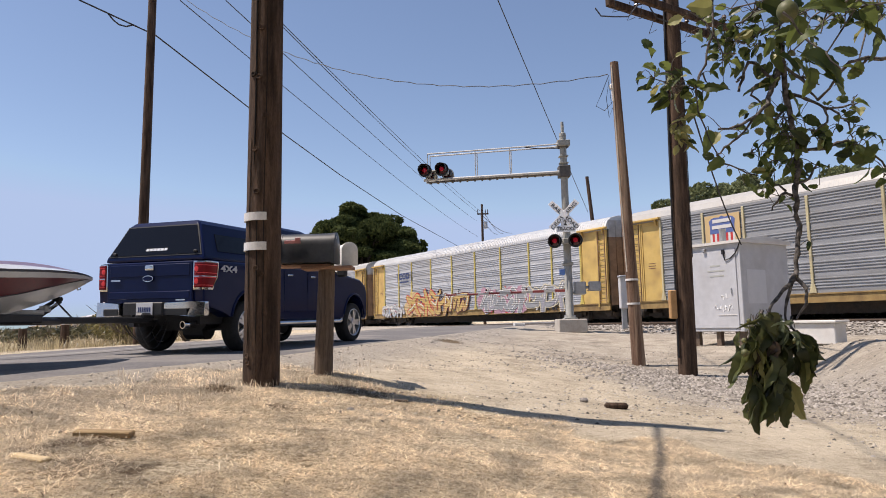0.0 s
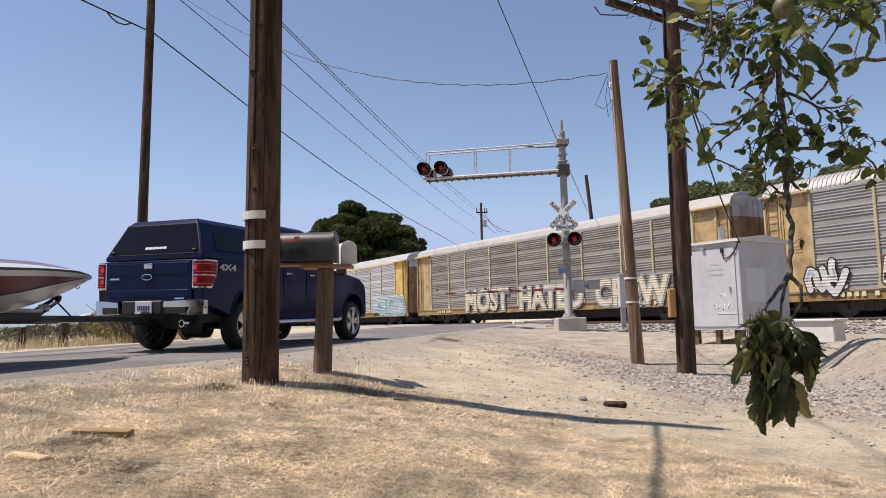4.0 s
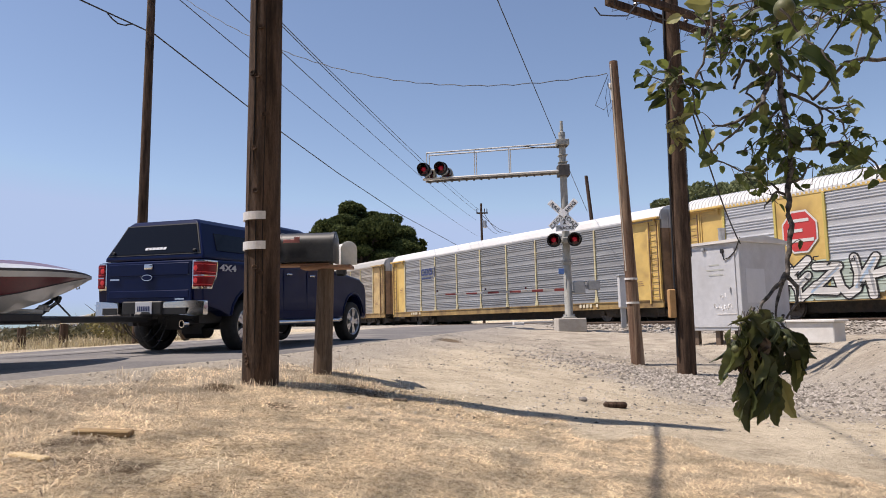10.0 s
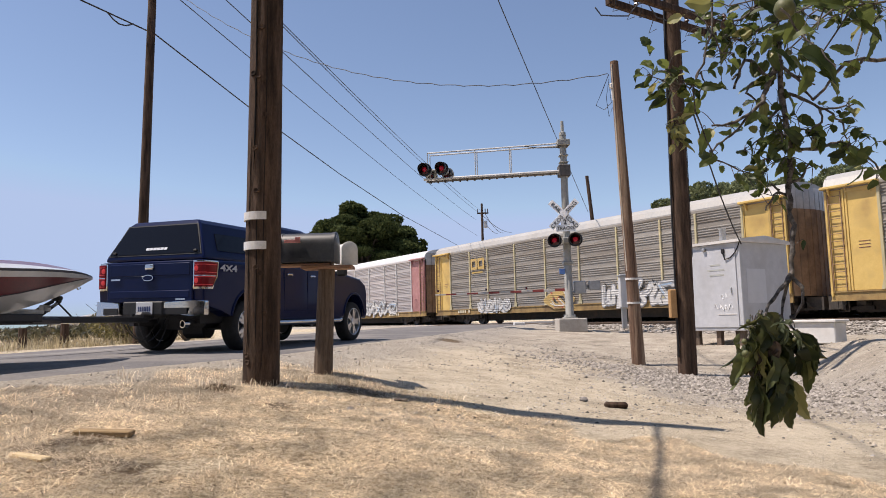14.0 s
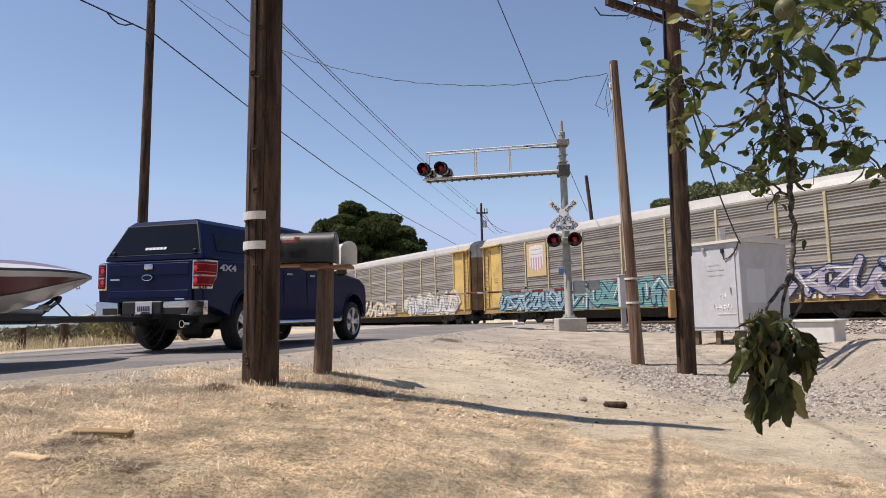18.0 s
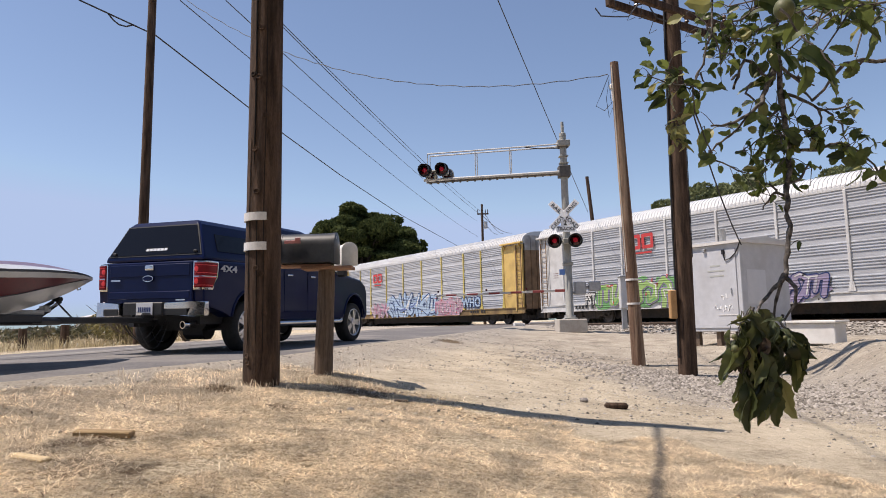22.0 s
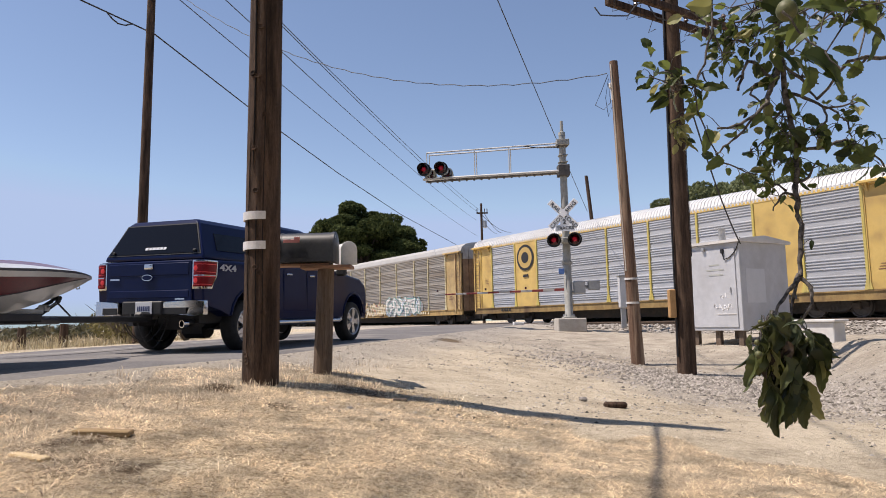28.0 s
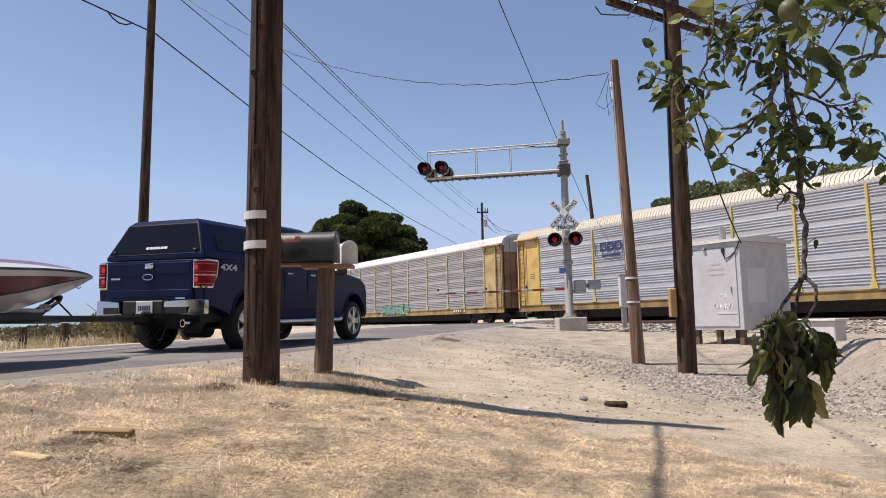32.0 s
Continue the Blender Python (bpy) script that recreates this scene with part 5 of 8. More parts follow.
part("lead", Shape().tube([(-0.33, -0.02, 6.0), (-0.5, 0, 5.6), (-0.62, 0, 5.35), (-0.45, 0, 5.25), (-0.3, 0, 5.4), (-0.33, 0, 5.8)], 0.007, 5), wire_black, lean_pole)
part("drip_loop", Shape().tube([(-0.33, -0.02, 5.9), (-0.40, 0, 5.5), (-0.36, 0, 5.1), (-0.28, 0, 5.3)], 0.006, 5), wire_black, lean_pole)
box_post = thing("meter_box", "grey metal equipment box on a steel post", "utility box", Matrix.Translation((6.841, 26.600, 0.125)) @ Matrix.Scale(1.773, 4))
part("housing", Shape().bevel_box((0, 0, 0.82), (0.17, 0.16, 0.68), 0.015), surface("pale grey box paint", (0.50, 0.51, 0.52), (0.62, 0.62, 0.62), 8, 0.5, bump=0.05), box_post)
part("post", Shape().box((0, 0.02, 0.18), (0.10, 0.08, 0.62)), galv, box_post)
part("lid", Shape().bevel_box((0, -0.02, 1.17), (0.20, 0.20, 0.04), 0.01), galv, box_post)

# distant crossarm
part("crossarm", Shape().box((0.1, 0, 11.3), (1.15, 0.12, 0.14)), pole_wood, far_pole)
for u in (-0.42, 0.0, 0.35, 0.6):
    part("insulator", Shape().tube([(u, 0, 11.35), (u, 0, 11.75)], 0.05, 6), porcelain, far_pole)
part("transformer", Shape().tube([(0.35, 0, 9.8), (0.35, 0, 10.5)], 0.2, 10), galv, far_pole)


def cable(name, label, pts, r, mat):
    return tagged(part(name, Shape().tube(pts, r, 5), mat), label, "cable")


cable("telephone_cable", "thick black telephone cable sagging along the poles", [(-8.766, 14.400, 8.308), (-8.612, 16.000, 8.509), (-7.827, 18.500, 8.681), (-6.729, 23.800, 8.271), (-6.163, 26.700, 8.100), (-4.939, 33.000, 7.824), (-2.649, 45.000, 7.611), (1.304, 66.000, 7.872)], 0.021, wire_black)
cable("cable_loop", "slack loop of black cable on the line", [(-8.432, 17.000, 8.640), (-8.331, 17.100, 8.502), (-8.278, 17.300, 8.469), (-8.195, 17.500, 8.509), (-8.125, 17.800, 8.687)], 0.02, wire_black)
for a, b in (((-4.462, 14.000, 7.448), (3.456, 70.000, 10.810)), ((-3.867, 14.000, 7.484), (3.932, 70.000, 11.381)), ((-3.784, 14.000, 7.457), (4.336, 70.000, 11.430))):
    cable("power_line", "thin power line wire to the distant pole", sag(a, b, 0.3, 20), 0.011, wire_grey)
cable("power_line", "thin power line wire to the distant pole", sag((-5.427, 14.000, 7.471), (3.778, 75.000, 9.801), 0.35, 20), 0.011, wire_grey)
for a, b in (((3.989, 70.000, 11.379), (10.961, 110.000, 14.516)), ((4.336, 70.000, 11.430), (9.607, 110.000, 14.456)), ((3.873, 70.000, 11.324), (8.703, 110.000, 14.386))):
    cable("power_line", "thin power line wire beyond the distant pole", sag(a, b, 0.5, 8), 0.03, wire_grey)
cable("service_cable", "twisted service cable between two poles", [p + Vector((0, 0, 0.015 * math.sin(i * 2.1))) for i, p in enumerate(sag((-7.548, 20.000, 10.410), (3.500, 14.000, 5.652), 1.15, 60))], 0.010, wire_grey)
cable("overhead_wire", "black overhead wire to the pole beyond the tracks", sag(Vector((1.850, 20.000, 10.189)) * 1.75 - Vector((9.518, 45.000, 7.558)) * 0.75, (9.518, 45.000, 7.558), 0.1, 30), 0.016, wire_black)
cable("overhead_wire", "black overhead wire from the banded pole back over the verge", sag((-4.83, -6, 6.5), (-1.50, 6.1, 6.5), 0.05, 10), 0.026, wire_black)
cable("service_drop", "black service cable from pole down to the cabinet", sag((4.327, 12.300, 5.448), (7.452, 17.300, 2.373), 0.35, 16), 0.016, wire_black)

# two mailboxes on a shared post
mail = thing("mailbox_post", "weathered round wooden mailbox post with a plank shelf", "post", Matrix.Translation((-1.195, 6.800, 0.138)) @ Matrix.Scale(1.0625, 4))
part("post", pole_shape((0, 0, -0.2), (0.045, 0, 0.935), 0.088, 0.076, 14, 0.02, 7), post_wood, mail, smooth=60)
board = surface("weathered shelf board", (0.20, 0.10, 0.06), (0.36, 0.22, 0.15), 7, 0.9, bump=0.4, stretch=(1, 6, 6))
part("shelf", Shape().bevel_box((0.06, 0.0, 0.955), (0.46, 0.24, 0.03), 0.004).bevel_box((-0.16, 0.0, 0.98), (0.5, 0.2, 0.022), 0.004), board, mail, "reddish weathered plank shelf")


def mailbox(name, label, m, length, width, height, mat):
    b = thing(name, label, "mailbox", m)
    def arch(x, g):
        w, h = width / 2 + g, height - width / 2
        return [(x, -w, -g)] + [(x, -w * math.cos(a * math.pi / 10), h + w * math.sin(a * math.pi / 10)) for a in range(11)] + [(x, w, -g)]
    part("body", Shape().loft([arch(-length / 2, 0), arch(length / 2 - 0.02, 0)]), mat, b, smooth=40)
    part("door", Shape().loft([arch(length / 2 - 0.03, 0.006), arch(length / 2, 0.006), arch(length / 2 + 0.006, -0.01)]), mat, b, smooth=40)
    part("rear_rim", Shape().loft([arch(-length / 2 - 0.004, 0.004), arch(-length / 2 + 0.015, 0.004)]), mat, b, smooth=40)
    part("base_lip", Shape().box((0, -width / 2 - 0.003, 0.02), (length, 0.008, 0.03)), mat, b)
    return b


mail_black = surface("black enamel", (0.016, 0.017, 0.019), (0.035, 0.036, 0.038), 14, 0.42, 0.0, bump=0.05, dirt=(0.09, 0.085, 0.08), dirt_scale=5, dirt_amount=0.4)
mail_white = surface("chalky white enamel", (0.62, 0.61, 0.57), (0.74, 0.73, 0.69), 10, 0.5, bump=0.05)
mc = Vector((-1.302, 6.747, 1.198))
big = mailbox("mailbox", "large black metal mailbox with a red flag", Matrix.Translation(mc) @ pose(0, 0, 0, 0, 0, -3) @ Matrix.Scale(1.0625, 4), 0.50, 0.24, 0.275, mail_black)
part("flag", Shape().bevel_box((-0.13, -0.128, 0.190), (0.15, 0.006, 0.028), 0.002).bevel_box((-0.08, -0.128, 0.202), (0.05, 0.006, 0.05), 0.002), surface("faded red flag paint", (0.50, 0.20, 0.19), (0.55, 0.2, 0.18), 20, 0.6), big, "faded red flag")
part("latch", Shape().bevel_box((0.245, -0.06, 0.23), (0.03, 0.02, 0.03), 0.004), galv, big)
mailbox("mailbox", "small white metal mailbox", Matrix.Translation(Vector((-0.993, 7.034, 1.193))) @ pose(0, 0, 0, 0, 0, -66) @ Matrix.Scale(1.0625, 4), 0.27, 0.145, 0.21, mail_white)


# Crossing signal: mast, cantilever, lamps, crossbuck, gate
silver = surface("silver aluminium paint", (0.25, 0.25, 0.225), (0.38, 0.375, 0.34), 8, 0.5, 0.08, bump=0.08, dirt=(0.30, 0.28, 0.26), dirt_scale=2.2, dirt_amount=0.5)
# sunlit beams and the shaded walkway underside are put into these two colours
silver_lit = surface("sunlit silver paint", (0.46, 0.46, 0.45), (0.60, 0.60, 0.58), 8, 0.5, 0.05, bump=0.08, dirt=(0.34, 0.32, 0.29), dirt_scale=2.2, dirt_amount=0.5)
mast_dark = surface("dark stained and shaded steel", (0.05, 0.047, 0.045), (0.12, 0.11, 0.10), 10, 0.7, bump=0.2)
black_paint = surface("black signal paint", (0.012, 0.012, 0.013), (0.03, 0.03, 0.03), 10, 0.5, bump=0.05)
concrete = surface("weathered concrete", (0.36, 0.33, 0.29), (0.50, 0.47, 0.42), 7, 0.95, bump=0.3, dirt=(0.30, 0.26, 0.22), dirt_scale=2, dirt_amount=0.6)
sign_white = surface("white sign sheeting", (0.84, 0.84, 0.84), (0.88, 0.88, 0.88), 6, 0.45, bump=0.02)
red_lens = plain("red lamp glass", (0.055, 0.003, 0.006), 0.12)
red_lit = plain("lit red lamp glass", (0.42, 0.010, 0.025), 0.2, glow=0.16)
MAST = Vector((4.475, 25.0, 0.0))
mast = thing("crossing_signal", "silver crossing signal mast with cantilever, red lamps and crossbuck", "railway signal", Matrix.Translation(MAST))
part("footing", Shape().bevel_box((0.02, 0, 0.37), (1.0, 1.0, 0.5), 0.03), concrete, mast, "concrete footing")
part("base_plate", Shape().bevel_box((0, 0, 0.64), (0.46, 0.46, 0.05), 0.01), silver, mast)
part("pole", Shape().tube([(0, 0, 0.6), (0, 0, 0.68), (0, 0, 0.75), (0, 0, 4.0), (0, 0, 7.35)], (0.21, 0.21, 0.145, 0.135, 0.12), 18), silver, mast, smooth=50)
part("finial", Shape().tube([(0, 0, 7.3), (0, 0, 7.42), (0, 0, 7.45), (0, 0, 7.85)], (0.13, 0.12, 0.065, 0.055), 12), silver, mast, smooth=50)
for i in range(8):
    a = i * 0.7854
    part("bolt", Shape().tube([(0.19 * math.cos(a), 0.19 * math.sin(a), 0.62), (0.19 * math.cos(a), 0.19 * math.sin(a), 0.76)], 0.018, 6), galv, mast)
for z, w, h in ((5.98, 0.42, 0.42), (6.92, 0.36, 0.10), (7.02, 0.46, 0.22), (2.6, 0.34, 0.12), (6.3, 0.33, 0.05), (6.55, 0.33, 0.05)):
    part("clamp", Shape().bevel_box((0, 0, z), (w, w, h), 0.02), mast_dark if z in (5.98, 6.92) else silver, mast)
ACROSS = Vector((-math.cos(WAY_YAW), math.sin(WAY_YAW), 0))      # out over the road
FACING = Vector((-math.sin(WAY_YAW), -math.cos(WAY_YAW), 0))     # towards oncoming drivers


def out(d, f, z):
    return ACROSS * d + FACING * f + Vector((0, 0, z))


for f in (-0.2, 0.2):
    part("beam", Shape().tube([out(0.15, f, 5.95), out(5.25, f, 5.99)], 0.050, 8), silver_lit, mast, smooth=60)
    part("handrail", Shape().tube([out(0.1, f, 6.98), out(5.1, f, 7.0)], 0.028, 7), silver_lit, mast, smooth=60)
    for d in (1.95, 3.25, 5.1):
        part("stanchion", Shape().tube([out(d, f, 5.95), out(d, f, 7.0)], 0.022, 6), silver_lit, mast)
for i in range(17):
    part("walkway_rung", Shape().bevel_box(out(0.5 + i * 0.285, 0, 5.905), (0.06, 0.40, 0.03), 0.005, Matrix.Rotation(-WAY_YAW, 3, "Z")), mast_dark, mast)
part("walkway_grate", Shape().box(out(2.7, 0, 5.93), (4.9, 0.30, 0.02), Matrix.Rotation(-WAY_YAW, 3, "Z")), mast_dark, mast)
part("cable", Shape().tube([out(0.15, 0.1, 6.85), out(0.9, 0.15, 6.88), out(1.4, 0.2, 6.97)], 0.018, 6), wire_black, mast)


def disc(c, r0, r1, d0, d1, n=20, aim=FACING):
    """A ring or cone about the line of sight."""
    side = Vector((0, 0, 1)).cross(aim).normalized()
    up = Vector((0, 0, 1))
    return [[Vector(c) + aim * d + (side * math.cos(6.28318 * k / n) + up * math.sin(6.28318 * k / n)) * r for k in range(n)] for r, d in ((r0, d0), (r1, d1))]


def lamp(c, lit, background=0.255):
    lp = part("lamp", Shape().loft(disc(c, background, background * 0.98, 0.0, 0.02)), black_paint, mast, "round black signal lamp with hood")
    part("housing", Shape().loft(disc(c, 0.24, 0.17, -0.02, -0.46)), silver, lp, smooth=50)
    hood = disc(c, 0.205, 0.20, 0.01, 0.34)
    s = Shape()
    a, b = hood
    n = len(a)
    keep = [k for k in range(n) if not (n * 0.62 < k < n * 0.88)]
    for k in keep:
        k2 = (k + 1) % n
        mid = Vector(c)
        inn = [mid + (p - mid) * 0.97 for p in (a[k], a[k2])] + [p - (p - mid - FACING * 0.34) * 0.03 for p in (b[k2], b[k])]
        s.add([a[k], a[k2], b[k2], b[k]] + inn, [(0, 1, 2, 3), (7, 6, 5, 4), (3, 2, 6, 7)])
    part("hood", s, black_paint, lp)
    part("lens", Shape().loft(disc(c, 0.175, 0.12, 0.03, 0.07)), red_lens, lp, "dark red lens", smooth=50)
    if lit:
        part("bulb", Shape().loft(disc(c, 0.085, 0.05, 0.072, 0.082)), red_lit, lp, "glowing red bulb")
    part("rim", Shape().loft(disc(c, background + 0.003, background - 0.01, 0.02, 0.05), caps=False), black_paint, lp)


for d, lit in ((4.47, True), (5.13, True)):
    lamp(out(d, 0.48, 6.30), lit)
    lamp(out(d, -0.45, 6.30), False, 0.18)
part("lamp_bracket", Shape().tube([out(4.4, 0.3, 6.3), out(5.2, 0.3, 6.3)], 0.04, 8).tube([out(4.8, 0.3, 6.3), out(4.8, 0.2, 5.95)], 0.035, 8), silver, mast)
for d, lit in ((0.40, True), (-0.33, True)):
    lamp(out(d, 0.42, 3.40), lit)
part("lamp_bracket", Shape().tube([out(0.4, 0.28, 3.40), out(-0.36, 0.28, 3.40)], 0.035, 8).bevel_box(out(0.03, 0.18, 3.40), (0.22, 0.3, 0.2), 0.02), silver, mast)
face = Matrix(((ACROSS.x * -1, 0, -FACING.x * -1, 0), (ACROSS.y * -1, 0, -FACING.y * -1, 0), (0, 1, 0, 0), (0, 0, 0, 1)))
for sgn, words in ((-1, ("RAIL", "ROAD")), (1, ("CROS", "SING"))):
    m = Matrix.Translation(out(0.05, 0.20 + 0.012 * sgn, 4.36)) @ face @ Matrix.Rotation(radians(45 * sgn), 4, "Z")
    blade = part("crossbuck_blade", Shape().bevel_box((0, 0, 0), (1.36, 0.225, 0.006), 0.002), sign_white, mast, "white crossbuck blade with black letters")
    blade.matrix_basis = m
    for x, w in zip((-0.37, 0.37), words):
        flat_text(w, 0.140, inks["black"], blade, Matrix.Translation((x, -0.070, 0.006)), bold=0.001, squeeze=1.15)
plate = part("track_count_plate", Shape().bevel_box((0, 0, 0), (0.68, 0.24, 0.006), 0.002), sign_white, mast, "white plate that gives the number of tracks")
plate.matrix_basis = Matrix.Translation(out(0.0, 0.19, 3.86)) @ face
flat_text("TRACKS", 0.12, inks["black"], plate, Matrix.Translation((0, -0.06, 0.006)), bold=0.004)
num = part("track_count_plate", Shape().bevel_box((0, 0, 0), (0.30, 0.22, 0.006), 0.002), sign_white, mast)
num.matrix_basis = Matrix.Translation(out(0.02, 0.19, 4.08)) @ face
flat_text("2", 0.17, inks["black"], num, Matrix.Translation((0, -0.08, 0.006)), bold=0.006)
# gate mechanism and lowered arm
gate = thing("crossing_gate", "lowered crossing gate arm with red and white stripes", "crossing gate", Matrix.Translation(MAST + out(-0.05, -0.3, 0)))
part("mechanism", Shape().bevel_box(out(-0.32, 0.1, 1.72), (0.42, 0.36, 0.46), 0.03), galv, gate)
part("counterweight", Shape().bevel_box(out(-0.85, 0.0, 1.78), (0.42, 0.20, 0.34), 0.02).box(out(-0.5, 0, 1.75), (0.7, 0.06, 0.10)), galv, gate)
part("bracket", Shape().tube([out(0.05, 0.25, 1.55), out(-0.3, 0.2, 1.55)], 0.05, 8), silver, gate)
gate_red, gate_white = plain("red gate sheeting", (0.25, 0.045, 0.04), 0.6), plain("white gate sheeting", (0.46, 0.44, 0.41), 0.5)
for i in range(12):
    d0 = 0.15 + i * 0.41
    h = 0.12 - 0.005 * i
    part("arm_stripe", Shape().bevel_box(out(d0 + 0.205, 0, 1.66 - 0.004 * i), (0.41, 0.03, h * 0.8), 0.006, Matrix.Rotation(-WAY_YAW, 3, "Z")), gate_red if i % 2 == 0 else gate_white, gate)
for d in (1.6, 3.1, 4.95):
    part("gate_lamp", Shape().tube([out(d, 0.05, 1.72), out(d, 0.05, 1.80)], 0.035, 8), red_lens, gate, "small red gate lamp")
part("blue_notice", Shape().bevel_box(out(0.20, 0.18, 2.30), (0.20, 0.02, 0.20), 0.003), plain("blue notice enamel", (0.11, 0.22, 0.52), 0.4), mast, "small blue notice plate")

# signal cabinet
cab_paint = surface("pale grey cabinet paint", (0.46, 0.475, 0.505), (0.56, 0.57, 0.595), 5, 0.5, 0.0, bump=0.05, dirt=(0.38, 0.375, 0.37), dirt_scale=1.6, dirt_amount=0.5)
cab_roof = surface("pale cabinet roof paint", (0.62, 0.60, 0.57), (0.72, 0.70, 0.66), 5, 0.55, bump=0.05, dirt=(0.5, 0.45, 0.4), dirt_scale=2, dirt_amount=0.5)
B = Vector((7.40, 17.3, 0.21))
cab = thing("signal_cabinet", "pale grey metal railway signal cabinet on short legs", "cabinet", Matrix.Translation(B) @ turn_track)
# local x runs across the tracks, local y along them; the corner stands nearest
W, L, HH = 2.05, 1.62, 2.22
part("body", Shape().bevel_box((W / 2, L / 2, HH / 2), (W, L, HH), 0.012), cab_paint, cab)
s = Shape()
s.loft([[(-0.09, -0.09, HH), (W + 0.09, -0.09, HH), (W + 0.09, L + 0.09, HH), (-0.09, L + 0.09, HH)], [(-0.09, -0.09, HH + 0.07), (W + 0.09, -0.09, HH + 0.07), (W + 0.09, L + 0.09, HH + 0.07), (-0.09, L + 0.09, HH + 0.07)], [(W / 2 - 0.05, -0.07, HH + 0.19), (W / 2 + 0.05, -0.07, HH + 0.19), (W / 2 + 0.05, L + 0.07, HH + 0.19), (W / 2 - 0.05, L + 0.07, HH + 0.19)]])
part("roof", s, cab_roof, cab)
part("roof_vent", Shape().tube([(0.35, 0.7, HH + 0.05), (0.35, 0.7, HH + 0.40), (0.35, 0.7, HH + 0.44)], (0.085, 0.085, 0.10), 12), galv, cab, smooth=50)
door = part("door", Shape().bevel_box((-0.012, L / 2, HH / 2 - 0.02), (0.025, L - 0.24, HH - 0.22), 0.006), cab_paint, cab)
part("handle", Shape().bevel_box((-0.04, 0.28, 1.02), (0.03, 0.03, 0.14), 0.006), galv, door)
for z in (0.35, 1.1, 1.85):
    part("hinge", Shape().tube([(-0.03, L - 0.13, z - 0.06), (-0.03, L - 0.13, z + 0.06)], 0.016, 6), galv, door)
for x, y in ((0.15, 0.15), (W - 0.15, 0.15), (0.15, L - 0.15), (W - 0.15, L - 0.15), (0.15, L / 2), (W / 2, 0.15)):
    part("leg", Shape().box((x, y, -0.25), (0.13, 0.13, 0.5)), post_wood, cab, "short brown timber leg")
part("lamp_bracket", Shape().bevel_box((-0.05, L * 0.62, HH - 0.12), (0.08, 0.09, 0.07), 0.01), galv, cab)
part("cable_gland", Shape().bevel_box((-0.04, 0.45, HH - 0.20), (0.06, 0.08, 0.12), 0.01).tube([(-0.04, 0.45, HH - 0.25), (-0.05, 0.40, HH - 0.42), (-0.04, 0.25, HH - 0.38), (-0.03, 0.1, HH - 0.25), (-0.02, 0.02, HH - 0.1), (0.0, -0.05, HH + 0.1)], 0.014, 6), wire_black, cab)
part("door_crossbar", Shape().box((-0.03, 0.42, 0.42), (0.012, 0.55, 0.022)), band_white, cab, "white chalk line")
part("sprayed_mark", Shape().box((-0.028, 0.62, 0.62), (0.004, 0.04, 0.10)).box((-0.028, 0.48, 0.60), (0.004, 0.04, 0.12)).box((-0.028, 0.36, 0.62), (0.004, 0.03, 0.10)).box((-0.028, 0.44, 0.9), (0.004, 0.03, 0.12)), sign_white, cab)
part("repainted_patch", Shape().bevel_box((0.62, -0.003, 1.12), (0.80, 0.006, 0.86), 0.002), surface("fresh pale grey paint", (0.56, 0.58, 0.61), (0.62, 0.63, 0.66), 6, 0.5, bump=0.03), cab, "paler repainted patch")
part("scrawl", Shape().tube([(-0.03, 0.80 - 0.045 * i, 0.60 + 0.075 * math.sin(i * 1.9) + 0.02 * math.sin(i * 0.7)) for i in range(13)], 0.008, 4).tube([(-0.03, 0.55 + 0.04 * math.cos(i * 0.9), 0.86 + 0.05 * math.sin(i * 1.1)) for i in range(6)], 0.007, 4), sign_white, cab, "white sprayed scrawl")
part("faint_notice", Shape().box((-0.028, 0.7, 1.55), (0.004, 0.5, 0.04)).box((-0.028, 0.68, 1.42), (0.004, 0.42, 0.04)).box((-0.028, 0.72, 1.68), (0.004, 0.3, 0.04)), plain("faded notice print", (0.42, 0.43, 0.40), 0.6), cab)
# low white vault beside the cabinet
vault = thing("cable_vault", "low white concrete cable vault with a lid", "utility box", Matrix.Translation(Vector((9.013, 16.200, 0.020))) @ turn_track)
white_conc = surface("white painted concrete", (0.60, 0.60, 0.58), (0.72, 0.71, 0.69), 6, 0.7, bump=0.1, dirt=(0.5, 0.46, 0.42), dirt_scale=2.5, dirt_amount=0.5)
part("box", Shape().bevel_box((0.25, 0.60, 0.12), (0.50, 1.20, 0.50), 0.02), white_conc, vault)
part("lid", Shape().bevel_box((0.25, 0.60, 0.40), (0.62, 1.32, 0.06), 0.012), white_conc, vault)


# Pickup with a camper shell, and the boat on its trailer
blue = surface("dark blue car paint", (0.0040, 0.0090, 0.044), (0.0054, 0.0112, 0.055), 4, 0.30, 0.0, bump=0.0, dirt=(0.006, 0.011, 0.040), dirt_scale=2, dirt_amount=0.3, coat=0.24, spec=0.05)
glass = plain("dark tinted glass", (0.005, 0.006, 0.010), 0.06, spec=0.2)
chrome = plain("chrome", (0.52, 0.52, 0.53), 0.10, 1.0)
rubber = surface("tyre rubber", (0.012, 0.012, 0.012), (0.028, 0.027, 0.026), 14, 0.85, bump=0.3)
black_plastic = surface("black plastic", (0.012, 0.012, 0.013), (0.024, 0.024, 0.025), 20, 0.6, bump=0.1)
tail_red = plain("red tail lamp", (0.17, 0.006, 0.010), 0.25, glow=0.03, spec=0.2)
tail_bright = plain("bright red tail lamp bulb lens", (0.55, 0.045, 0.05), 0.3, glow=0.22, spec=0.15)
alloy = plain("bright alloy wheel", (0.62, 0.62, 0.63), 0.3, 0.85)
steel_black = surface("black trailer frame paint", (0.010, 0.010, 0.011), (0.022, 0.022, 0.024), 10, 0.55, bump=0.1)


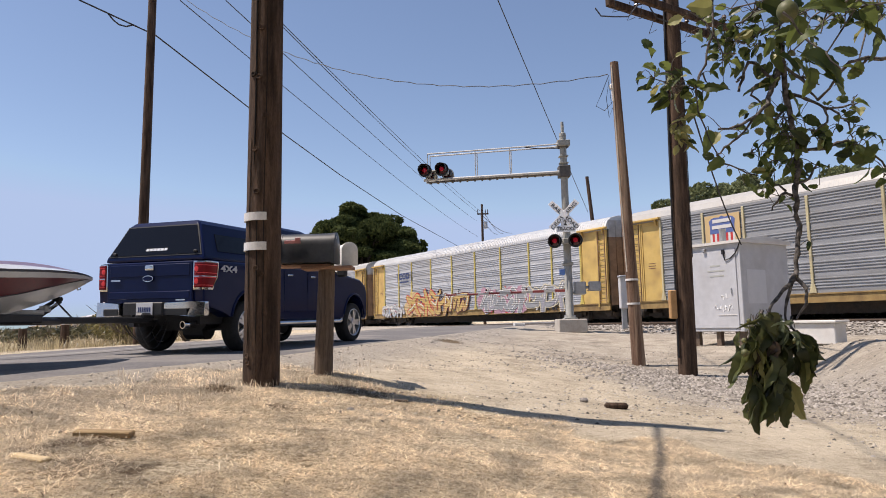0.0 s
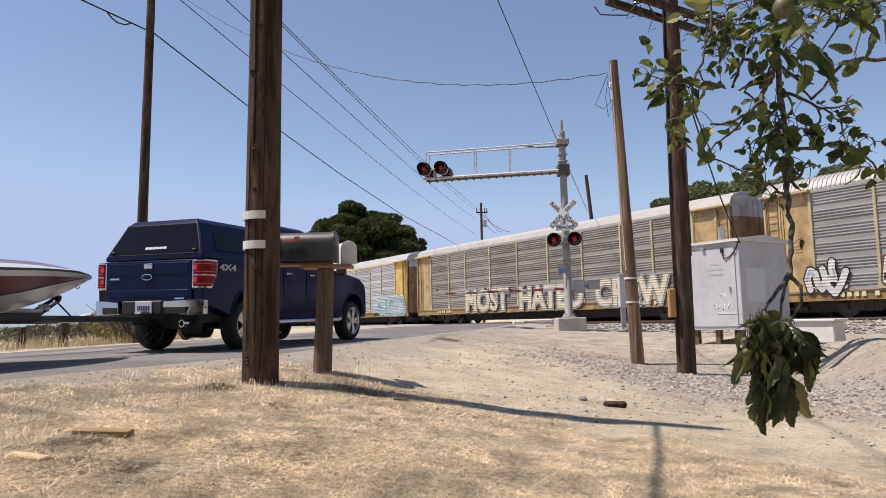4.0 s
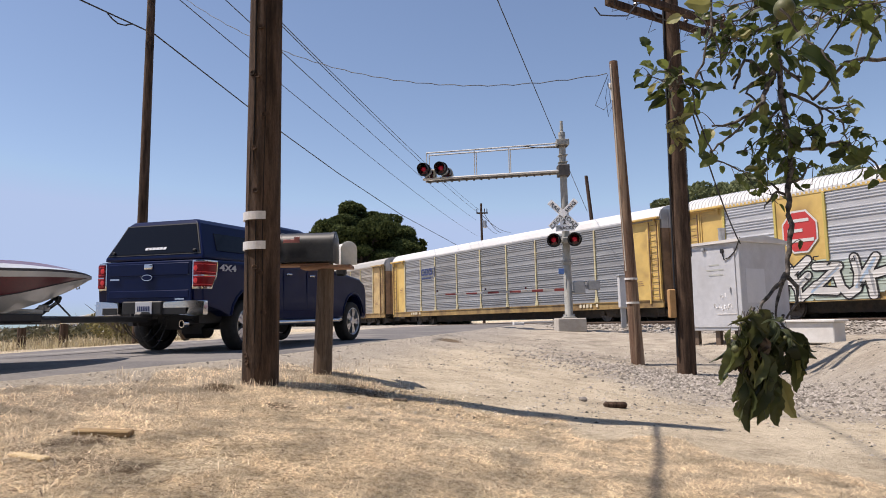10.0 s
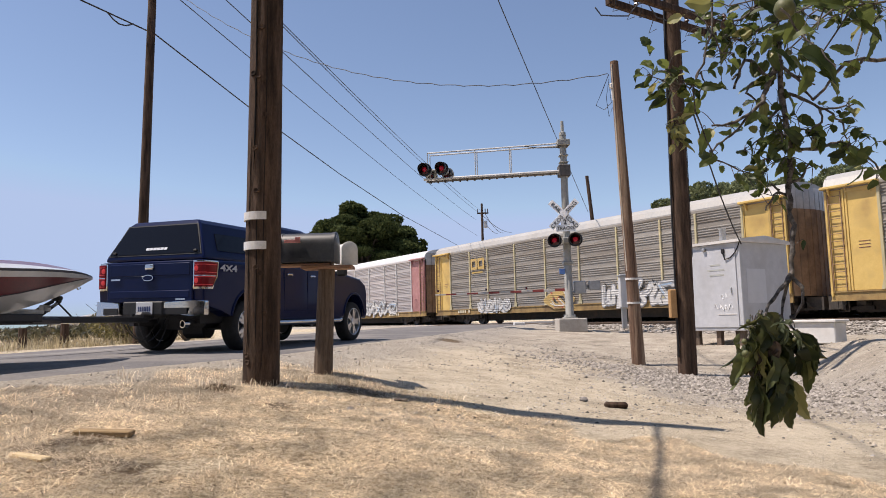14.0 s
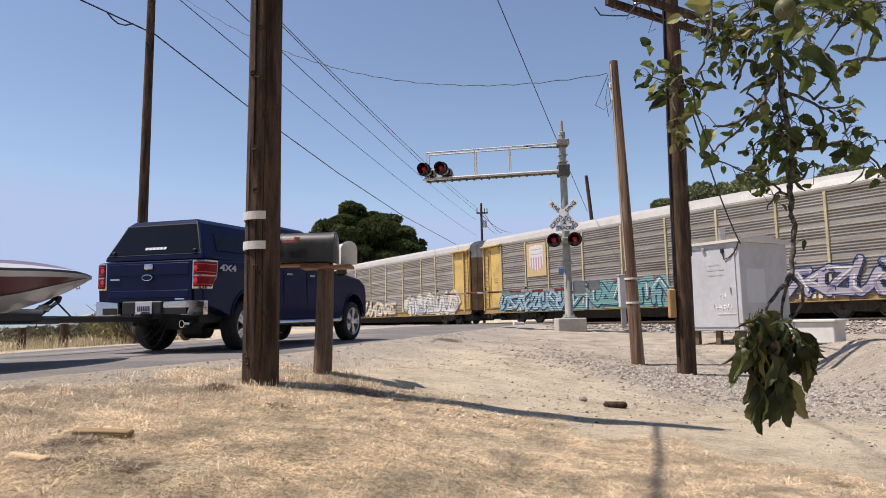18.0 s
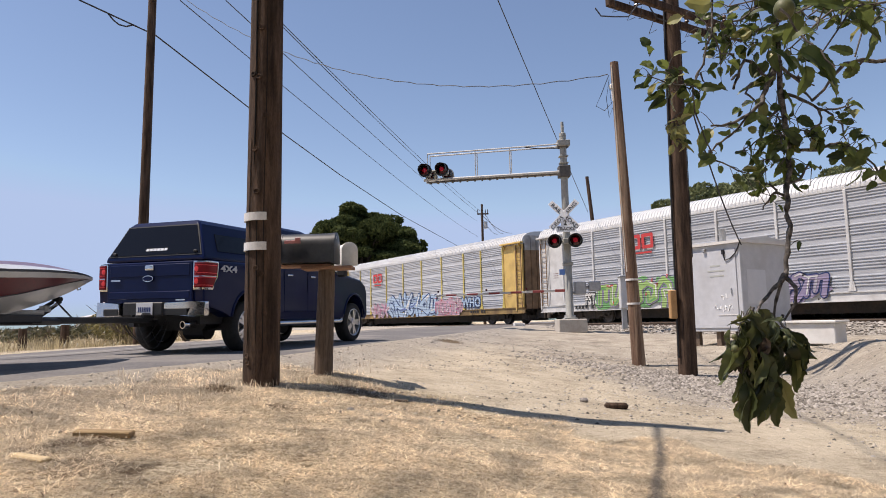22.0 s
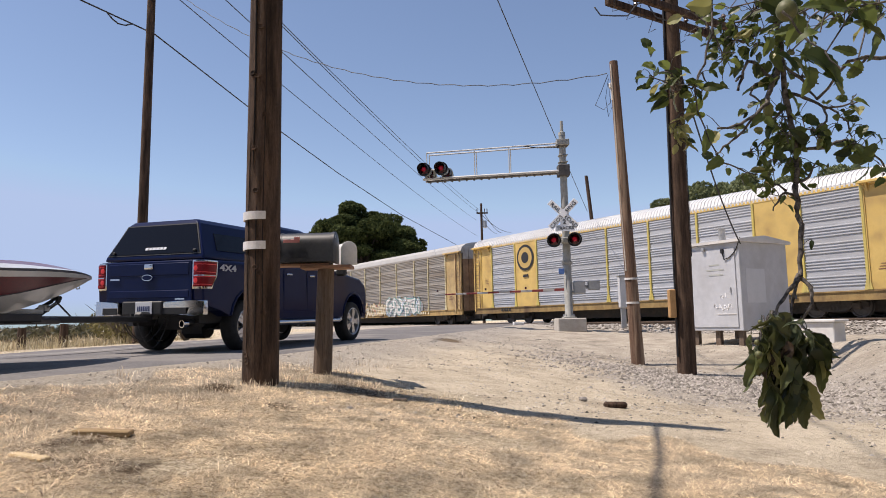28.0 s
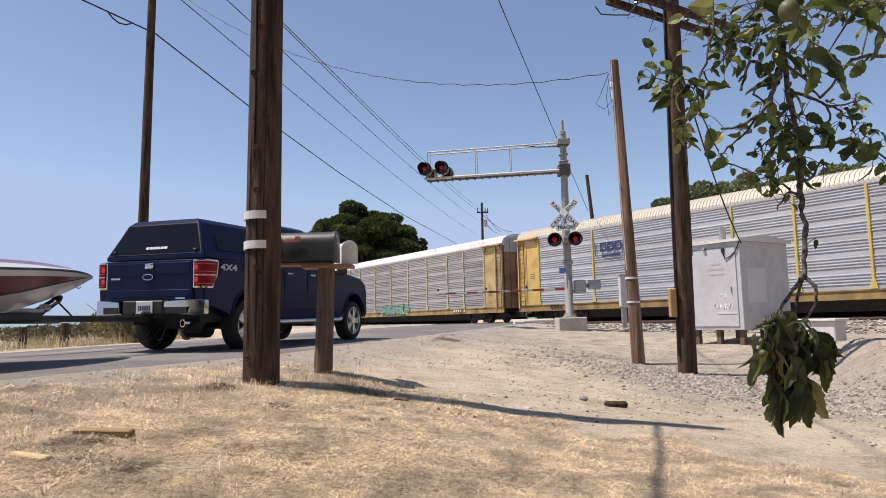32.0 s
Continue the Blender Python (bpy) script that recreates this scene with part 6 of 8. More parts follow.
def softened(shape, name, mat, width, seg=2, smooth=35):
    """A mesh whose sharp edges are rounded."""
    me = shape.mesh(name)
    bm = bmesh.new()
    bm.from_mesh(me)
    bmesh.ops.remove_doubles(bm, verts=bm.verts, dist=1e-5)
    edges = [e for e in bm.edges if len(e.link_faces) == 2 and e.calc_face_angle(0) > 0.5]
    bmesh.ops.bevel(bm, geom=edges, offset=width, segments=seg, affect="EDGES", profile=0.6, clamp_overlap=True)
    for e in bm.edges:
        e.smooth = len(e.link_faces) != 2 or e.calc_face_angle(0) < radians(smooth)
    for f in bm.faces:
        f.smooth = f.calc_area() < 0.03
    bm.to_mesh(me)
    bm.free()
    me.materials.clear()
    me.materials.append(mat)
    return me


TRUCK = Matrix.Translation((-4.063, 11.523, 0.190)) @ pose(0, 0, 0, 0.7, 0.9, -19.57)
TALL = 1.159
truck = thing("pickup_truck", "dark blue four-wheel-drive pickup with camper shell, stopped on asphalt", "pickup truck", TRUCK @ Matrix.Diagonal((1, 1, TALL, 1)))


def arch_points(cy, r, z0, n=9):
    """Points over a wheel arch, from its rear to its front."""
    a0 = math.asin((z0 - 0.40) / r)
    return [(cy - r * math.cos(a), 0.40 + r * math.sin(a)) for a in [a0 + (math.pi - 2 * a0) * i / n for i in range(n + 1)]]


side = [(-1.10, 0.66), (-1.12, 0.95), (-1.10, 1.235), (0.0, 1.255), (2.85, 1.235), (3.4, 1.205), (4.0, 1.15), (4.32, 1.06), (4.44, 0.90), (4.46, 0.50), (4.30, 0.42)]
side += arch_points(3.67, 0.47, 0.45)[::-1] + [(3.0, 0.44), (1.2, 0.44), (0.62, 0.47)] + arch_points(0, 0.47, 0.50)[::-1] + [(-0.7, 0.58)]
rings = []
body = Shape()
for x, k in ((-0.985, 0.0), (-0.95, 1.0), (0.95, 1.0), (0.985, 0.0)):
    rings.append([(x * (1 - 0.17 * max(0, y - 3.7) ** 2), y, z - (0.0 if k else 0.03) * (1 if z > 1 else 0)) for y, z in side])
body.loft(rings)
part("body", softened(body, "body", blue, 0.03), None, truck)
# fenders: flared lips over the wheels
for cy in (0.0, 3.67):
    for sx in (-1, 1):
        pts = arch_points(cy, 0.48, 0.52)
        part("wheel_arch", Shape().tube([(sx * 0.985, y, z) for y, z in pts], 0.022, 7), blue, truck, smooth=60)
cabin = Shape().loft([[(x * w, y, z) for x, y in ((-1, y0), (1, y0), (1, y1), (-1, y1))] for w, y0, y1, z in ((0.93, 0.92, 3.0, 1.23), (0.90, 0.94, 2.85, 1.32), (0.76, 1.05, 2.15, 1.84), (0.68, 1.15, 2.0, 1.89))])
part("cab", softened(cabin, "cab", blue, 0.04), None, truck)
topper = Shape().loft([[(x * w, y, z) for x, y in ((-1, y0), (1, y0), (1, y1), (-1, y1))] for w, y0, y1, z in ((0.93, -1.06, 0.88, 1.245), (0.92, -1.05, 0.88, 1.30), (0.68, -0.86, 0.88, 1.735), (0.60, -0.80, 0.84, 1.795))])
part("camper_shell", softened(topper, "camper_shell", blue, 0.03), None, truck, "dark blue camper shell")
# shell glass: rear and sides
def rear_pane(w0, w1, z0, z1, out, thick):
    """A pane that lies in the sloping back of the shell."""
    def at(z, o):
        return -1.05 + (z - 1.30) * 0.437 - o
    return Shape().add([(x, at(z, o), z) for o in (out, out - thick) for x, z in ((-w0, z0), (w0, z0), (w1, z1), (-w1, z1))], [(0, 1, 2, 3), (4, 7, 6, 5), (0, 4, 5, 1), (2, 6, 7, 3), (1, 5, 6, 2), (3, 7, 4, 0)])


part("window_frame", rear_pane(0.875, 0.665, 1.315, 1.735, 0.008, 0.03), black_plastic, truck)
part("rear_window", rear_pane(0.85, 0.645, 1.335, 1.72, 0.016, 0.03), glass, truck, "dark tinted shell window")
for x in (-0.76, 0.76):
    part("window_latch", Shape().bevel_box((x, -1.045, 1.36), (0.06, 0.04, 0.03), 0.008), black_plastic, truck)
badge_bars = Shape()
for i in range(6):
    badge_bars.add([(0.03 + (i - 3) * 0.068 + a, -1.05 + (z - 1.30) * 0.437 - 0.02 - o, z) for o in (0.0, 0.004) for a, z in ((0, 1.385), (0.056, 1.385), (0.064, 1.418), (0.008, 1.418))], [(0, 1, 2, 3), (4, 7, 6, 5), (0, 4, 5, 1), (2, 6, 7, 3), (1, 5, 6, 2), (3, 7, 4, 0)])
part("shell_badge", badge_bars, plain("pale badge", (0.70, 0.72, 0.76), 0.4), truck, "pale maker's badge")
for sx in (-1, 1):
    def wall(y, z, o=0.012):
        w = 0.92 - (z - 1.30) / 0.435 * 0.24
        return (sx * (w + o), y, z)
    s = Shape().add([wall(-0.70, 1.37), wall(0.7, 1.37), wall(0.7, 1.61), wall(-0.62, 1.61), wall(-0.70, 1.37, -0.02), wall(0.7, 1.37, -0.02), wall(0.7, 1.61, -0.02), wall(-0.62, 1.61, -0.02)],
                    [(0, 1, 2, 3), (4, 7, 6, 5), (0, 4, 5, 1), (2, 6, 7, 3), (1, 5, 6, 2), (3, 7, 4, 0)])
    part("side_window", s, glass, truck)
    def cabwall(y, z, o=0.012):
        w = 0.90 - (z - 1.32) / 0.52 * 0.14
        return (sx * (w + o), y, z)
    for y0, y1, y2, y3 in ((1.08, 1.72, 1.72, 1.18), (1.80, 2.72, 2.12, 1.80)):
        s = Shape().add([cabwall(y0, 1.34), cabwall(y1, 1.34), cabwall(y2, 1.76), cabwall(y3, 1.76), cabwall(y0, 1.34, -0.02), cabwall(y1, 1.34, -0.02), cabwall(y2, 1.76, -0.02), cabwall(y3, 1.76, -0.02)],
                        [(0, 1, 2, 3), (4, 7, 6, 5), (0, 4, 5, 1), (2, 6, 7, 3), (1, 5, 6, 2), (3, 7, 4, 0)])
        part("door_window", s, glass, truck)
    for y0, y1 in ((1.0, 1.76), (1.78, 2.85)):
        d = part("door", Shape().bevel_box((sx * 0.982, (y0 + y1) / 2, 0.90), (0.02, y1 - y0 - 0.012, 0.66), 0.008), blue, truck)
        part("door_handle", Shape().bevel_box((sx * 1.003, y0 + 0.16, 1.12), (0.03, 0.17, 0.035), 0.01), chrome, d)
    part("mirror", Shape().bevel_box((sx * 1.10, 2.92, 1.27), (0.20, 0.12, 0.22), 0.03).box((sx * 0.98, 2.92, 1.22), (0.1, 0.05, 0.05)), black_plastic, truck)
    part("side_step", Shape().tube([(sx * 1.0, 0.62, 0.42), (sx * 1.03, 0.8, 0.40), (sx * 1.03, 2.9, 0.40), (sx * 1.0, 3.05, 0.42)], 0.04, 8), chrome, truck, "chrome tube step", smooth=60)
    # tail lamp: a block rounded about the corner, with a chrome rim, red glass and two bulbs
    def lamp_rings(inset, out, z0, z1):
        plan = ((0.80 + inset, -1.132), (0.90, -1.134), (0.955, -1.122), (0.982, -1.092), (0.994, -1.03), (0.996, -0.96), (0.994, -0.80 - inset))
        rings = []
        for f in (0.0, 0.2, 0.45, 0.94, 1.0):
            z = z0 + (z1 - z0) * f
            cut = float(np.interp((z - 0.86) / 0.365, (0, 0.2, 0.45, 0.94, 1), (0.13, 0.09, 0.02, 0.0, 0.02)))
            rings.append([(sx * (x + out * 0.7), y - out - (cut if n > 4 else 0), z) for n, (x, y) in enumerate(plan)] + [(sx * 0.80, -0.90, z)])
        return rings
    tl = part("tail_lamp", softened(Shape().loft(lamp_rings(0.0, 0.006, 0.86, 1.225)), "tail_lamp", chrome, 0.006), None, truck, "red tail lamp in a chrome frame")
    part("red_lens", softened(Shape().loft(lamp_rings(0.018, 0.020, 0.886, 1.203)), "red_lens", tail_red, 0.006), None, tl)
    part("lamp_divider", Shape().loft(lamp_rings(0.022, 0.023, 1.022, 1.034)), chrome, tl)
    for z in (1.120, 0.965):
        part("bulb_lens", Shape().tube([(sx * 0.872, -1.150, z), (sx * 0.872, -1.160, z), (sx * 0.872, -1.162, z)], (0.036, 0.034, 0.024), 14), tail_bright, tl, smooth=50)
        for k in (-1, 1):
            part("lens_rib", Shape().loft(lamp_rings(0.03, 0.0215, z + k * 0.05 - 0.004, z + k * 0.05 + 0.004)), tail_bright, tl)
    inner = 0.47 if sx < 0 else 0.33
    part("bumper_end", softened(Shape().loft([[(sx * inner, y, 0.53 + d), (sx * inner, y, 0.70), (sx * 0.92, y, 0.715), (sx * 1.01, y + 0.12, 0.715), (sx * 1.01, y + 0.12, 0.53), (sx * 0.92, y, 0.525)] for y, d in ((-1.16, 0.0), (-1.24, 0.02))]), "bumper_end", chrome, 0.012), None, truck, "chrome bumper end")
    # dark recess, drawn wider to include the dark reflections in the chrome
    part("bumper_recess", Shape().bevel_box((sx * (0.62 if sx < 0 else 0.56), -1.243, 0.585), (0.28 if sx < 0 else 0.46, 0.012, 0.085), 0.004), black_plastic, truck)
part("tailgate", softened(Shape().bevel_box((0, -1.12, 0.965), (1.60, 0.05, 0.53), 0.012), "tailgate", blue, 0.01), None, truck)
part("tailgate_crease", softened(Shape().bevel_box((0, -1.143, 0.80), (1.50, 0.02, 0.10), 0.008), "tailgate_crease", blue, 0.006), None, truck)
part("tailgate_ridge", softened(Shape().bevel_box((0, -1.143, 1.12), (1.50, 0.02, 0.16), 0.008), "tailgate_ridge", blue, 0.006), None, truck)
part("tailgate_handle", softened(Shape().bevel_box((0.02, -1.165, 1.155), (0.16, 0.03, 0.075), 0.012), "tailgate_handle", chrome, 0.008), None, truck, "chrome tailgate handle")
badge = part("badge", Shape().loft([[(0.10 * math.cos(a * 0.3927), y, 1.015 + 0.042 * math.sin(a * 0.3927)) for a in range(16)] for y in (-1.15, -1.17)]), chrome, truck, "oval maker's badge")
part("badge_face", Shape().loft([[(0.088 * math.cos(a * 0.3927), y, 1.015 + 0.032 * math.sin(a * 0.3927)) for a in range(16)] for y in (-1.171, -1.174)]), blue, badge)
part("model_badge", Shape().box((-0.62, -1.158, 1.0), (0.18, 0.01, 0.022)), chrome, truck)
part("trim_badge", Shape().box((0.60, -1.158, 0.735), (0.17, 0.008, 0.018)), chrome, truck)
part("bumper_step", softened(Shape().bevel_box((0, -1.19, 0.62), (0.74, 0.16, 0.18), 0.015), "bumper_step", black_plastic, 0.01), None, truck)
plate_ob = part("licence_plate", Shape().bevel_box((0.05, -1.278, 0.625), (0.305, 0.008, 0.155), 0.003), plain("white plate enamel", (0.66, 0.67, 0.70), 0.4), truck, "white licence plate with plain bars")
for i in range(7):
    part("plate_bar", Shape().box((-0.05 + i * 0.034, -1.284, 0.615), (0.020, 0.003, 0.062)), inks["navy"], plate_ob)
flat_text("4X4", 0.085, plain("silver decal", (0.45, 0.47, 0.52), 0.4), truck, Matrix.Translation((0.999, -0.56, 1.10)) @ Matrix(((0, 0, 1, 0), (1, 0, 0, 0), (0, 1, 0, 0), (0, 0, 0, 1))), name="decal", bold=0.003, squeeze=2.0, label="silver side decal")
part("exhaust_pipe", Shape().tube([(0.58, -0.55, 0.46), (0.66, -1.0, 0.44), (0.74, -1.2, 0.42)], 0.035, 10), black_plastic, truck, smooth=60)
part("exhaust_tip", Shape().loft([[(0.74 + r * math.cos(a * 0.5236), y, 0.42 + r * math.sin(a * 0.5236)) for a in range(12)] for y, r in ((-1.16, 0.045), (-1.27, 0.050), (-1.27, 0.038), (-1.18, 0.036))], caps=False), chrome, truck, "chrome exhaust tip", smooth=60)
part("underbody", Shape().box((0, 1.7, 0.50), (1.5, 5.2, 0.16)).box((0, -0.7, 0.58), (1.4, 0.8, 0.12)).box((0, 0, 0.40), (1.5, 0.16, 0.16)).tube([(-0.2, 0, 0.36), (0.2, 0, 0.36)], 0.17, 10).tube([(0.35, -0.4, 0.47), (0.35, 0.5, 0.47)], 0.13, 10), black_plastic, truck)
part("hitch", Shape().box((-0.02, -1.2, 0.44), (0.09, 0.5, 0.08)).tube([(-0.02, -1.42, 0.44), (-0.02, -1.42, 0.55)], 0.03, 8), steel_black, truck)
part("windscreen", Shape().add([(-0.80, 2.93, 1.30), (0.80, 2.93, 1.30), (0.70, 2.25, 1.80), (-0.70, 2.25, 1.80)], [(0, 1, 2, 3)]).add([(-0.80, 2.90, 1.28), (0.80, 2.90, 1.28), (0.70, 2.22, 1.78), (-0.70, 2.22, 1.78)], [(3, 2, 1, 0)]), glass, truck)


def road_wheel(parent, x, y, r, w, sx, tall=1.0, up=0.0, rim_part=1.0):
    """Tyre with shoulder and tread, alloy rim with five twin spokes."""
    hub = part("wheel", Shape().tube([(0, -0.01, 0), (0, 0.01, 0)], 0.09, 12), alloy, parent)
    hub.matrix_basis = Matrix.Translation((x, y, (r + up) / tall)) @ Matrix.Diagonal((1, 1, 1 / tall, 1))
    g = rim_part
    prof = ((0.58 * g, -0.46), (0.62 * g, -0.5), (0.86, -0.5), (0.97, -0.40), (1.0, -0.3), (1.0, 0.3), (0.97, 0.40), (0.86, 0.5), (0.62 * g, 0.5), (0.58 * g, 0.46))
    part("tyre", Shape().loft([[(sx * w * o, r * q * math.cos(a * 0.19635), r * q * math.sin(a * 0.19635)) for a in range(32)] for q, o in prof] , caps=False), rubber, hub, smooth=40)
    rim = Shape().loft([[(sx * w * o, r * q * math.cos(a * 0.19635), r * q * math.sin(a * 0.19635)) for a in range(32)] for q, o in ((0.62 * g, 0.47), (0.58 * g, 0.49), (0.55 * g, 0.44), (0.53 * g, -0.3), (0.20, -0.35))], caps=False)
    part("rim", rim, alloy, hub, smooth=40)
    sp = Shape()
    for k in range(5):
        for d in (-0.16, 0.16):
            a = k * 1.2566 + d
            u, v = Vector((0, math.cos(a), math.sin(a))), Vector((0, -math.sin(a), math.cos(a)))
            c = Vector((sx * w * 0.40, 0, 0))
            sp.add([c + u * r * 0.12 + v * 0.03, c + u * r * 0.12 - v * 0.03, c + u * r * 0.58 * g - v * 0.026, c + u * r * 0.58 * g + v * 0.026] + [c - Vector((sx * 0.05, 0, 0)) + u * r * b + v * o for b, o in ((0.12, 0.03), (0.12, -0.03), (0.58 * g, -0.026), (0.58 * g, 0.026))],
                   [(0, 1, 2, 3), (7, 6, 5, 4), (0, 4, 5, 1), (1, 5, 6, 2), (2, 6, 7, 3), (3, 7, 4, 0)])
    part("spokes", sp, alloy, hub)
    part("hub_cap", Shape().tube([(sx * w * 0.3, 0, 0), (sx * w * 0.46, 0, 0), (sx * w * 0.48, 0, 0)], (0.085, 0.075, 0.05), 14), alloy, hub, smooth=50)
    part("backing_plate", Shape().tube([(sx * w * -0.40, 0, 0), (sx * w * -0.36, 0, 0)], r * 0.60, 18), rubber, hub)
    part("brake_disc", Shape().tube([(sx * -0.02, 0, 0), (sx * 0.01, 0, 0)], r * 0.44, 18), galv, hub)


for y in (0.0, 3.67):
    for sx in (-1, 1):
        road_wheel(truck, sx * 0.845, y, 0.402, 0.275, sx, TALL, 0.03, 1.17)

# boat on a trailer: in the truck's line
BOAT = Matrix.Translation((-4.630, 9.141, 0.225)) @ pose(0, 0, 0, 0, 0, -13.86) @ Matrix.Scale(1.109, 4)
bunk_pale = surface("pale worn bunk board", (0.42, 0.41, 0.39), (0.58, 0.57, 0.54), 12, 0.9, bump=0.3)
trailer = thing("boat_trailer", "black steel boat trailer hitched to the pickup", "trailer", BOAT)
part("tongue", Shape().bevel_box((0, -0.70, 0.455), (0.085, 3.4, 0.075), 0.012), steel_black, trailer)
part("coupler", Shape().bevel_box((-0.02, 0.98, 0.50), (0.14, 0.26, 0.10), 0.03), steel_black, trailer)
for sx in (-1, 1):
    part("frame_rail", Shape().bevel_box((0, 0, 0), (0.07, 5.6, 0.08), 0.01), steel_black, trailer).matrix_basis = Matrix.Translation((sx * 0.62, -4.2, 0.46))
    part("frame_arm", Shape().tube([(0, -0.5, 0.44), (sx * 0.62, -1.5, 0.45)], 0.036, 8), steel_black, trailer)
    part("fender", Shape().loft([[(sx * 0.78, -4.6 + 0.46 * math.cos(a * 0.3142), 0.36 + 0.46 * math.sin(a * 0.3142)) for a in range(11)], [(sx * 1.05, -4.6 + 0.46 * math.cos(a * 0.3142), 0.36 + 0.46 * math.sin(a * 0.3142)) for a in range(11)]], closed=False, caps=False), steel_black, trailer)
    road_wheel(trailer, sx * 0.92, -4.6, 0.33, 0.20, sx)
part("winch_post", Shape().tube([(-0.03, -0.95, 0.47), (-0.03, -0.56, 0.66)], 0.022, 8).tube([(0.05, -0.86, 0.47), (0.05, -0.54, 0.66)], 0.020, 8).tube([(0, -0.30, 0.48), (0, -0.54, 0.66)], 0.010, 8), steel_black, trailer)
part("bow_roller", Shape().tube([(-0.05, -0.53, 0.69), (0.05, -0.53, 0.69)], 0.028, 10), rubber, trailer)
part("winch", Shape().bevel_box((0.02, -0.72, 0.575), (0.10, 0.09, 0.08), 0.015).tube([(0.07, -0.72, 0.585), (0.16, -0.70, 0.63)], 0.009, 6), galv, trailer)
for sx in (-1, 1):
    part("bunk", Shape().bevel_box((0, 0, 0), (0.10, 3.9, 0.045), 0.012), bunk_pale, trailer, "pale carpeted bunk board").matrix_basis = Matrix.Translation((sx * 0.34, -3.05, 0.53))
for i, (x, d) in enumerate(((0.05, 0.25), (-0.06, 0.22), (0.10, 0.32))):
    part("safety_chain", Shape().tube(sag((x, 0.55 + 0.08 * i, 0.40), (x + 0.10, 1.2, 0.48), d * 1.1), 0.007, 5), steel_black, trailer)
hull_white = surface("white gelcoat", (0.60, 0.60, 0.57), (0.70, 0.70, 0.67), 3, 0.25, bump=0.0, coat=0.4)
hull_red = surface("dark red metallic gelcoat", (0.085, 0.006, 0.009), (0.15, 0.011, 0.016), 60, 0.28, 0.0, bump=0.0, coat=0.15, spec=0.3)
rail_dark = plain("dark rub rail", (0.03, 0.03, 0.035), 0.4)
boat = thing("motorboat", "white and dark red fibreglass motorboat on its trailer", "boat", BOAT)


def station(d):
    """Half section of the hull, d metres behind the bow: keel, chine, stripe, band, rub rail, deck edge, crown."""
    w = 1.12 * (1 - (1 - min(d / 3.4, 1)) ** 2.2)
    e = min(d, 2.5)
    gun = 0.957 - 0.025 * e - 0.0105 * e * e - 0.02 * (d - e)
    keel = max(0.40, 0.93 - 0.62 * (1 - (1 - min(d / 2.4, 1)) ** 1.6))
    low = gun - 0.008 - 0.21 * min(d / 2, 1) ** 1.2
    band = gun - 0.004 - 0.048 * (1 - math.exp(-d / 0.55))
    chine = keel + (low - keel) * 0.42
    crown = gun + 0.006 + 0.14 * (1 - (1 - min(d / 1.5, 1)) ** 1.7)
    rail = 0.006 + 0.018 * min(d / 0.8, 1)
    edge = gun + rail + 0.045 * min(d / 2.0, 1) ** 1.5
    return [(0.0, keel), (w * 0.70, chine), (w * 0.87, low), (w * 0.97, band), (w, gun), (w, gun + rail), (w * 0.90, min(edge, crown)), (w * 0.5, crown - (crown - min(edge, crown)) * 0.25), (0.0, crown)]


ds = (0.0, 0.06, 0.14, 0.3, 0.45, 0.6, 0.8, 1.0, 1.25, 1.5, 1.8, 2.1, 2.8, 3.6, 4.6, 5.7)
for name, i0, i1, mat, lab in (("hull", 0, 2, hull_white, "white hull bottom"), ("stripe", 2, 3, hull_red, "dark red hull stripe"), ("topside", 3, 4, hull_white, "white upper hull band"), ("rub_rail", 4, 5, rail_dark, "dark rub rail"), ("deck_edge", 5, 6, hull_white, "white deck edge"), ("deck", 6, 8, hull_red, "dark red deck")):
    s = Shape()
    for sx in (-1, 1):
        s.loft([[(sx * x, -d, z) for x, z in station(d)[i0:i1 + 1]] for d in ds], closed=False, caps=False)
    part(name, s, mat, boat, lab, smooth=50)
part("transom", Shape().add([(x, -5.7, z) for x, z in station(5.7)] + [(-x, -5.7, z) for x, z in station(5.7)[::-1]], [tuple(range(18))]), hull_white, boat)
part("pinstripe", Shape().tube([(station(d)[2][0] + 0.004, -d, station(d)[2][1]) for d in ds[3:]], 0.006, 5), rail_dark, boat)
part("bow_eye", Shape().tube([(0, -0.21, 0.86), (0, -0.19, 0.815), (0, -0.23, 0.805), (0, -0.26, 0.84)], 0.008, 6), chrome, boat)
part("windshield", Shape().loft([[(-0.95, -3.0, 1.15), (0, -2.55, 1.2), (0.95, -3.0, 1.15)], [(-0.8, -3.3, 1.5), (0, -2.95, 1.55), (0.8, -3.3, 1.5)]], closed=False, caps=False), glass, boat)


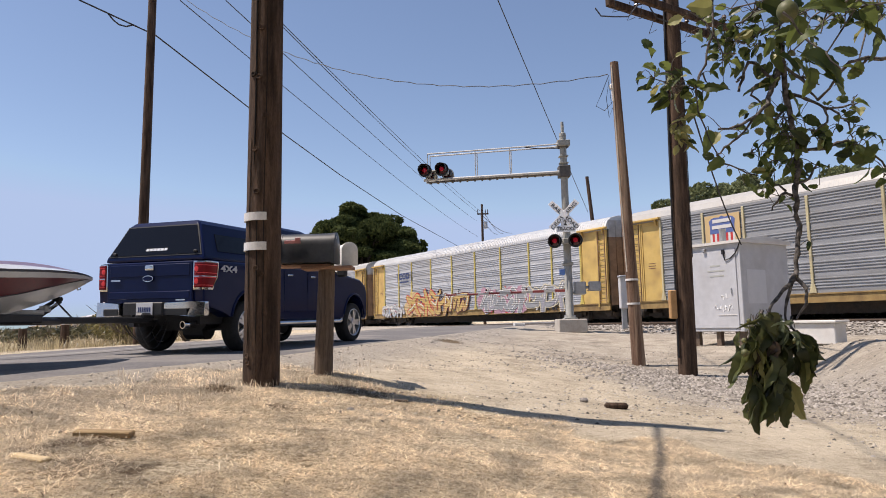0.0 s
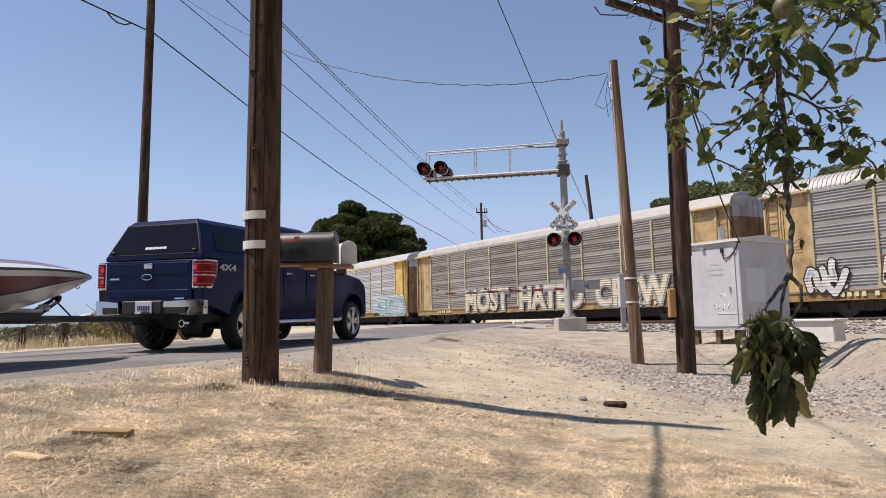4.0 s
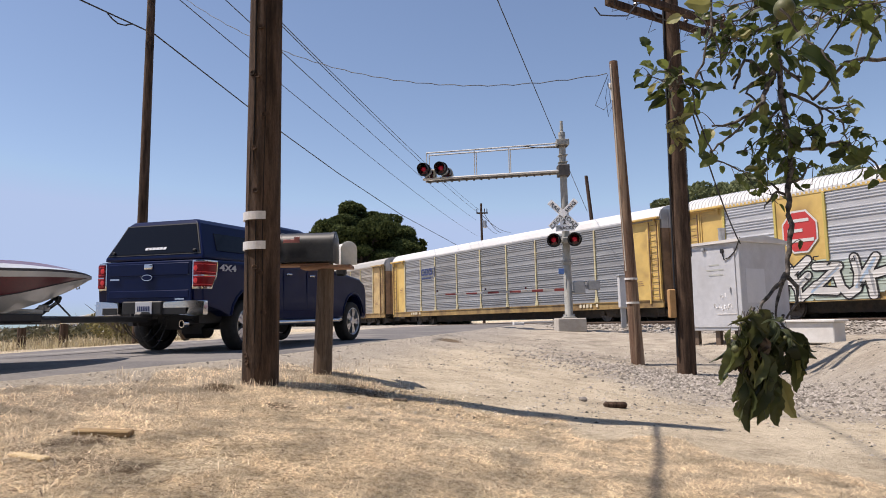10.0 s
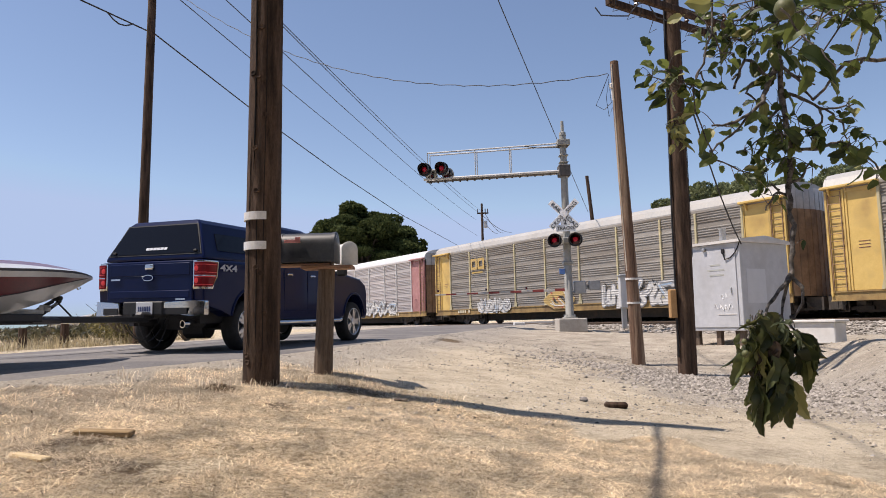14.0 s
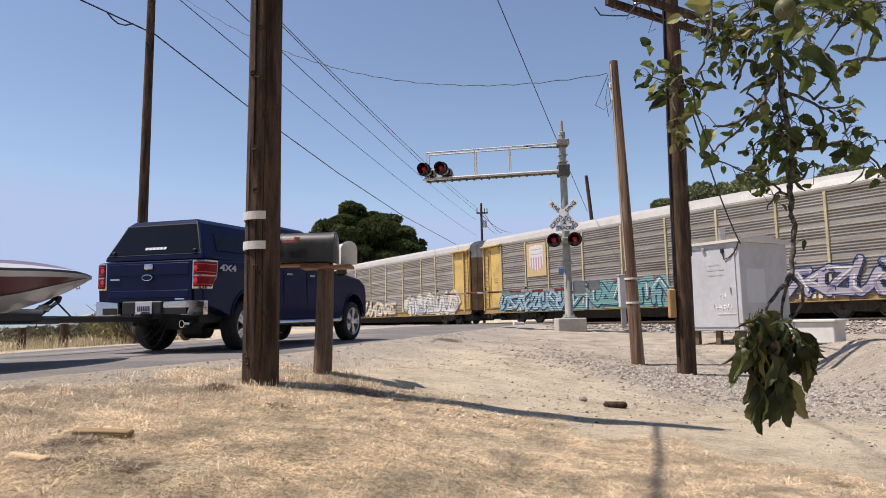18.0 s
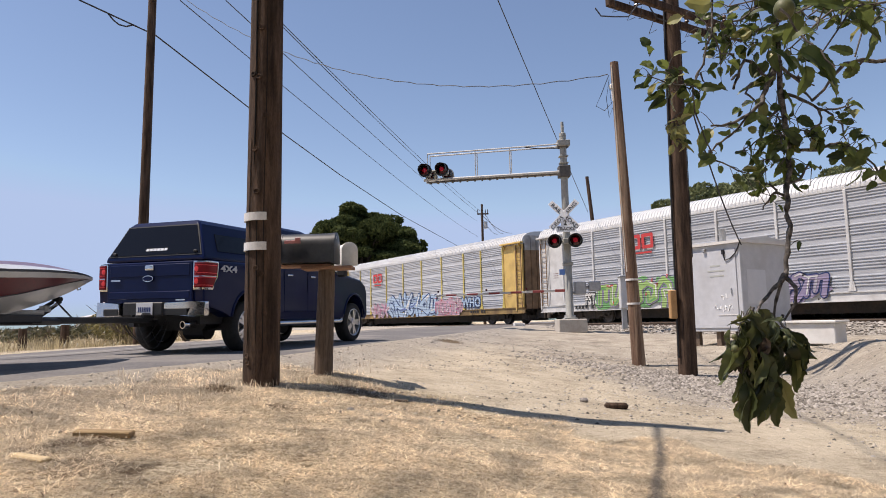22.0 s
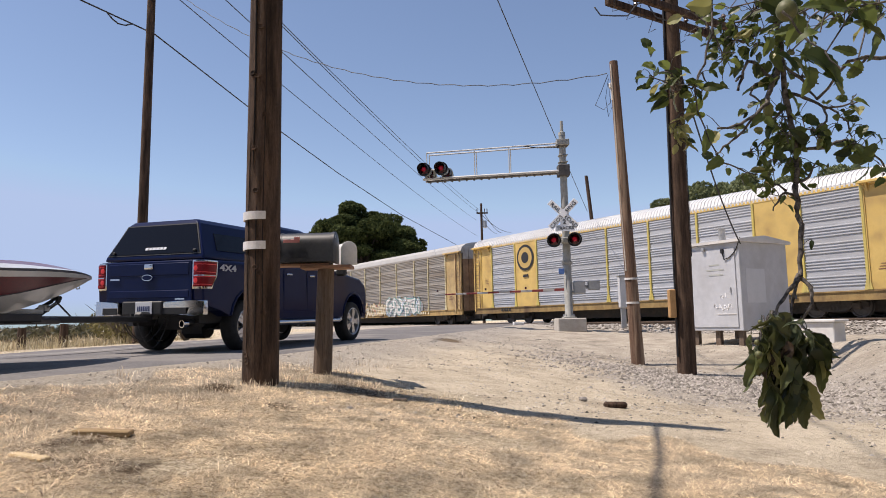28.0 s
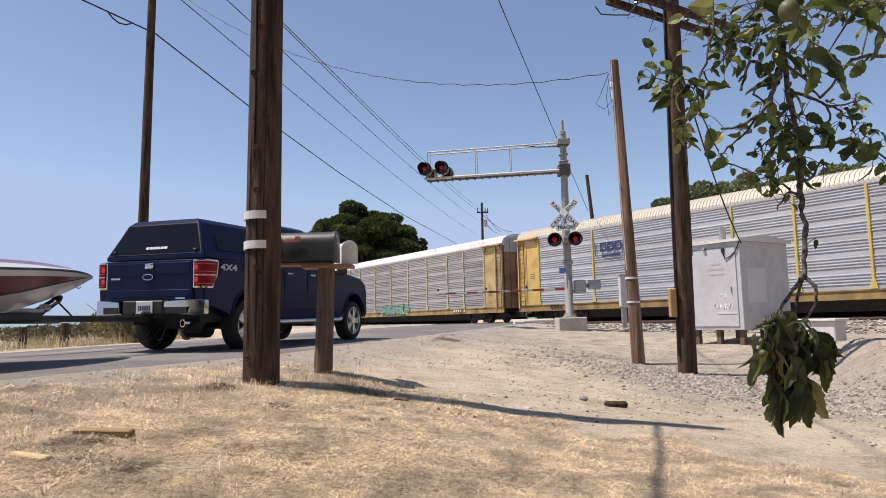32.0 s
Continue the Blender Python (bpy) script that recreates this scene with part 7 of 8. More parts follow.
# Plants
def leaf_material(name, c1, c2, glow=0.25, patches=False, rough=0.45):
    ma = bpy.data.materials.new(name)
    ma.use_nodes = True
    n, l = ma.node_tree.nodes, ma.node_tree.links
    b = n["Principled BSDF"]
    info, geo, r = n.new("ShaderNodeObjectInfo"), n.new("ShaderNodeNewGeometry"), n.new("ShaderNodeValToRGB")
    add, t = n.new("ShaderNodeMath"), n.new("ShaderNodeTexNoise")
    add.operation = "FRACT"
    sm = n.new("ShaderNodeMath")
    l.new(info.outputs["Random"], sm.inputs[0])
    l.new(geo.outputs["Random Per Island"], sm.inputs[1])
    l.new(sm.outputs[0], add.inputs[0])
    r.color_ramp.elements[0].color, r.color_ramp.elements[1].color = (*c1, 1), (*c2, 1)
    l.new(add.outputs[0], r.inputs[0])
    tint = r.outputs[0]
    if patches:
        t.inputs["Scale"].default_value, t.inputs["Detail"].default_value = 3.6, 6
        l.new(geo.outputs["Position"], t.inputs["Vector"])
        k = n.new("ShaderNodeMapRange")
        k.inputs[1].default_value, k.inputs[2].default_value, k.inputs[3].default_value, k.inputs[4].default_value = 0.36, 0.60, 0.55, 1.22
        l.new(t.outputs["Fac"], k.inputs[0])
        dim = n.new("ShaderNodeHueSaturation")
        l.new(k.outputs[0], dim.inputs["Value"])
        l.new(tint, dim.inputs["Color"])
        tint = dim.outputs[0]
    l.new(tint, b.inputs["Base Color"])
    b.inputs["Roughness"].default_value, b.inputs["Specular IOR Level"].default_value = rough, 0.5 if rough < 0.6 else 0.1
    tr, mix = n.new("ShaderNodeBsdfTranslucent"), n.new("ShaderNodeMixShader")
    hs = n.new("ShaderNodeHueSaturation")
    hs.inputs["Value"].default_value, hs.inputs["Hue"].default_value = 1.6, 0.485
    l.new(tint, hs.inputs["Color"])
    l.new(hs.outputs[0], tr.inputs["Color"])
    mix.inputs[0].default_value = glow
    l.new(b.outputs[0], mix.inputs[1])
    l.new(tr.outputs[0], mix.inputs[2])
    l.new(mix.outputs[0], n["Material Output"].inputs["Surface"])
    return ma


bark = surface("grey-brown bark", (0.06, 0.045, 0.035), (0.16, 0.125, 0.10), 14, 0.95, bump=0.6, stretch=(1, 1, 0.4))
leaf_green = leaf_material("green leaf", (0.018, 0.045, 0.010), (0.06, 0.105, 0.022))
leaf_dark = leaf_material("dark needle foliage", (0.022, 0.034, 0.011), (0.088, 0.108, 0.038), 0.15, rough=0.85)
leaf_hill = leaf_material("hillside foliage", (0.085, 0.105, 0.05), (0.21, 0.23, 0.115), 0.15, rough=0.85)
straw_mat = leaf_material("dry straw", (0.22, 0.160, 0.094), (0.97, 0.865, 0.655), 0.45, patches=True)
weed_mat = leaf_material("pale dry weeds", (0.15, 0.12, 0.06), (0.52, 0.45, 0.27), 0.25)
twig_mat = surface("dry grey twig", (0.10, 0.075, 0.055), (0.20, 0.16, 0.125), 10, 0.95, bump=0.2)


def crown_mesh(name, blobs, count, size, mat, seed, droop=0.0):
    """Foliage as many small bent leaf tufts near the skins of uneven lumps (x, y, z, rx, ry, rz)."""
    rng = np.random.default_rng(seed)
    vol = np.array([b[3] * b[4] + b[4] * b[5] + b[3] * b[5] for b in blobs])
    pick = rng.choice(len(blobs), count, p=vol / vol.sum())
    bl = np.array(blobs)[pick]
    d = rng.normal(size=(count, 3))
    d /= np.linalg.norm(d, axis=1)[:, None]
    r = 1 - np.abs(rng.normal(0, 0.16, count))
    c = bl[:, :3] + d * bl[:, 3:] * r[:, None]
    a = rng.normal(size=(count, 3)) + d * 0.6
    a /= np.linalg.norm(a, axis=1)[:, None]
    b = np.cross(a, rng.normal(size=(count, 3)))
    b /= np.linalg.norm(b, axis=1)[:, None]
    s = size * rng.uniform(0.5, 1.4, count)[:, None]
    a[:, 2] -= droop
    v = np.stack([c - a * s, c + b * s * 0.45 + a * s * 0.1, c + a * s, c - b * s * 0.45], 1).reshape(-1, 3)
    f = np.arange(count * 4).reshape(-1, 4)
    me = bpy.data.meshes.new(name)
    me.from_pydata(v.tolist(), [], f.tolist())
    me.materials.append(mat)
    return me


def tree(name, label, base, trunk_h, blobs, count, size, mat, seed, girth=0.4):
    t = thing(name, label, "tree", Matrix.Translation(base))
    s = Shape().tube([(0, 0, -0.5), (0.1, 0.05, trunk_h * 0.4), (0.0, -0.1, trunk_h), (0.1, 0, trunk_h * 1.3)], (girth, girth * 0.8, girth * 0.6, girth * 0.3), 10)
    for b in blobs:
        e = Vector(b[:3])
        a = Vector((0, -0.05, trunk_h * 0.8))
        s.tube([a, a.lerp(e, 0.5) + Vector((0, 0, 0.12 * (e - a).length)), e], (girth * 0.45, girth * 0.28, girth * 0.08), 6)
    part("trunk", s, bark, t, smooth=60)
    part("crown", crown_mesh("crown", blobs, count, size, mat, seed), None, t)
    return t


rt = random.Random(11)
dome = []
for i in range(170):
    a, q = rt.uniform(0, 6.283), math.sqrt(rt.uniform(0, 1))
    top = 7.4 * math.sqrt(max(0.03, 1 - (q * 0.98) ** 2))
    dome.append((6.3 * q * math.cos(a) + 0.1, 6.0 * q * math.sin(a), 5.3 + top * rt.uniform(0.22, 1.0), rt.uniform(0.9, 1.5), rt.uniform(0.9, 1.5), rt.uniform(0.5, 0.9)))
tree("pine_tree", "dark green umbrella pine with a broad domed crown", (-8.9, 75, 0.8), 5.5, dome, 130000, 0.20, leaf_dark, 3, 0.5)
for i, (x, y, h, w) in enumerate(((30, 94, 17.6, 4.2), (34.5, 95, 19.8, 5.0), (39, 94, 21.0, 6), (46, 97, 22.4, 6.0), (53, 98, 23.2, 6.5), (43, 101, 22, 6), (61, 99, 23.5, 7))):
    blobs = []
    for k in range(16):
        a, q = rt.uniform(0, 6.283), math.sqrt(rt.uniform(0, 1))
        blobs.append((w * q * math.cos(a), w * q * math.sin(a), h * 0.55 + (h * 0.40) * math.sqrt(max(0.02, 1 - q * q)) * rt.uniform(0.5, 1.0), rt.uniform(1.0, 1.9), rt.uniform(1.0, 1.9), rt.uniform(0.7, 1.3)))
    tree("tree", "leafy green tree on the rise beyond the railway", (x, y, 0.2), h * 0.45, blobs, 8000, 0.30, leaf_hill, 20 + i, 0.35)
# unseen trees added behind the camera, to dim the skylight and colour the reflections
for i, (x, y, h, w) in enumerate(((7, -7, 12, 5.5), (-6, -13, 14, 6), (1, -12, 15, 7), (18, -4, 13, 6), (-19, -12, 14, 7), (12, -15, 16, 7), (-30, -14, 14, 8), (29, -8, 14, 7))):
    blobs = [(w * math.cos(k * 0.9) * rt.uniform(0.2, 1), w * math.sin(k * 0.9) * rt.uniform(0.2, 1), h * rt.uniform(0.45, 1.0), 2.2, 2.2, 1.7) for k in range(18)]
    tree("tree", "unseen tree added behind the camera to darken reflections", (x, y, -0.1), h * 0.4, blobs, 3400, 0.55, leaf_green, 40 + i, 0.3)


def blades(name, label, count, where, length, width, lie, mat, seed, category="grass"):
    """Thin straw blades, far too many to count."""
    rng = np.random.default_rng(seed)
    x, y = where(rng, count)
    n = len(x)
    z = ground_z(x, y)
    a = rng.uniform(0, 6.2832, n)
    tilt = np.abs(rng.normal(0, lie, n)).clip(0, 1.45)
    ln = length * rng.uniform(0.4, 1.3, n)
    d = np.stack([np.cos(a) * np.cos(tilt), np.sin(a) * np.cos(tilt), np.sin(tilt)], 1)
    o = np.stack([-np.sin(a), np.cos(a), np.zeros(n)], 1) * (width * rng.uniform(0.6, 1.4, n) * np.clip(np.hypot(x, y) / 5.5, 0.50, 1.2))[:, None]
    p = np.stack([x, y, z - 0.004 + rng.uniform(0, 0.012, n)], 1)
    bend = np.stack([rng.normal(0, 0.2, n), rng.normal(0, 0.2, n), -0.15 * np.ones(n)], 1) * ln[:, None]
    v = np.stack([p - o, p + o, p + d * ln[:, None] * 0.6 + o * 0.7, p + d * ln[:, None] * 0.6 - o * 0.7, p + d * ln[:, None] + bend], 1).reshape(-1, 3)
    k = (np.arange(n) * 5)[:, None]
    f = (k + np.array([[0, 1, 2, 3]])).tolist() + (k + np.array([[3, 2, 4]])).tolist()
    me = bpy.data.meshes.new(name)
    me.from_pydata(v.tolist(), [], f)
    me.materials.append(mat)
    return tagged(new(name, me), label, category, kind="stuff")


def on_knoll(rng, n):
    d = 1.3 + 8.0 * rng.uniform(0, 1, n) ** 1.25
    w = rng.uniform(-0.85, 0.85, n)
    x, y = d * w, d
    wob = 0.5 * np.sin(x * 2.1 + y * 1.3) + 0.3 * np.sin(x * 5.3 - y * 3.1)
    a, q = road_frame(x, y)
    patch = np.sin(x * 1.7 + 1.0) * np.sin(y * 2.3 + 0.5) + 0.6 * np.sin(x * 4.1 - y * 3.3)
    keep = (0.66 * x + 0.75 * y + wob * 0.5 < 4.95) & (q > 0.45 + 0.2 * np.sin(a * 3)) & ((patch > -1.15) | (rng.uniform(0, 1, n) < 0.25))
    return x[keep], y[keep]


def tufts(rng, n):
    """Standing tufts along the road's edge, about the posts and on the knoll's brow."""
    cx, cy = [], []
    for _ in range(150):
        u = rng.uniform()
        if u < 0.55:
            a, q = rng.uniform(-4, 5), 0.7 + abs(rng.normal(0, 0.45))
            cx.append(ROAD[0] + a * math.sin(WAY_YAW) + q * math.cos(WAY_YAW))
            cy.append(ROAD[1] + a * math.cos(WAY_YAW) - q * math.sin(WAY_YAW))
        else:
            px, py = ((-1.6, 6.0), (-1.15, 6.35), (-0.6, 6.3), (-2.0, 5.6))[rng.integers(0, 4)]
            cx.append(px + rng.normal(0, 0.35))
            cy.append(py + rng.normal(0, 0.25))
    i = rng.integers(0, len(cx), n)
    return np.array(cx)[i] + rng.normal(0, 0.06, n), np.array(cy)[i] + rng.normal(0, 0.06, n)


def far_verge(rng, n):
    a = rng.uniform(-2, 15, n)
    q = -ROAD_WIDTH - 1.0 - np.abs(rng.normal(0, 3.0, n))
    keep = (np.sin(a * 2.3 + q) + np.sin(a * 5.1 - q * 2.2) > -0.5) | (rng.uniform(0, 1, n) < 0.2)
    a, q = a[keep], q[keep]
    s, c = math.sin(WAY_YAW), math.cos(WAY_YAW)
    return ROAD[0] + a * s + q * c, ROAD[1] + a * c - q * s


blades("dry_grass", "short flattened straw-coloured dry grass", 460000, on_knoll, 0.062, 0.0019, 0.24, straw_mat, 1)
litter_mat = leaf_material("brown plant litter", (0.030, 0.018, 0.010), (0.15, 0.095, 0.055), 0.1)
blades("plant_litter", "dark brown broken stems and litter in dry grass", 13000, on_knoll, 0.035, 0.0036, 0.30, litter_mat, 21)
blades("straw_stalks", "loose pale straw stalks scattered over dry grass", 12000, on_knoll, 0.15, 0.0021, 0.12, straw_mat, 9)
blades("dry_grass", "upright tufts of dry grass by posts and road edge", 3000, tufts, 0.075, 0.0020, 1.1, straw_mat, 2)
blades("dry_weeds", "tall pale dry weeds along the far verge", 13000, far_verge, 0.36, 0.006, 1.1, weed_mat, 3)


def beyond_tracks(rng, n):
    d, s = rng.uniform(31.0, 33.4, n), rng.uniform(-12, 85, n)
    x, y = TN[0] * d + TD[0] * s, TN[1] * d + TD[1] * s
    a, q = road_frame(x, y)
    off = (q < -ROAD_WIDTH - 0.8) | (q > 0.8)
    return x[off], y[off]


# dark blades added for the shade under the train; they screen the bright ground
screen_mat = leaf_material("dark olive screen blade", (0.025, 0.03, 0.014), (0.08, 0.075, 0.035), 0.1)
blades("scrub", "dark blades added beyond the railway to darken the gap under the train", 60000, beyond_tracks, 1.2, 0.06, 1.15, screen_mat, 7, "scrub")


def bush(label, base, r, h, count, size, mat, seed, twigs=18):
    b = thing("bush", label, "bush", Matrix.Translation(base))
    rg = random.Random(seed)
    s = Shape()
    for _ in range(twigs):
        a, q = rg.uniform(0, 6.28), rg.uniform(0.3, 1.0)
        e = Vector((r * q * math.cos(a), r * q * math.sin(a), h * rg.uniform(0.6, 1.1)))
        mid = e * 0.5 + Vector((rg.uniform(-0.1, 0.1), rg.uniform(-0.1, 0.1), 0.05))
        s.tube([(0, 0, -0.1), mid, e], (0.022, 0.014, 0.005), 5)
        for _ in range(3):
            f = mid.lerp(e, rg.uniform(0.2, 0.9))
            s.tube([f, f + Vector((rg.uniform(-0.25, 0.25), rg.uniform(-0.25, 0.25), rg.uniform(0.05, 0.3)))], (0.008, 0.003), 4)
    part("twig_tangle", s, twig_mat, b)
    if count:
        part("leaves", crown_mesh("leaves", [(0, 0, h * 0.5, r * 0.9, r * 0.9, h * 0.5), (r * 0.4, 0, h * 0.6, r * 0.5, r * 0.5, h * 0.35)], count, size, mat, seed), None, b)


olive = leaf_material("dusty olive leaf", (0.035, 0.04, 0.02), (0.14, 0.13, 0.07), 0.15)
dusty = leaf_material("dusty yellow-green leaf", (0.09, 0.085, 0.035), (0.27, 0.24, 0.11), 0.2, rough=0.8)
bush("dusty yellow-green bush with bare twigs beyond the road", (-8.6, 19.000, 0.25), 1.15, 1.0, 2600, 0.05, dusty, 1, 34)
bush("bare grey twiggy bush beyond the road", (-7.201, 19.500, 0.291), 1.2, 1.1, 0, 0.05, olive, 2, 30)
bush("dusty olive shrub beyond the road", (-10.613, 22.000, 0.308), 1.2, 0.55, 600, 0.10, olive, 3)
bush("dusty olive shrub beyond the road", (-13.418, 24.000, 0.245), 1.6, 0.50, 1300, 0.10, olive, 4)
bush("dusty olive shrub beyond the road", (-16.112, 26.000, 0.251), 2.0, 0.45, 1300, 0.10, olive, 5)
bush("dusty olive shrub beyond the road", (-11.072, 26.000, 0.222), 1.5, 0.6, 700, 0.10, olive, 6)
for x, h in ((38, 0.50), (112, 0.58)):
    b = Vector((-9.151, 16.500, 0.170))
    b.x += (x - 100) * 0.0134
    b.z = drop_to(b.x, b.y)
    p = thing("fence_post", "short weathered wooden fence post in dry weeds", "fence post", Matrix.Translation(b), "fence posts beyond the road")
    part("post", pole_shape((0, 0, -0.2), (0.01, 0, h), 0.10, 0.09, 10, 0.03, x), pole_wood, p)

# things lying about
plank_wood = surface("tan scrap board", (0.20, 0.13, 0.06), (0.36, 0.25, 0.13), 8, 0.9, bump=0.3, stretch=(1, 8, 8))


pale_wood = surface("pale split board", (0.40, 0.29, 0.16), (0.62, 0.49, 0.30), 10, 0.9, bump=0.3, stretch=(1, 8, 8))


def lying(name, label, category, at, yaw, size, mat, bevel=0.006):
    x, y, _ = at
    t = thing(name, label, category, Matrix.Translation((x, y, drop_to(x, y) + size[2] * 0.35)) @ pose(0, 0, 0, 2, 3, yaw))
    part("piece", Shape().bevel_box((0, 0, 0), size, bevel), mat, t)


lying("scrap_board", "short tan scrap board lying in dry grass", "board", (-1.656, 3.420, 0.095), 4, (0.27, 0.07, 0.03), plank_wood)
lying("wood_chunk", "dark weathered chunk of wood lying on dirt", "wood", (1.68, 7.03, 0), 14, (0.24, 0.08, 0.065), pole_wood, 0.02)
lying("stick", "short dark stick lying in dry grass", "stick", (-0.39, 5.97, 0), 10, (0.12, 0.03, 0.025), bark, 0.008)
lying("scrap_board", "pale splintered scrap board lying in dry grass", "board", (-1.732, 2.950, 0.062), -22, (0.20, 0.05, 0.018), pale_wood)
lying("stone", "small pale stone on the dirt", "stone", (1.40, 7.22, 0), 30, (0.09, 0.07, 0.05), stone, 0.02)
lying("stone", "small pale stone on the dirt", "stone", (-0.708, 5.200, -0.065), 30, (0.05, 0.04, 0.03), stone, 0.01)
lying("concrete_block", "pale concrete block beside the crossing", "block", (3.496, 33.000, 0.521), 13, (0.5, 0.25, 0.16), white_conc, 0.02)


# The leafy branch that hangs into the view and sways in the wind
bark_dark = surface("dark twig bark", (0.030, 0.026, 0.024), (0.16, 0.14, 0.125), 60, 0.9, bump=0.5)
leaf_near = leaf_material("broad green leaf", (0.016, 0.030, 0.008), (0.115, 0.150, 0.038), 0.4)
leaf_clump = leaf_material("dark olive hanging leaf", (0.018, 0.026, 0.009), (0.105, 0.122, 0.042), 0.3)
leaf_grey = leaf_material("grey-green leaf underside", (0.07, 0.09, 0.05), (0.17, 0.20, 0.11), 0.3)
leaf_pale = leaf_material("yellowing leaf", (0.13, 0.14, 0.04), (0.30, 0.29, 0.11), 0.3)
leaf_olive = leaf_material("olive leaf", (0.03, 0.034, 0.012), (0.10, 0.105, 0.035), 0.3)
leaf_brown = leaf_material("withered brown leaf", (0.022, 0.014, 0.010), (0.075, 0.050, 0.034), 0.1)
rb_rng = random.Random(23)


def leaf_mesh(length, width, fold, curl, wave=0.0, full=0.75, n=9):
    """A pointed leaf, folded along its rib, with a toothed wavy edge and a short stalk."""
    s = Shape()
    rib, a, b = [], [], []
    for i in range(n + 1):
        t = i / n
        w = width * math.sin(math.pi * min(1, t * 0.93 + 0.05)) ** full * (1 - 0.22 * t)
        w = 0.0008 if i in (0, n) else w
        x, z = length * (0.14 + 0.86 * t), -curl * length * t * t
        rib.append((x, wave * width * math.sin(5 * t), z))
        for side, row, k in ((1, a, i % 2), (-1, b, (i + 1) % 2)):
            row.append((x + 0.02 * length * k, side * w * math.cos(fold) * (1 + 0.16 * k) + wave * width * math.sin(5 * t), z + w * math.sin(fold) + wave * w * 0.9 * math.sin(9 * t + side)))
    s.loft([rib, a], closed=False, caps=False)
    s.loft([rib, b], closed=False, caps=False)
    s.tube([(0, 0, 0), (length * 0.16, 0, 0)], 0.0010, 4)
    return s.mesh("leaf", smooth=50)


leaf_meshes = [leaf_mesh(0.060, 0.0165, 0.35, 0.30, 0.1, 0.6), leaf_mesh(0.050, 0.0175, 0.5, 0.45, 0.2, 0.6), leaf_mesh(0.064, 0.0150, 0.3, 0.55, 0.15), leaf_mesh(0.044, 0.0160, 0.8, 0.2, 0.2, 0.55), leaf_mesh(0.040, 0.0165, 0.2, 0.3, 0.1, 0.5)]
long_leaves = [leaf_mesh(0.120, 0.022, 0.5, 0.25, 0.45, 0.8, 13), leaf_mesh(0.140, 0.026, 0.7, 0.18, 0.35, 0.75, 13), leaf_mesh(0.105, 0.027, 0.35, 0.40, 0.5, 0.7, 13), leaf_mesh(0.090, 0.018, 1.0, 0.7, 0.6, 0.8, 13)]
broad_leaves = [leaf_mesh(0.088, 0.021, 0.35, 0.22, 0.15, 0.65, 13), leaf_mesh(0.075, 0.020, 0.5, 0.35, 0.2, 0.6, 13)]
branch = thing("tree_branch", "leafy green tree branch with dark twigs hanging overhead", "branch", Matrix.Translation((0, 0, 0)))


def hang_leaf(ob, q, way, meshes, mat, size, face=0.8):
    """A leaf at q, pointing along way; face: how far it turns its flat side outwards."""
    x = way.normalized()
    z = Vector((rb_rng.gauss(0, 0.55), -face + rb_rng.gauss(0, 0.45), rb_rng.gauss(0.35, 0.5)))
    y = z.cross(x)
    y = Vector((0, 0, 1)).cross(x) if y.length < 0.05 else y
    y.normalize()
    m = Matrix((x, y, x.cross(y))).transposed().to_4x4()
    share("leaf", rb_rng.choice(meshes), mat, ob, Matrix.Translation(q) @ m @ Matrix.Scale(size, 4))


def spray(name, pivot, stems, dense, meshes, down=0.3, spread=0.022, pale=0.06, start=0.25, leaf=None, side=0.0, loose=0.8, tufts=(), low=0.6, high=1.15):
    """Stems with leaves, hung on a pivot. Stems: points with the radius at the root and at the tip, and leaves a metre.
    Tufts: a centre, its radius and the number of leaves."""
    s = Shape()
    pivot = Vector(pivot)
    spots = []
    for pts, r0, r1, per in stems:
        pts = [Vector(p) - pivot for p in pts]
        fine = []
        for i in range(len(pts) - 1):
            for j in range(3):
                fine.append(pts[i].lerp(pts[i + 1], j / 3) + Vector([rb_rng.uniform(-0.004, 0.004) for _ in range(3)]))
        fine.append(pts[-1])
        m = len(fine) - 1
        s.tube(fine, [(0.88 + 0.22 * (i % 3 == 0)) * (r0 + (r1 - r0) * i / m) for i in range(m + 1)], 7)
        length = sum((fine[i + 1] - fine[i]).length for i in range(m))
        for _ in range(round(length * per * dense)):
            i = min(m - 1, int((start + (1 - start) * rb_rng.uniform(0, 1) ** 0.7) * m))
            spots.append((fine[i].lerp(fine[i + 1], rb_rng.random()), (fine[i + 1] - fine[i]).normalized() * 0.5, spread))
    for centre, radius, count in tufts:
        c = Vector(centre) - pivot
        spots += [(c, Vector((0, 0, 0)), radius * 0.6) for _ in range(max(2, round(count * 0.6)))]
    put = []
    for p, d, wide in spots:
        q = p + Vector([rb_rng.gauss(0, wide) for _ in range(3)])
        if (q - p).length > 0.012:
            s.tube([p, p.lerp(q, 0.6) + Vector((0, 0, 0.004)), q], (0.0013, 0.0011, 0.0009), 4)
        put.append((q, d + (q - p) * 9 + Vector((rb_rng.gauss(side, loose), rb_rng.gauss(0, loose * 0.7), rb_rng.gauss(-down, loose * 0.65)))))
    ob = part(name, s, bark_dark, branch, smooth=60)
    ob.location = pivot
    for q, way in put:
        mat = leaf_pale if rb_rng.random() < pale else (leaf or leaf_near)
        hang_leaf(ob, q, way, meshes, mat, rb_rng.uniform(low, high))
    return ob


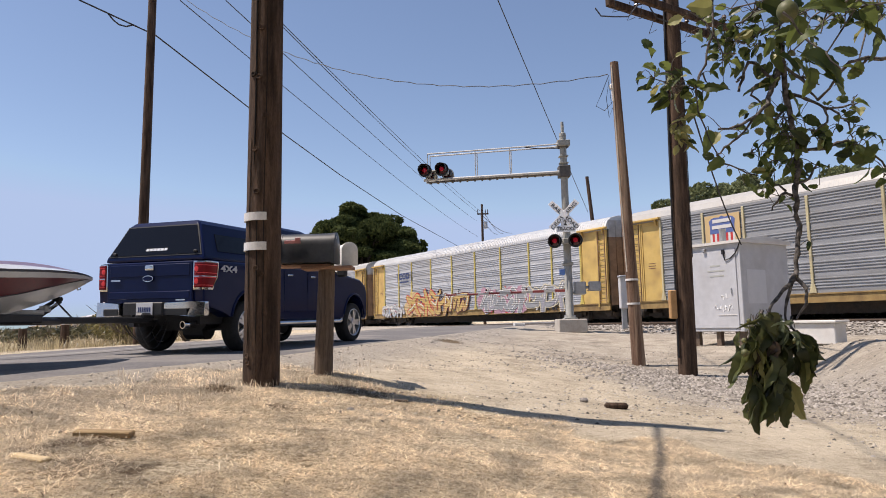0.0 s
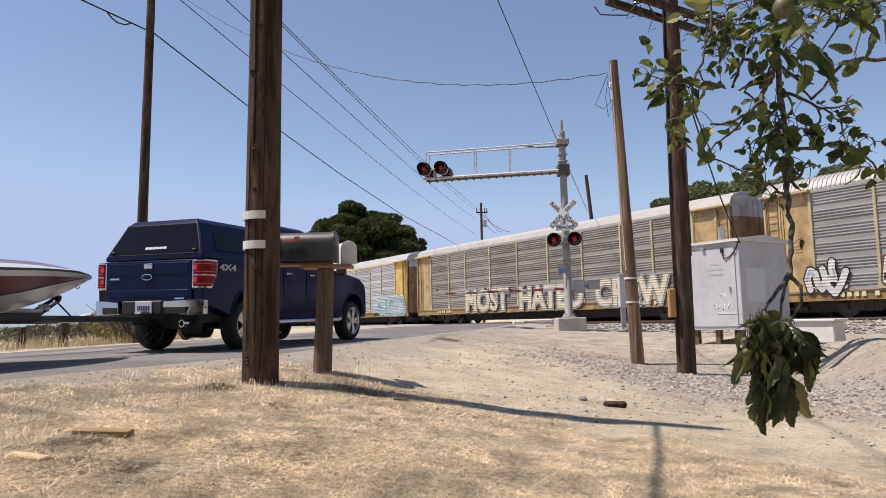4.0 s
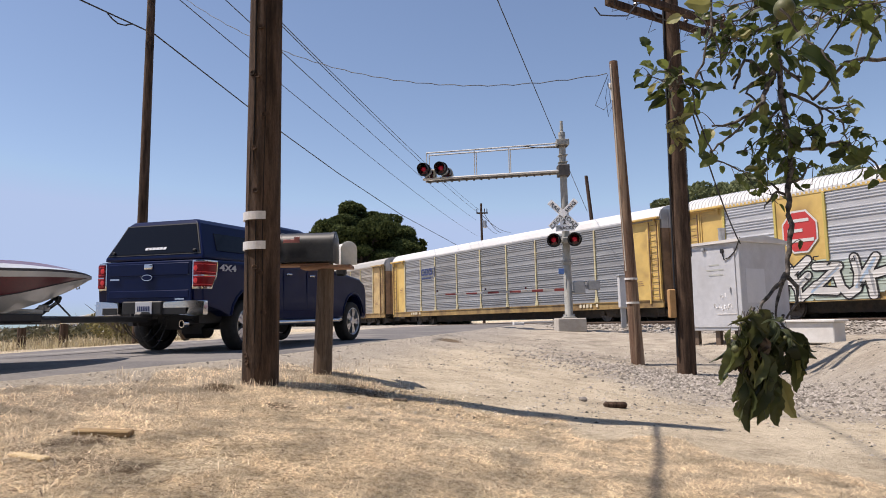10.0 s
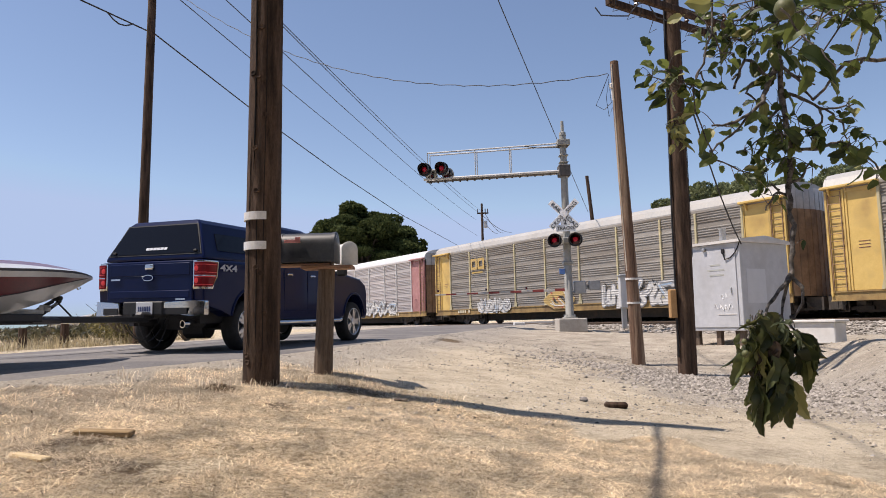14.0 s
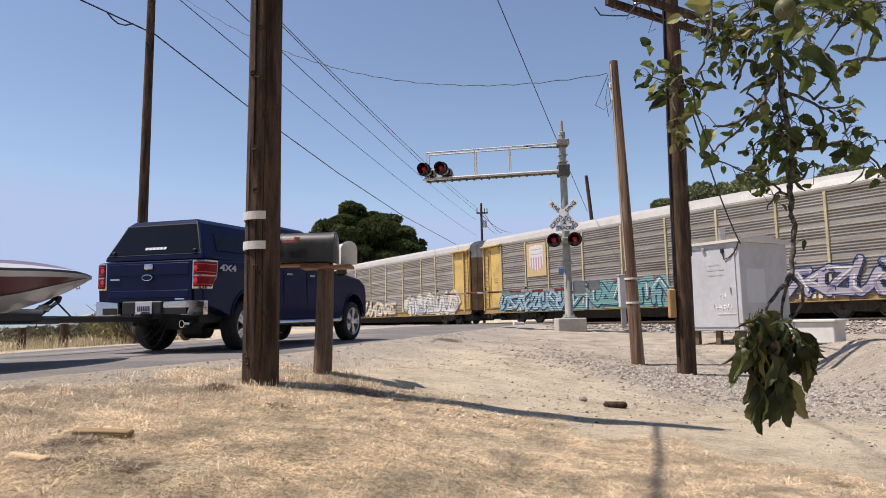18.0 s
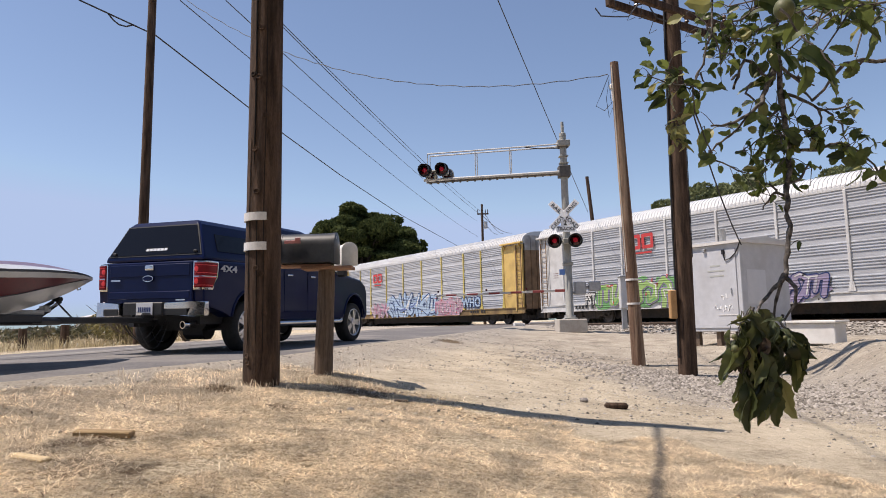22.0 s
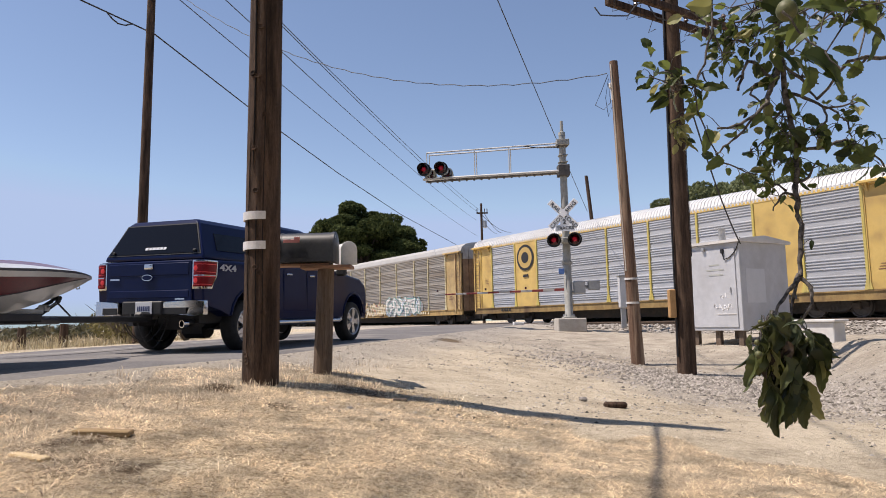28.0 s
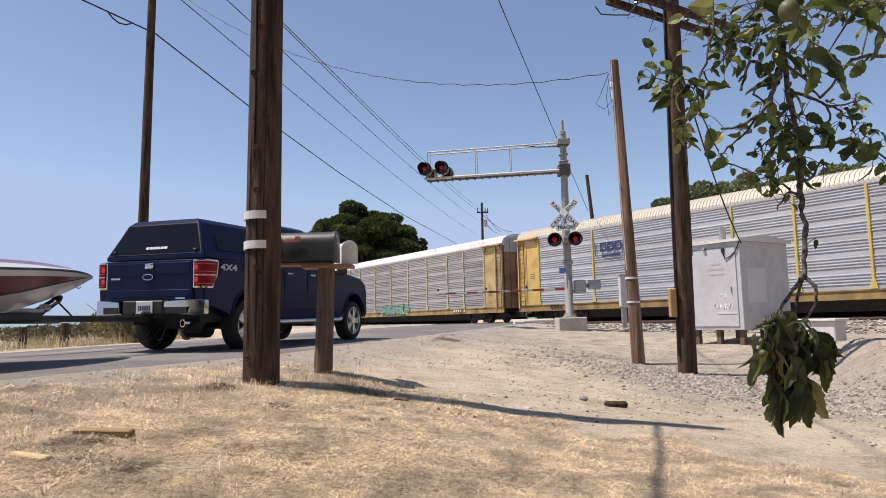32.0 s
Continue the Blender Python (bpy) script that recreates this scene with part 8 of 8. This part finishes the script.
BOUGH = (1.061, 2.000, 1.645)
HANG = (1.023, 2.000, 1.021)
stems_main = (
    (((1.061, 2.000, 1.645), (1.030, 2.000, 1.521), (1.019, 2.020, 1.477), (1.010, 2.000, 1.346), (0.987, 2.000, 1.303), (0.975, 2.000, 1.278)), 0.012, 0.009, 60),
    (((1.010, 2.000, 1.346), (1.012, 2.000, 1.225), (1.021, 2.000, 1.105), (1.023, 2.000, 1.021)), 0.009, 0.009, 150),
    (((0.975, 2.000, 1.278), (0.945, 1.980, 1.220), (0.903, 1.980, 1.177), (0.837, 1.970, 1.149), (0.787, 1.960, 1.144)), 0.008, 0.003, 26),
    (((0.903, 1.980, 1.177), (0.858, 2.000, 1.126), (0.816, 2.000, 1.097), (0.792, 2.000, 1.080)), 0.004, 0.003, 20),
)
stems_left = (
    (((0.980, 2.000, 1.295), (0.925, 2.000, 1.282), (0.910, 2.000, 1.253), (0.941, 2.000, 1.223)), 0.005, 0.003, 0),
    (((0.980, 2.000, 1.295), (0.935, 2.000, 1.345), (0.910, 2.000, 1.357), (0.890, 2.000, 1.306), (0.874, 2.000, 1.266)), 0.006, 0.004, 0),
    (((0.885, 2.000, 1.306), (0.869, 2.000, 1.294)), 0.004, 0.003, 0),
    (((1.006, 2.000, 1.469), (0.953, 2.000, 1.444), (0.900, 2.000, 1.410), (0.859, 2.000, 1.428), (0.819, 2.000, 1.394)), 0.006, 0.002, 70),
    (((1.057, 2.000, 1.592), (0.977, 2.000, 1.540), (0.905, 2.000, 1.480), (0.853, 2.000, 1.464)), 0.006, 0.002, 80),
    (((0.792, 2.000, 1.080), (0.810, 2.000, 1.051), (0.858, 2.000, 1.025), (0.907, 2.000, 1.010)), 0.003, 0.002, 70),
    (((1.010, 2.000, 1.208), (0.954, 2.000, 1.167), (0.958, 2.000, 1.124), (0.912, 2.000, 1.088)), 0.005, 0.002, 50),
)
stems_right = (
    (((1.010, 2.000, 1.343), (1.064, 2.000, 1.296), (1.081, 2.000, 1.255), (1.105, 2.000, 1.226)), 0.006, 0.003, 8),
    (((1.064, 2.000, 1.300), (1.114, 2.000, 1.274)), 0.004, 0.002, 0),
    (((1.014, 2.000, 1.251), (1.083, 2.020, 1.240), (1.135, 2.020, 1.208), (1.196, 2.030, 1.213), (1.243, 2.030, 1.223)), 0.006, 0.002, 40),
    (((1.135, 2.020, 1.208), (1.127, 2.000, 1.164), (1.091, 2.000, 1.134), (1.052, 2.000, 1.139)), 0.004, 0.002, 20),
)
stems_right += (
    (((1.135, 2.020, 1.208), (1.162, 2.000, 1.181), (1.189, 2.000, 1.153), (1.196, 2.000, 1.108)), 0.004, 0.002, 60),
    (((1.021, 2.000, 1.075), (1.121, 2.050, 1.089), (1.180, 2.050, 1.108), (1.211, 2.050, 1.111), (1.273, 2.050, 1.078), (1.313, 2.050, 1.025)), 0.006, 0.003, 36),
    (((1.105, 2.000, 1.226), (1.146, 1.900, 1.301), (1.203, 1.900, 1.313), (1.314, 1.900, 1.307)), 0.004, 0.007, 0),
    (((1.203, 1.900, 1.313), (1.172, 1.900, 1.284)), 0.004, 0.003, 0),
)
tufts_low = (((0.851, 1.980, 1.144), 0.03, 7), ((0.881, 1.980, 1.198), 0.012, 2), ((0.891, 2.000, 1.078), 0.035, 10), ((0.953, 2.000, 1.053), 0.035, 12), ((1.009, 2.020, 1.188), 0.045, 26), ((0.994, 1.980, 1.121), 0.04, 16), ((1.090, 2.000, 1.111), 0.035, 14),
             ((1.156, 2.000, 1.150), 0.03, 9), ((1.211, 2.000, 1.169), 0.02, 3), ((1.204, 2.000, 1.091), 0.04, 15), ((1.250, 2.000, 1.039), 0.03, 9), ((1.295, 2.000, 1.099), 0.02, 4), ((1.272, 2.000, 0.988), 0.03, 6), ((1.205, 2.000, 1.217), 0.015, 3), ((0.931, 2.000, 1.006), 0.04, 8), ((1.090, 2.000, 1.028), 0.04, 9))
tufts_high = (((0.887, 2.000, 1.463), 0.04, 12), ((0.943, 2.000, 1.409), 0.035, 12), ((0.977, 1.980, 1.381), 0.035, 14), ((1.006, 1.980, 1.486), 0.05, 22), ((0.958, 2.000, 1.514), 0.05, 18), ((1.039, 1.900, 1.465), 0.045, 15), ((1.091, 1.850, 1.449), 0.045, 14), ((1.169, 1.850, 1.455), 0.05, 14),
              ((0.839, 2.000, 1.376), 0.03, 7), ((0.930, 2.000, 1.352), 0.015, 3), ((1.028, 1.950, 1.412), 0.04, 14), ((1.057, 1.950, 1.368), 0.035, 10), ((0.835, 2.000, 1.490), 0.03, 6), ((1.267, 1.900, 1.460), 0.05, 10), ((1.159, 2.000, 1.273), 0.01, 2), ((1.009, 2.000, 1.280), 0.02, 5))
bough = spray("bough", BOUGH, stems_main + stems_left + stems_right, 0.6, leaf_meshes, tufts=tufts_low + tufts_high, down=0.25, pale=0.035)
twig = spray("twig", (0.789, 1.900, 1.530), (
    (((0.789, 1.900, 1.530), (0.774, 1.900, 1.396), (0.747, 1.900, 1.306), (0.712, 1.900, 1.249), (0.718, 1.900, 1.167), (0.759, 1.900, 1.053)), 0.004, 0.002, 10),
    (((0.738, 1.900, 1.289), (0.707, 1.900, 1.241), (0.671, 1.900, 1.233), (0.633, 1.900, 1.259), (0.594, 1.900, 1.276)), 0.003, 0.0015, 90),
    (((0.707, 1.900, 1.249), (0.664, 1.900, 1.250), (0.643, 1.900, 1.292)), 0.003, 0.0015, 90),
    (((0.738, 1.900, 1.289), (0.752, 1.900, 1.248), (0.726, 1.900, 1.224)), 0.003, 0.0015, 60),
    (((0.774, 1.900, 1.396), (0.797, 1.900, 1.338), (0.837, 1.900, 1.337)), 0.003, 0.0015, 70),
    (((0.774, 1.900, 1.396), (0.748, 1.900, 1.447), (0.709, 1.900, 1.465)), 0.003, 0.0015, 40),
), 1.0, leaf_meshes, pale=0.10, tufts=(((0.597, 1.900, 1.334), 0.02, 4), ((0.672, 1.900, 1.250), 0.03, 12), ((0.749, 1.950, 1.435), 0.04, 8)))
dry = spray("dry_twig", (0.684, 1.900, 1.176), ((((0.684, 1.900, 1.176), (0.659, 1.900, 1.152), (0.649, 1.900, 1.112), (0.663, 1.900, 1.087)), 0.003, 0.0015, 170),), 1.0, leaf_meshes[:2], pale=0.9, spread=0.012, low=0.4, high=0.8)
hanging = spray("hanging_branch", HANG, (
    (((1.023, 2.000, 1.021), (1.013, 2.000, 0.971), (1.004, 1.980, 0.901), (1.004, 1.970, 0.834), (0.988, 1.960, 0.769), (0.975, 1.950, 0.707)), 0.009, 0.007, 4),
    (((1.014, 2.000, 0.946), (0.985, 2.000, 0.958), (0.964, 2.000, 0.935), (0.942, 2.000, 0.902)), 0.005, 0.002, 55),
    (((0.985, 2.000, 0.958), (0.967, 2.000, 0.979), (0.950, 2.000, 0.972)), 0.004, 0.002, 30),
    (((1.013, 2.000, 0.971), (1.055, 2.000, 1.000), (1.081, 2.000, 1.036)), 0.005, 0.003, 0),
    (((0.975, 1.950, 0.707), (0.938, 1.930, 0.676), (0.890, 1.900, 0.641), (0.859, 1.880, 0.596)), 0.007, 0.004, 0),
    (((0.975, 1.950, 0.707), (0.994, 1.930, 0.671), (0.986, 1.920, 0.632), (0.954, 1.920, 0.585)), 0.007, 0.003, 0),
    (((0.967, 1.940, 0.704), (0.935, 1.930, 0.641), (0.926, 1.920, 0.579)), 0.006, 0.003, 0),
), 1.0, leaf_meshes, start=0.4, low=0.4, high=0.72)
clump = spray("leaf_clump", HANG, (
    (((0.859, 1.880, 0.602), (0.832, 1.860, 0.574), (0.812, 1.860, 0.538), (0.802, 1.860, 0.479)), 0.004, 0.002, 120),
    (((0.859, 1.880, 0.602), (0.855, 1.870, 0.551), (0.843, 1.860, 0.492), (0.838, 1.860, 0.425)), 0.004, 0.002, 150),
    (((0.927, 1.920, 0.595), (0.895, 1.900, 0.549), (0.876, 1.880, 0.490), (0.868, 1.880, 0.425)), 0.004, 0.002, 230),
    (((0.955, 1.920, 0.594), (0.944, 1.900, 0.560), (0.955, 1.890, 0.530), (0.975, 1.890, 0.515)), 0.004, 0.002, 240),
), 1.0, long_leaves, down=1.35, side=0.24, loose=0.33, spread=0.012, pale=0.06, start=0.0, leaf=leaf_clump, low=0.62, high=1.18)
for x, z, count, mat, meshes in ((-0.195, -0.50, 6, leaf_pale, long_leaves[:2]), (-0.180, -0.48, 6, leaf_brown, long_leaves[2:]), (-0.115, -0.47, 8, leaf_grey, long_leaves[2:]), (-0.175, -0.45, 8, leaf_olive, long_leaves[2:])):
    for _ in range(count):
        p = Vector((x + rb_rng.gauss(0, 0.016), -0.15 + rb_rng.gauss(0, 0.012), z + rb_rng.gauss(0, 0.02)))
        hang_leaf(clump, p, Vector((rb_rng.gauss(0.1, 0.5), rb_rng.gauss(-0.1, 0.3), rb_rng.gauss(-0.9, 0.4))), meshes, mat, rb_rng.uniform(0.4, 0.75))
leaf_top = leaf_material("dark broad leaf overhead", (0.014, 0.026, 0.007), (0.090, 0.118, 0.030), 0.4)
top_bough = spray("near_bough", (0.973, 1.45, 1.353), tuple((((0.973, 1.45, 1.353), c), 0.004, 0.0015, 0) for c, _ in (((0.729, 1.55, 1.304), 8), ((0.761, 1.5, 1.251), 9), ((0.804, 1.45, 1.241), 9), ((0.878, 1.45, 1.245), 9), ((0.911, 1.4, 1.203), 8), ((0.788, 1.5, 1.191), 8), ((0.828, 1.45, 1.158), 8), ((0.869, 1.4, 1.131), 7), ((0.92, 1.4, 1.234), 6), ((0.699, 1.6, 1.337), 6))), 1.0, broad_leaves, down=0.25, spread=0.03, pale=0.05, leaf=leaf_top, tufts=tuple((c, 0.04, k * 0.42) for c, k in (((0.729, 1.55, 1.304), 8), ((0.761, 1.5, 1.251), 9), ((0.804, 1.45, 1.241), 9), ((0.878, 1.45, 1.245), 9), ((0.911, 1.4, 1.203), 8), ((0.788, 1.5, 1.191), 8), ((0.828, 1.45, 1.158), 8), ((0.869, 1.4, 1.131), 7), ((0.92, 1.4, 1.234), 6), ((0.699, 1.6, 1.337), 6))), low=0.6, high=1.05)
def fruit_shape(centre, r, pivot):
    """A round fruit, a little longer than wide."""
    c = Vector(centre) - Vector(pivot)
    return Shape().loft([[c + Vector((r * math.sin(b * 0.3142 + 0.001) * math.cos(a * 0.5236), r * math.sin(b * 0.3142 + 0.001) * math.sin(a * 0.5236), 1.08 * r * math.cos(b * 0.3142))) for a in range(12)] for b in range(11)])


# pale green fruit among the leaves
fruit_mat = surface("pale green fruit skin", (0.060, 0.070, 0.022), (0.12, 0.122, 0.045), 40, 0.6, bump=0.1, fine=200)
for p, r in zip(((0.778, 1.8, 0.491), (0.785, 1.82, 0.522), (0.925, 1.84, 0.526), (0.802, 1.83, 0.574)), (0.0095, 0.007, 0.006, 0.006)):
    part("fruit", fruit_shape(p, r, HANG), fruit_mat, clump, "pale green unripe fruit", smooth=60)
part("fruit", fruit_shape((0.744, 1.43, 1.250), 0.022, (0.973, 1.45, 1.353)), fruit_mat, top_bough, "pale green unripe fruit", smooth=60)
near_leaf = spray("near_twig", (0.596, 0.900, 0.972), ((((0.487, 0.950, 1.029), (0.517, 0.950, 0.995), (0.534, 0.940, 0.962), (0.549, 0.930, 0.937)), 0.002, 0.0012, 0), (((0.630, 0.900, 1.019), (0.568, 0.900, 1.010), (0.508, 0.900, 1.017)), 0.002, 0.001, 75)), 1.0, leaf_meshes, down=0.1, spread=0.014, pale=0.08, low=0.6, high=1.0)
for k, (x, z) in enumerate(((-0.105, -0.005), (-0.085, -0.015), (-0.065, -0.030), (-0.118, 0.008))):
    hang_leaf(near_leaf, Vector((x, 0.03 + 0.012 * k, z)), Vector((0.8, 0.05, -0.42 - 0.1 * (k % 2))), broad_leaves, leaf_near, 0.95 - 0.12 * k, 1.2)


# sway of the branch: seconds, push of the bough, push of the hanging end (thousandths of the view's width)
SWAY = ((0, 5, -3), (0.5, 9, 6), (1, 7, 4), (1.5, 9, -4), (2, 11, 26), (2.5, 0, -14), (3, 9, 7), (3.5, 1, 13), (5.5, -4, -20), (6, 1, 0), (6.5, 5, 8), (7, -2, -19), (7.5, -6, -22), (8, -5, -16), (8.5, 0, -24), (9, 0, -12), (9.5, -1, -26), (10, 0, -14), (10.5, 3, 2), (11, -5, -22), (11.5, 3, -7), (12, 3, -6), (12.5, 2, -18), (13, 1, 0), (13.5, 6, 3), (14, -1, 4), (14.5, 6, -5), (16.5, 3, 10))
SWAY += ((17, 0, -8), (17.5, 3, 18), (18, 1, 0), (18.5, 4, 1), (19, -6, 25), (19.5, -4, -5), (20, -2, -18), (20.5, -3, -8), (21, -13, -31), (21.5, -7, -32), (22, -2, -16), (22.5, -6, -27), (23, -9, -38), (23.5, -5, -18), (24, -10, -36), (24.5, -7, -34), (25, -7, -14), (25.5, -9, -20), (27.5, 5, 4), (28, 5, 18), (28.5, 0, -12), (29, 7, 12), (29.5, 3, 14), (30, -8, -26), (30.5, 3, 2), (31, 7, 18), (31.5, 5, -14), (32, 8, 20))


def motions():
    """All that moves: the train, and the branch in the wind."""
    for k, car in train_cars.items():
        walk(car, [(t, car_pose(k, t)) for t in range(0, 33, 2)])
    top, pin = Vector(BOUGH), Vector(HANG)
    rows_b, rows_h, rows_c, rows_t, rows_d = [], [], [], [], []
    for t, up, low in SWAY:
        a = up / 1.568 * 0.0089      # turn of the bough in radians
        r = Matrix.Rotation(a, 4, "Y").inverted()
        rows_b.append((t, Matrix.Translation(top) @ r))
        p = top + (r @ (pin - top))
        b = (low - up * 1.1) / 440
        rows_h.append((t, Matrix.Translation(p) @ Matrix.Rotation(-b, 4, "Y")))
        rows_c.append((t, Matrix.Translation(p) @ Matrix.Rotation(0.035 - b * 1.15, 4, "Y") @ Matrix.Rotation(0.04 * math.sin(t * 3.1), 4, "X")))
        rows_t.append((t, Matrix.Translation(twig.location) @ Matrix.Rotation(-up / 260, 4, "Y")))
        rows_d.append((t, Matrix.Translation(dry.location + Vector((up * 0.0013, 0, 0))) @ Matrix.Rotation(-up / 200, 4, "Y")))
    for ob, rows in ((bough, rows_b), (hanging, rows_h), (clump, rows_c), (twig, rows_t), (dry, rows_d)):
        walk(ob, rows)
    walk(top_bough, [(t, Matrix.Translation(top_bough.location + Vector((up * 0.0006, 0, 0))) @ Matrix.Rotation(-up / 320, 4, "Y")) for t, up, low in SWAY])
    walk(near_leaf, [(t, Matrix.Translation(near_leaf.location + Vector((up * 0.0009, 0, 0))) @ Matrix.Rotation(-up / 150, 4, "Y")) for t, up, low in SWAY])


motions()
